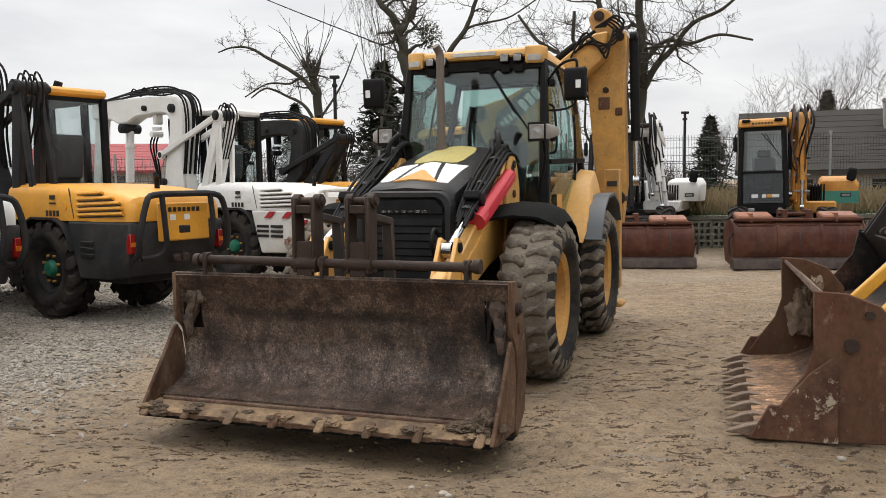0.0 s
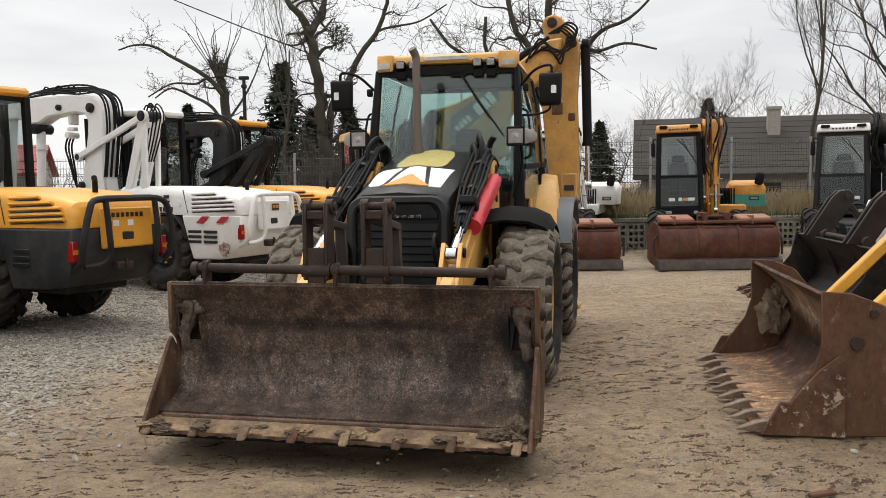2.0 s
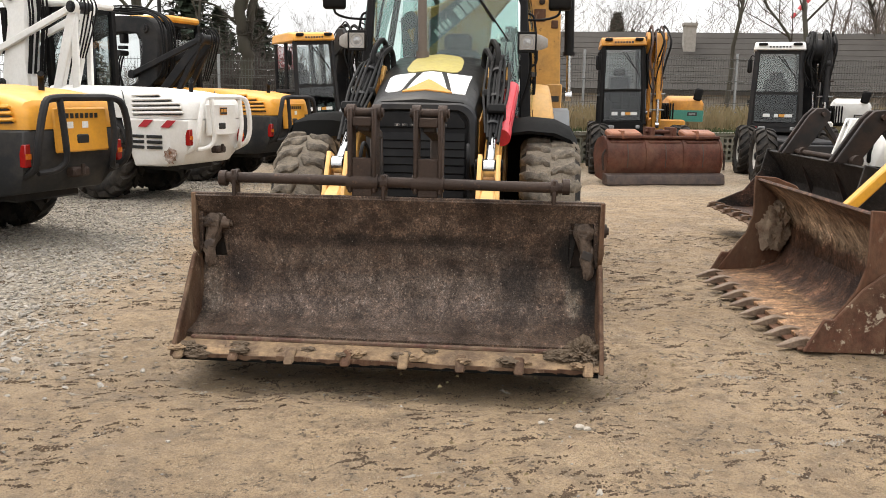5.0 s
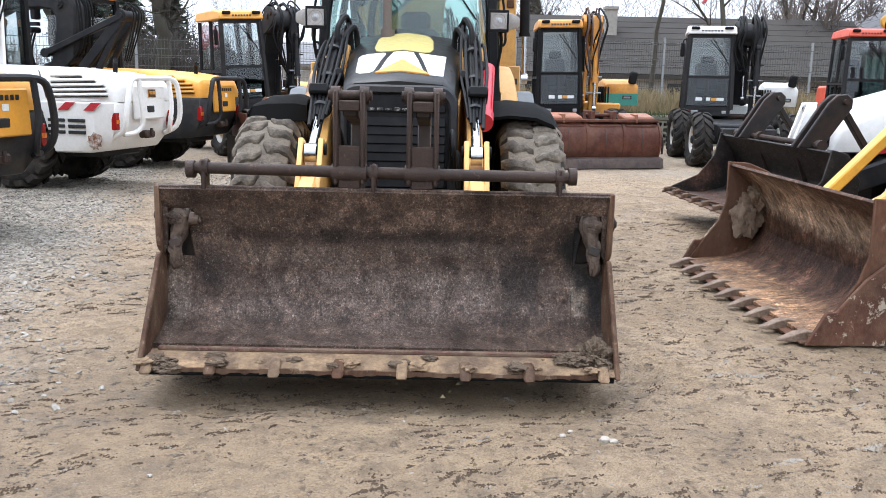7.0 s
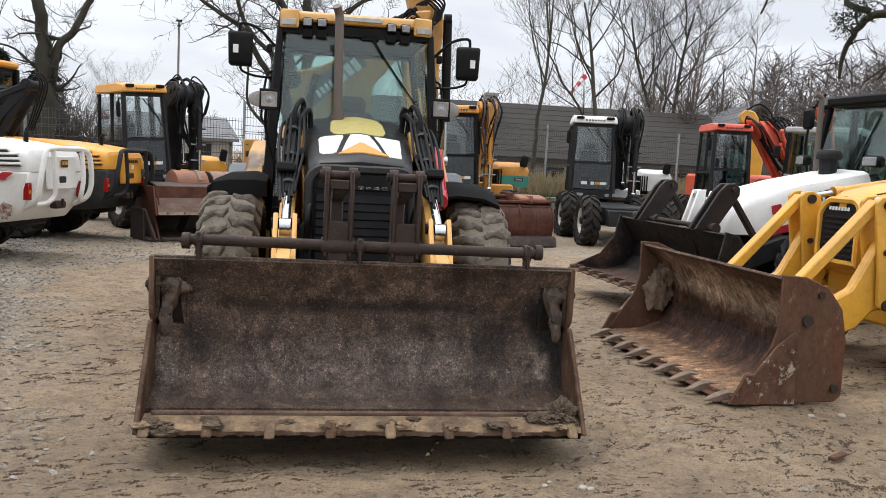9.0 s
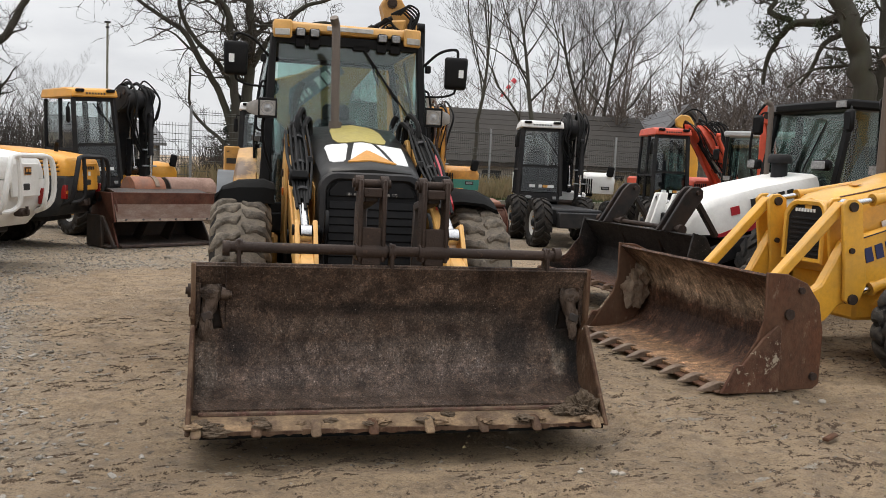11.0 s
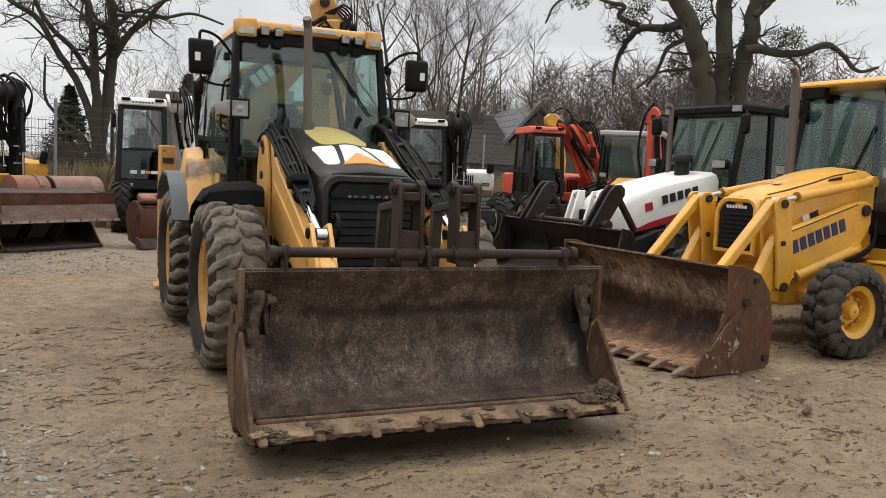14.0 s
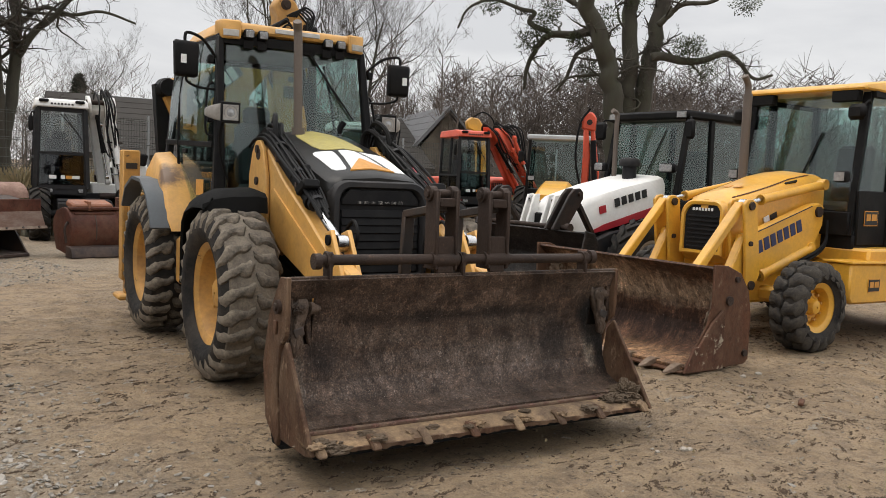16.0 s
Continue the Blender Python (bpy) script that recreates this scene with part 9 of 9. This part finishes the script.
# ---- bare trees, firs, far woods ----
def grow(seed, height, r0, lean=(0, 0), fork=0.35, levels=4, spread=0.75, up=0.25, kids=(5, 5, 5, 4), crook=0.18, stems=1, crook0=0.07):
    """Limbs and twigs of a leafless tree as tapered lines."""
    rnd = random.Random(seed)
    thick, thin = [], []

    def limb(p, d, length, r, lev):
        n = 9 if lev == 0 else (8 if lev == 1 else (6 if lev == 2 else 3))
        pts, dd = [(p.copy(), r)], d.copy()
        ck = crook0 if lev == 0 else crook
        for i in range(n):
            dd = (dd + Vector((rnd.gauss(0, ck), rnd.gauss(0, ck), rnd.gauss(0, ck * 0.6) + up * 0.15))).normalized()
            p = p + dd * (length / n)
            pts.append((p.copy(), max(r * (1 - 0.72 * (i + 1) / n), 0.004)))
        (thick if lev < 2 else thin).append(pts)
        if lev >= levels:
            return
        k = kids[min(lev, len(kids) - 1)]
        for j in range(k + (rnd.random() < 0.5)):
            f = rnd.uniform(fork if lev == 0 else 0.2, 1.0)
            i = min(int(f * n), n - 1)
            q, rr = pts[i][0].lerp(pts[i + 1][0], f * n - i), pts[i][1]
            side = Vector((rnd.gauss(0, 1), rnd.gauss(0, 1), rnd.gauss(0, 0.5) + up)).normalized()
            nd = (pts[i + 1][0] - pts[i][0]).normalized() * (1 - spread) + side * spread
            limb(q, nd.normalized(), length * (rnd.uniform(0.42, 0.68) if lev < 2 else rnd.uniform(0.30, 0.50)), rr * rnd.uniform(0.38, 0.6), lev + 1)

    for s in range(stems):
        a = 6.28 * s / stems
        o = Vector((math.cos(a), math.sin(a), 0)) * (r0 * 0.85 if stems > 1 else 0)
        limb(o + Vector((0, 0, -0.1)), Vector((lean[0] + o.x * 0.38, lean[1] + o.y * 0.38, 1)).normalized(), height * rnd.uniform(0.85, 1.0), r0, 0)
    return thick, thin


def tree_meshes(*a, **k):
    thick, thin = grow(*a, **k)
    return mesh_of(*tubes(thick, 8)), mesh_of(*tubes(thin, 3))


def plant(m, meshes, label, name="bare_tree"):
    t = thing(name, m, label, "tree")
    part("trunk", meshes[0], BARK, t)
    part("crown", meshes[1], TWIG, t, "leafless twigs")
    return t


def clump(c, r, n, seed, material, parent, name="mistletoe"):
    """A ragged ball of small leaves on thin stems."""
    rnd = random.Random(seed)
    V, F = [], []
    for _ in range(n):
        d = Vector((rnd.gauss(0, 1), rnd.gauss(0, 1), rnd.gauss(0, 1))).normalized()
        p = Vector(c) + d * r * rnd.random() ** 0.5 * (1 + 0.25 * noise.noise(d * 2.2))
        a = d.orthogonal().normalized() * rnd.uniform(0.016, 0.036)
        b = (d + Vector((rnd.gauss(0, .5), rnd.gauss(0, .5), rnd.gauss(0, .5)))).normalized() * rnd.uniform(0.07, 0.14)
        k = len(V)
        V += [p, p + a + b * 0.5, p + b, p - a + b * 0.5]
        F.append((k, k + 1, k + 2, k + 3))
    return tagged(part(name, mesh_of(V, F, False), material, parent, "dark green mistletoe clump"), kind="stuff")




def limbed(seed, limbs, reach=1.0, kids=2.4):
    """A tree whose main limbs follow given (across, up) lines; the rest of the crown grows from them."""
    rnd = random.Random(seed)
    thick, thin = [], []

    def shoot(p, d, L_, r, lev):
        n = (0, 7, 5, 3)[lev]
        pts, dd = [(p.copy(), r)], d.copy()
        for i in range(n):
            dd = (dd + Vector((rnd.gauss(0, 0.30), rnd.gauss(0, 0.30), rnd.gauss(0.03, 0.24)))).normalized()
            p = p + dd * (L_ / n)
            pts.append((p.copy(), max(r * (1 - 0.8 * (i + 1) / n), 0.004)))
        (thick if lev == 1 and r > 0.03 else thin).append(pts)
        if lev == 3:
            return
        for _ in range(rnd.randint(4, 6) if lev == 1 else rnd.randint(3, 5)):
            i = rnd.randint(1, n - 1)
            side = Vector((rnd.gauss(0, 1), rnd.gauss(0, 1), rnd.gauss(0.25, 0.7))).normalized()
            shoot(pts[i][0], (dd * 0.45 + side * 0.75).normalized(), L_ * rnd.uniform(0.35, 0.62), max(pts[i][1] * 0.55, 0.006), lev + 1)

    for r0, r1, line in limbs:
        tilt = rnd.uniform(-0.35, 0.35)
        base = line[0]
        ctrl = [Vector((x, tilt * math.hypot(x - base[0], (z - base[1]) * 0.4), z)) for x, z in line]
        pts = bow(ctrl, 5)
        n = len(pts) - 1
        path = [(q + Vector((rnd.gauss(0, r1 * 0.25), rnd.gauss(0, r1 * 0.25), 0)) * (0 < i < n), r0 + (r1 - r0) * i / n) for i, q in enumerate(pts)]
        thick.append(path)
        if r0 < 0.03:
            continue
        length = sum((a[0] - b[0]).length for a, b in zip(path, path[1:]))
        for _ in range(int(length * kids)):
            f = rnd.uniform(0.45 if line[0][1] < 1 else 0.1, 1.0)
            q, r = path[int(f * n)]
            side = Vector((rnd.gauss(0, 1), rnd.gauss(0, 1), rnd.gauss(0.35, 0.7))).normalized()
            shoot(q, side, rnd.uniform(0.7, 2.0) * reach, min(r * rnd.uniform(0.25, 0.5), 0.07), 1)
    return mesh_of(*tubes(thick, 9)), mesh_of(*tubes(thin, 3))


t2 = limbed(29, ((0.20, 0.10, ((0.0, -0.1), (-0.02, 1.8), (0.12, 3.0), (0.24, 4.3), (0.26, 5.3), (0.15, 6.3), (0.2, 8.4))),
                 (0.15, 0.07, ((-0.12, -0.1), (-0.15, 2.2), (-0.18, 3.6), (-0.25, 4.7), (-0.43, 5.7), (-0.81, 6.2), (-1.1, 7.6))),
                 (0.12, 0.04, ((-0.16, 0.6), (-0.22, 2.2), (-0.6, 3.4), (-1.16, 4.3), (-1.6, 5.05), (-2.0, 5.3), (-2.8, 5.8), (-3.4, 6.6))),
                 (0.08, 0.05, ((-0.2, 3.5), (-0.73, 4.35), (-1.23, 4.8), (-1.7, 5.6), (-1.7, 6.6))),
                 (0.11, 0.03, ((0.26, 4.2), (0.7, 4.95), (1.1, 5.3), (1.7, 6.0), (2.5, 6.3), (3.2, 6.9))),
                 (0.07, 0.03, ((0.25, 5.0), (0.9, 5.6), (1.6, 5.5), (2.4, 5.7), (3.3, 5.5))),
                 (0.07, 0.03, ((-0.2, 1.2), (-0.5, 2.0), (-0.97, 2.4), (-1.43, 3.0), (-1.46, 4.1)))), 1.0, 2.6)
t1 = limbed(21, ((0.21, 0.15, ((0.42, -0.1), (0.40, 1.8), (0.35, 2.99), (0.28, 3.54), (0.19, 4.73), (0.06, 5.74), (0.0, 6.52))),
                 (0.13, 0.05, ((0.02, 6.45), (-0.32, 6.95), (-0.72, 7.43), (-1.0, 8.6), (-1.1, 9.8))), (0.13, 0.05, ((0.02, 6.45), (0.29, 6.95), (0.46, 7.43), (0.6, 8.7), (0.9, 10.0))),
                 (0.14, 0.05, ((0.46, 1.6), (0.52, 3.23), (0.65, 4.18), (1.06, 4.67), (1.44, 5.54), (1.93, 6.19), (2.3, 6.99), (2.5, 8.2))),
                 (0.07, 0.02, ((0.12, 5.6), (0.42, 5.95), (0.69, 6.04), (0.85, 6.28))), (0.05, 0.02, ((1.9, 6.15), (2.17, 6.51), (2.74, 6.65), (3.48, 6.8), (4.3, 7.3))), (0.05, 0.02, ((0.28, 3.46), (-0.1, 3.78), (-0.49, 4.09), (-1.1, 4.2)))), 0.85, 2.0)
rndp = random.Random(8)
t3 = limbed(23, ((0.15, 0.13, ((0.35, -0.1), (0.28, 1.6), (0.15, 3.17), (0.0, 4.41), (-0.1, 4.95), (-0.21, 5.22))),
                 (0.08, 0.02, ((-0.04, 4.33), (-0.34, 4.72), (-0.86, 5.1), (-1.47, 5.44), (-1.99, 5.74), (-2.51, 5.77), (-2.97, 5.62))),
                 (0.06, 0.02, ((0.02, 3.33), (-0.36, 3.95), (-0.89, 4.25), (-1.49, 4.48), (-1.96, 4.18))), (0.05, 0.02, ((-0.11, 4.56), (-0.49, 4.79), (-0.8, 4.64), (-1.49, 4.64), (-2.18, 4.25))),
                 (0.04, 0.015, ((0.1, 3.56), (0.58, 4.26), (0.9, 4.88), (1.3, 5.9))), *[(0.06, 0.04, ((-0.12 + 0.05 * k, 4.85), (-0.2 + 0.13 * k, 5.05 + 0.1 * (k % 2)), (-0.24 + 0.17 * k, 5.35))) for k in range(-1, 3)],
                 *[(0.016, 0.005, ((-0.15 + 0.04 * k, 5.1), (-0.2 + 0.16 * k + rndp.gauss(0, 0.15), 6.0), (-0.3 + 0.26 * k + rndp.gauss(0, 0.2), 6.6 + rndp.uniform(-0.4, 0.5)))) for k in range(-5, 6)]), 0.55, 2.2)
t4 = tree_meshes(24, 8.0, 0.10, (0, 0), 0.25, 4, 0.45, 0.9, (7, 5, 4, 3), 0.10)
t5 = tree_meshes(25, 10.5, 0.16, (0, 0), 0.18, 4, 0.58, 0.6, (8, 7, 6, 4), 0.20)


def at_scale(x, y, z, rz, k=1.0):
    return pose(x, y, z, 0, 0, rz) @ Matrix.Diagonal((k, k, k, 1))


a1 = plant(pose(-1.273, 28.0, 0, 0, 0, 1.4), t1, "tall leafless tree with a mistletoe clump behind the fence")
clump((0.86, 0.0, 6.30), 0.42, 520, 3, MISTL, a1)
plant(at_scale(5.7, 25.6, 0, -21.9), t2, "leafless forked tree with crooked limbs behind the fence")
plant(at_scale(-3.85, 26.6, 0, 7.0), t3, "leaning leafless tree with crooked limbs")
plant(at_scale(-2.6, 34.0, 0, 50, 0.9), t4, "tall thin leafless tree")
plant(at_scale(15.1, 27.0, 0, 20), t4, "tall slender leafless tree by the fence")
plant(at_scale(21.7, 30.6, 0, 120), t5, "spreading leafless tree near the shed")
plant(at_scale(33.5, 40.0, 0, 200, 1.14), t5, "many-limbed leafless tree near the shed")
plant(at_scale(31.0, 38.0, 0, 290, 1.1), t5, "many-limbed leafless tree by the wood")
plant(at_scale(12.2, 38.5, 0, 10, 0.36), t5, "small round leafless tree in the field")
plant(at_scale(2.6, 40.5, 0, 100, 0.4), t5, "small round leafless tree in the field")
plant(at_scale(24.5, 57.0, 0, 10, 0.75), t5, "leafless tree behind the long house")
plant(at_scale(40.5, 50.0, 0, 40, 1.0), t5, "leafless tree behind the long house")
# great old tree
g1 = limbed(31, ((0.46, 0.28, ((-0.35, -0.2), (-0.45, 2.6), (-0.59, 4.6), (-0.89, 6.1), (-1.39, 7.5), (-2.0, 8.8), (-2.4, 10.6))),
                 (0.42, 0.26, ((0.0, -0.2), (-0.04, 2.6), (-0.06, 4.6), (-0.1, 6.6), (-0.21, 8.8), (-0.1, 11.2))),
                 (0.46, 0.24, ((0.35, -0.2), (0.42, 2.6), (0.51, 4.6), (0.75, 6.6), (1.1, 8.8), (1.7, 11.0))),
                 (0.19, 0.05, ((0.75, 6.55), (1.2, 6.6), (1.98, 6.44), (2.78, 6.5), (3.55, 6.8), (4.1, 6.45), (4.7, 5.85), (5.4, 6.0))),
                 (0.13, 0.06, ((0.95, 7.8), (1.4, 8.25), (1.85, 8.6), (2.9, 8.7), (3.6, 9.3))),
                 (0.22, 0.06, ((-1.25, 7.4), (-1.7, 7.55), (-2.35, 7.45), (-3.3, 7.5), (-3.85, 7.0), (-4.25, 6.1), (-4.3, 5.3))),
                 (0.11, 0.04, ((-3.3, 7.5), (-4.1, 7.85), (-3.9, 8.25), (-4.5, 8.4), (-5.6, 8.75), (-6.6, 8.4), (-7.0, 7.6))),
                 (0.12, 0.05, ((-1.2, 7.1), (-1.7, 6.9), (-2.2, 6.6), (-2.5, 5.8), (-2.9, 5.2))),
                 (0.08, 0.03, ((-0.9, 5.9), (-1.5, 5.8), (-2.4, 5.65), (-3.2, 5.0))),
                 (0.12, 0.05, ((-1.8, 8.3), (-3.0, 9.0), (-4.6, 9.6), (-6.0, 9.4)))), 0.85, 1.7)
big = plant(pose(26.4, 18.0, 0, 0, 0, -63), g1, "great old leafless tree with three stems and mistletoe")
rndc = random.Random(77)
for k, (x, z, r) in enumerate(((-4.1, 7.2, 0.55), (-3.5, 7.7, 0.5), (-1.0, 7.9, 0.6), (-1.7, 6.0, 0.45), (4.1, 8.6, 0.55), (2.9, 6.2, 0.6), (1.9, 6.9, 0.5), (2.4, 7.0, 0.45), (-5.6, 8.6, 0.5), (-2.2, 7.2, 0.4), (0.0, 9.0, 0.6), (-2.6, 9.4, 0.6), (-3.2, 8.3, 0.5), (1.2, 9.8, 0.6), (-4.4, 9.5, 0.6))):
    clump((x, rndc.uniform(-0.6, 0.6), z), r, 520, 100 + k, MISTL, big)


def fir_mesh(seed, h, r):
    rnd = random.Random(seed)
    V, F = [], []
    n = int(h * 4.2)
    for i in range(n):
        f = (i + 1) / n
        z, w = h * (0.08 + 0.92 * f), r * (1 - f) ** 0.85 + 0.05
        for j in range(15):
            a = rnd.uniform(0, 6.28)
            L_ = w * rnd.uniform(0.6, 1.1)
            for s in range(9):
                g = (s + 0.6) / 9
                p = Vector((math.cos(a) * L_ * g, math.sin(a) * L_ * g, z - 0.35 * L_ * g + rnd.uniform(-.06, .06)))
                q = Vector((rnd.gauss(0, 1), rnd.gauss(0, 1), rnd.gauss(0, 0.6) - 0.3)).normalized() * rnd.uniform(0.25, 0.5)
                o = Vector((-math.sin(a), math.cos(a), 0)) * rnd.uniform(0.10, 0.22)
                k = len(V)
                V += [p - o, p + o, p + q]
                F.append((k, k + 1, k + 2))
    return mesh_of(V, F, False), mesh_of(*tubes([[(Vector((0, 0, -0.1)), r * 0.08), (Vector((0, 0, h)), 0.02)]], 7))


f1, f2 = fir_mesh(1, 9.5, 2.7), fir_mesh(2, 7.0, 2.3)
for x, y, me, s, rz in ((-3.0, 44, f1, .80, 0), (0.4, 50, f2, .85, 40), (-9.5, 56, f1, .7, 90), (-1.6, 48, f2, .8, 10), (29.5, 66, f1, .85, 10), (33, 70, f2, 1.0, 70), (22.5, 72, f2, .95, 120)):
    t = thing("fir_tree", Matrix.Translation((x, y, 0)) @ pose(0, 0, 0, 0, 0, rz) @ Matrix.Diagonal((s * 1.6, s * 1.6, s, 1)), "dark green fir tree beyond the fence", "tree")
    part("trunk", me[1], BARK, t)
    part("crown", me[0], FIRM, t)

# bare bushes at the fence
rndb = random.Random(14)
for bx, by, bw_, bh in ((-0.9, 29.5, 1.1, 3.6), (0.6, 30.5, 1.4, 3.0), (9.2, 37.0, 1.2, 2.4)):
    paths = []
    for i in range(260):
        p = Vector((rndb.gauss(0, bw_ * .4), rndb.gauss(0, bw_ * .4), 0))
        dd = Vector((p.x * .25 + rndb.gauss(0, .2), p.y * .25 + rndb.gauss(0, .2), 1)).normalized()
        L_ = bh * rndb.uniform(0.35, 1)
        q = p + dd * L_
        paths.append([(p, 0.018), (p.lerp(q, .5) + Vector((rndb.gauss(0, .08), 0, 0)), 0.012), (q, 0.005)])
        for _ in range(5):
            p2 = p.lerp(q, rndb.uniform(0.3, 1))
            d2 = (dd + Vector((rndb.gauss(0, .6), rndb.gauss(0, .6), rndb.gauss(0, .3)))).normalized()
            paths.append([(p2, 0.009), (p2 + d2 * rndb.uniform(.3, .8), 0.004)])
    bu = part("bare_bush", mesh_of(*tubes(paths, 3), False), TWIG)
    bu.location = (bx, by, 0)
    tagged(bu, "dense leafless brown bush behind the fence", "bush")

# far woods
rndw = random.Random(9)
paths = []
for i in range(140):
    a = radians(rndw.uniform(-84, -34))
    d = rndw.uniform(42, 75)
    if i % 7 == 0:
        a, d = radians(rndw.uniform(-34, 22)), rndw.uniform(85, 120)
    bx, by = -math.sin(a) * d, math.cos(a) * d
    h = rndw.uniform(6.0, 10.0) if d < 80 else rndw.uniform(4.5, 7.5)
    for s in range(rndw.randint(1, 3)):
        lean = Vector((rndw.gauss(0, 0.08), rndw.gauss(0, 0.08), 1))
        base = Vector((bx + rndw.uniform(-.5, .5), by, -0.2))
        hh = h * rndw.uniform(0.6, 1)
        top = base + lean * hh
        paths.append([(base, 0.13), (base.lerp(top, .5), 0.07), (top, 0.012)])
        for k in range(34):
            f = rndw.uniform(0.12, 0.97)
            p = base.lerp(top, f)
            dd = Vector((rndw.gauss(0, 1), rndw.gauss(0, 1), rndw.uniform(0.5, 1.7))).normalized()
            L_ = rndw.uniform(0.7, 2.6) * (1.15 - f * 0.7)
            q = p + dd * L_
            paths.append([(p, 0.035 * (1.1 - f)), (p.lerp(q, .5) + Vector((0, 0, .1)), 0.02), (q, 0.008)])
            for _ in range(3):
                p2 = p.lerp(q, rndw.uniform(0.3, 1))
                d2 = (dd + Vector((rndw.gauss(0, .6), rndw.gauss(0, .6), rndw.gauss(0.1, .5)))).normalized()
                paths.append([(p2, 0.013), (p2 + d2 * L_ * rndw.uniform(.3, .6), 0.006)])
wv = part("far_woods", mesh_of(*tubes(paths, 3), False), WOODS)
tagged(wv, "leafless grey-brown woods in the distance", "woods", kind="stuff")
# the thick brown wood beyond the shed
paths = []
for i in range(21000):
    a = radians(-58.5 + max(-1, min(1, rndw.gauss(0, 0.6))) * 12.5)
    d = rndw.uniform(44, 62)
    p = Vector((-math.sin(a) * d, math.cos(a) * d, 7.6 * rndw.random() ** 1.35 * (1 + 0.18 * noise.noise((a * 40, 0, 3)))))
    dd = Vector((rndw.gauss(0, .9), rndw.gauss(0, .9), 0.6)).normalized()
    L_ = rndw.uniform(0.5, 1.7)
    paths.append([(p, 0.024), (p + dd * L_ * .5 + Vector((rndw.gauss(0, .18), 0, rndw.gauss(0, .1))), .016), (p + dd * L_ + Vector((rndw.gauss(0, .25), 0, .1)), 0.007)])
bw = part("brown_wood", mesh_of(*tubes(paths, 3), False), WOODD)
tagged(bw, "dense dark brown leafless wood beyond the shed", "woods", kind="stuff")
# finer haze of twigs along the whole wood
paths = []
for i in range(12000):
    a = radians(rndw.uniform(-84, -20))
    d = rndw.uniform(48, 70) if a < radians(-37) else rndw.uniform(66, 82)
    p = Vector((-math.sin(a) * d, math.cos(a) * d, (6.5 if a < radians(-37) else 8.5) * rndw.random() ** 1.2 * (1 + 0.35 * noise.noise((a * 25, 0, 8)))))
    dd = Vector((rndw.gauss(0, .7), rndw.gauss(0, .7), 0.8)).normalized()
    L_ = rndw.uniform(0.6, 2.0)
    paths.append([(p, 0.018), (p + dd * L_ * .5 + Vector((rndw.gauss(0, .12), 0, 0)), .012), (p + dd * L_ + Vector((rndw.gauss(0, .25), 0, .1)), 0.006)])
tv = part("twig_haze", mesh_of(*tubes(paths, 3), False), WOODS)
tagged(tv, "fine grey-brown twigs along the woods", "woods", kind="stuff")
# undergrowth along the wood's foot
paths = []
for i in range(24000):
    a = radians(rndw.uniform(-88, 26) if i % 3 == 0 else rndw.uniform(-88, -48))
    d = rndw.uniform(36, 60) + (45 if -34 < math.degrees(a) < 2 else (0 if math.degrees(a) < 2 else -6))
    p = Vector((-math.sin(a) * d, math.cos(a) * d, 0))
    dd = Vector((rndw.gauss(0, .7), rndw.gauss(0, .7), 1)).normalized()
    L_ = rndw.uniform(0.6, 2.8) if a > radians(-46) else rndw.uniform(0.9, 3.8)
    paths.append([(p, 0.02), (p + dd * L_ * .5, .014), (p + dd * L_ + Vector((rndw.gauss(0, .3), 0, 0)), 0.006)])
uv_ = part("undergrowth", mesh_of(*tubes(paths, 3), False), WOODS)
tagged(uv_, "tangled brown undergrowth at the foot of the woods", "bushes", kind="stuff")

# ---- poles and overhead line ----
for x, y, h, lab in ((-3.2, 26.0, 4.75, "dark steel lamp pole by the fence"), (9.6, 34, 4.2, "grey concrete pole beyond the fence"), (6.5, 46.9, 8.0, "tall timber pole behind the trees")):
    p = thing("utility_pole", pose(x, y, 0), lab, "pole")
    part("shaft", rod((0, 0, -0.1), (0, 0, h), 0.07, 10, 0.05), DGR if h < 5 else CONC, p)
    part("head", join(box((0, 0, h), (0.30, 0.10, 0.10), (0, 0, 0), 0.02), box((0, 0, h - 0.25), (0.16, 0.16, 0.1), (0, 0, 0), 0.02)), DGR, p)
ln = part("overhead_cable", join(hose([(-11.7, 37.9, 11.4), (-6.53, 32.91, 8.51), (-1.364, 27.875, 5.77)], 0.02, 5, 10), hose([(-1.364, 27.875, 5.77), (0.1, 38.0, 6.45), (1.664, 48.0, 7.69)], 0.016, 5, 8)), BLK)
tagged(ln, "thin dark overhead cable", "cable")

# red and white windsock on its mast
ws = thing("windsock", at_scale(44.7, 62.8, 0, 0, 1.42) @ Matrix.Translation((0, 0, 1.6)), "red and white striped windsock on a thin mast", "windsock")
part("mast", rod((0, 0, -1.7), (0, 0, 5.3), 0.03, 8, 0.02), GRYM, ws)
for i in range(5):
    f0, f1_ = i / 5, (i + 1) / 5
    p0, p1 = Vector((0.04 - 1.0 * f0, 0, 5.2 - 1.1 * f0)), Vector((0.04 - 1.0 * f1_, 0, 5.2 - 1.1 * f1_))
    part("sock_band", rod(p0, p1, 0.17 - 0.09 * f0, 12, 0.17 - 0.09 * f1_), REDC if i % 2 == 0 else DECW, ws)
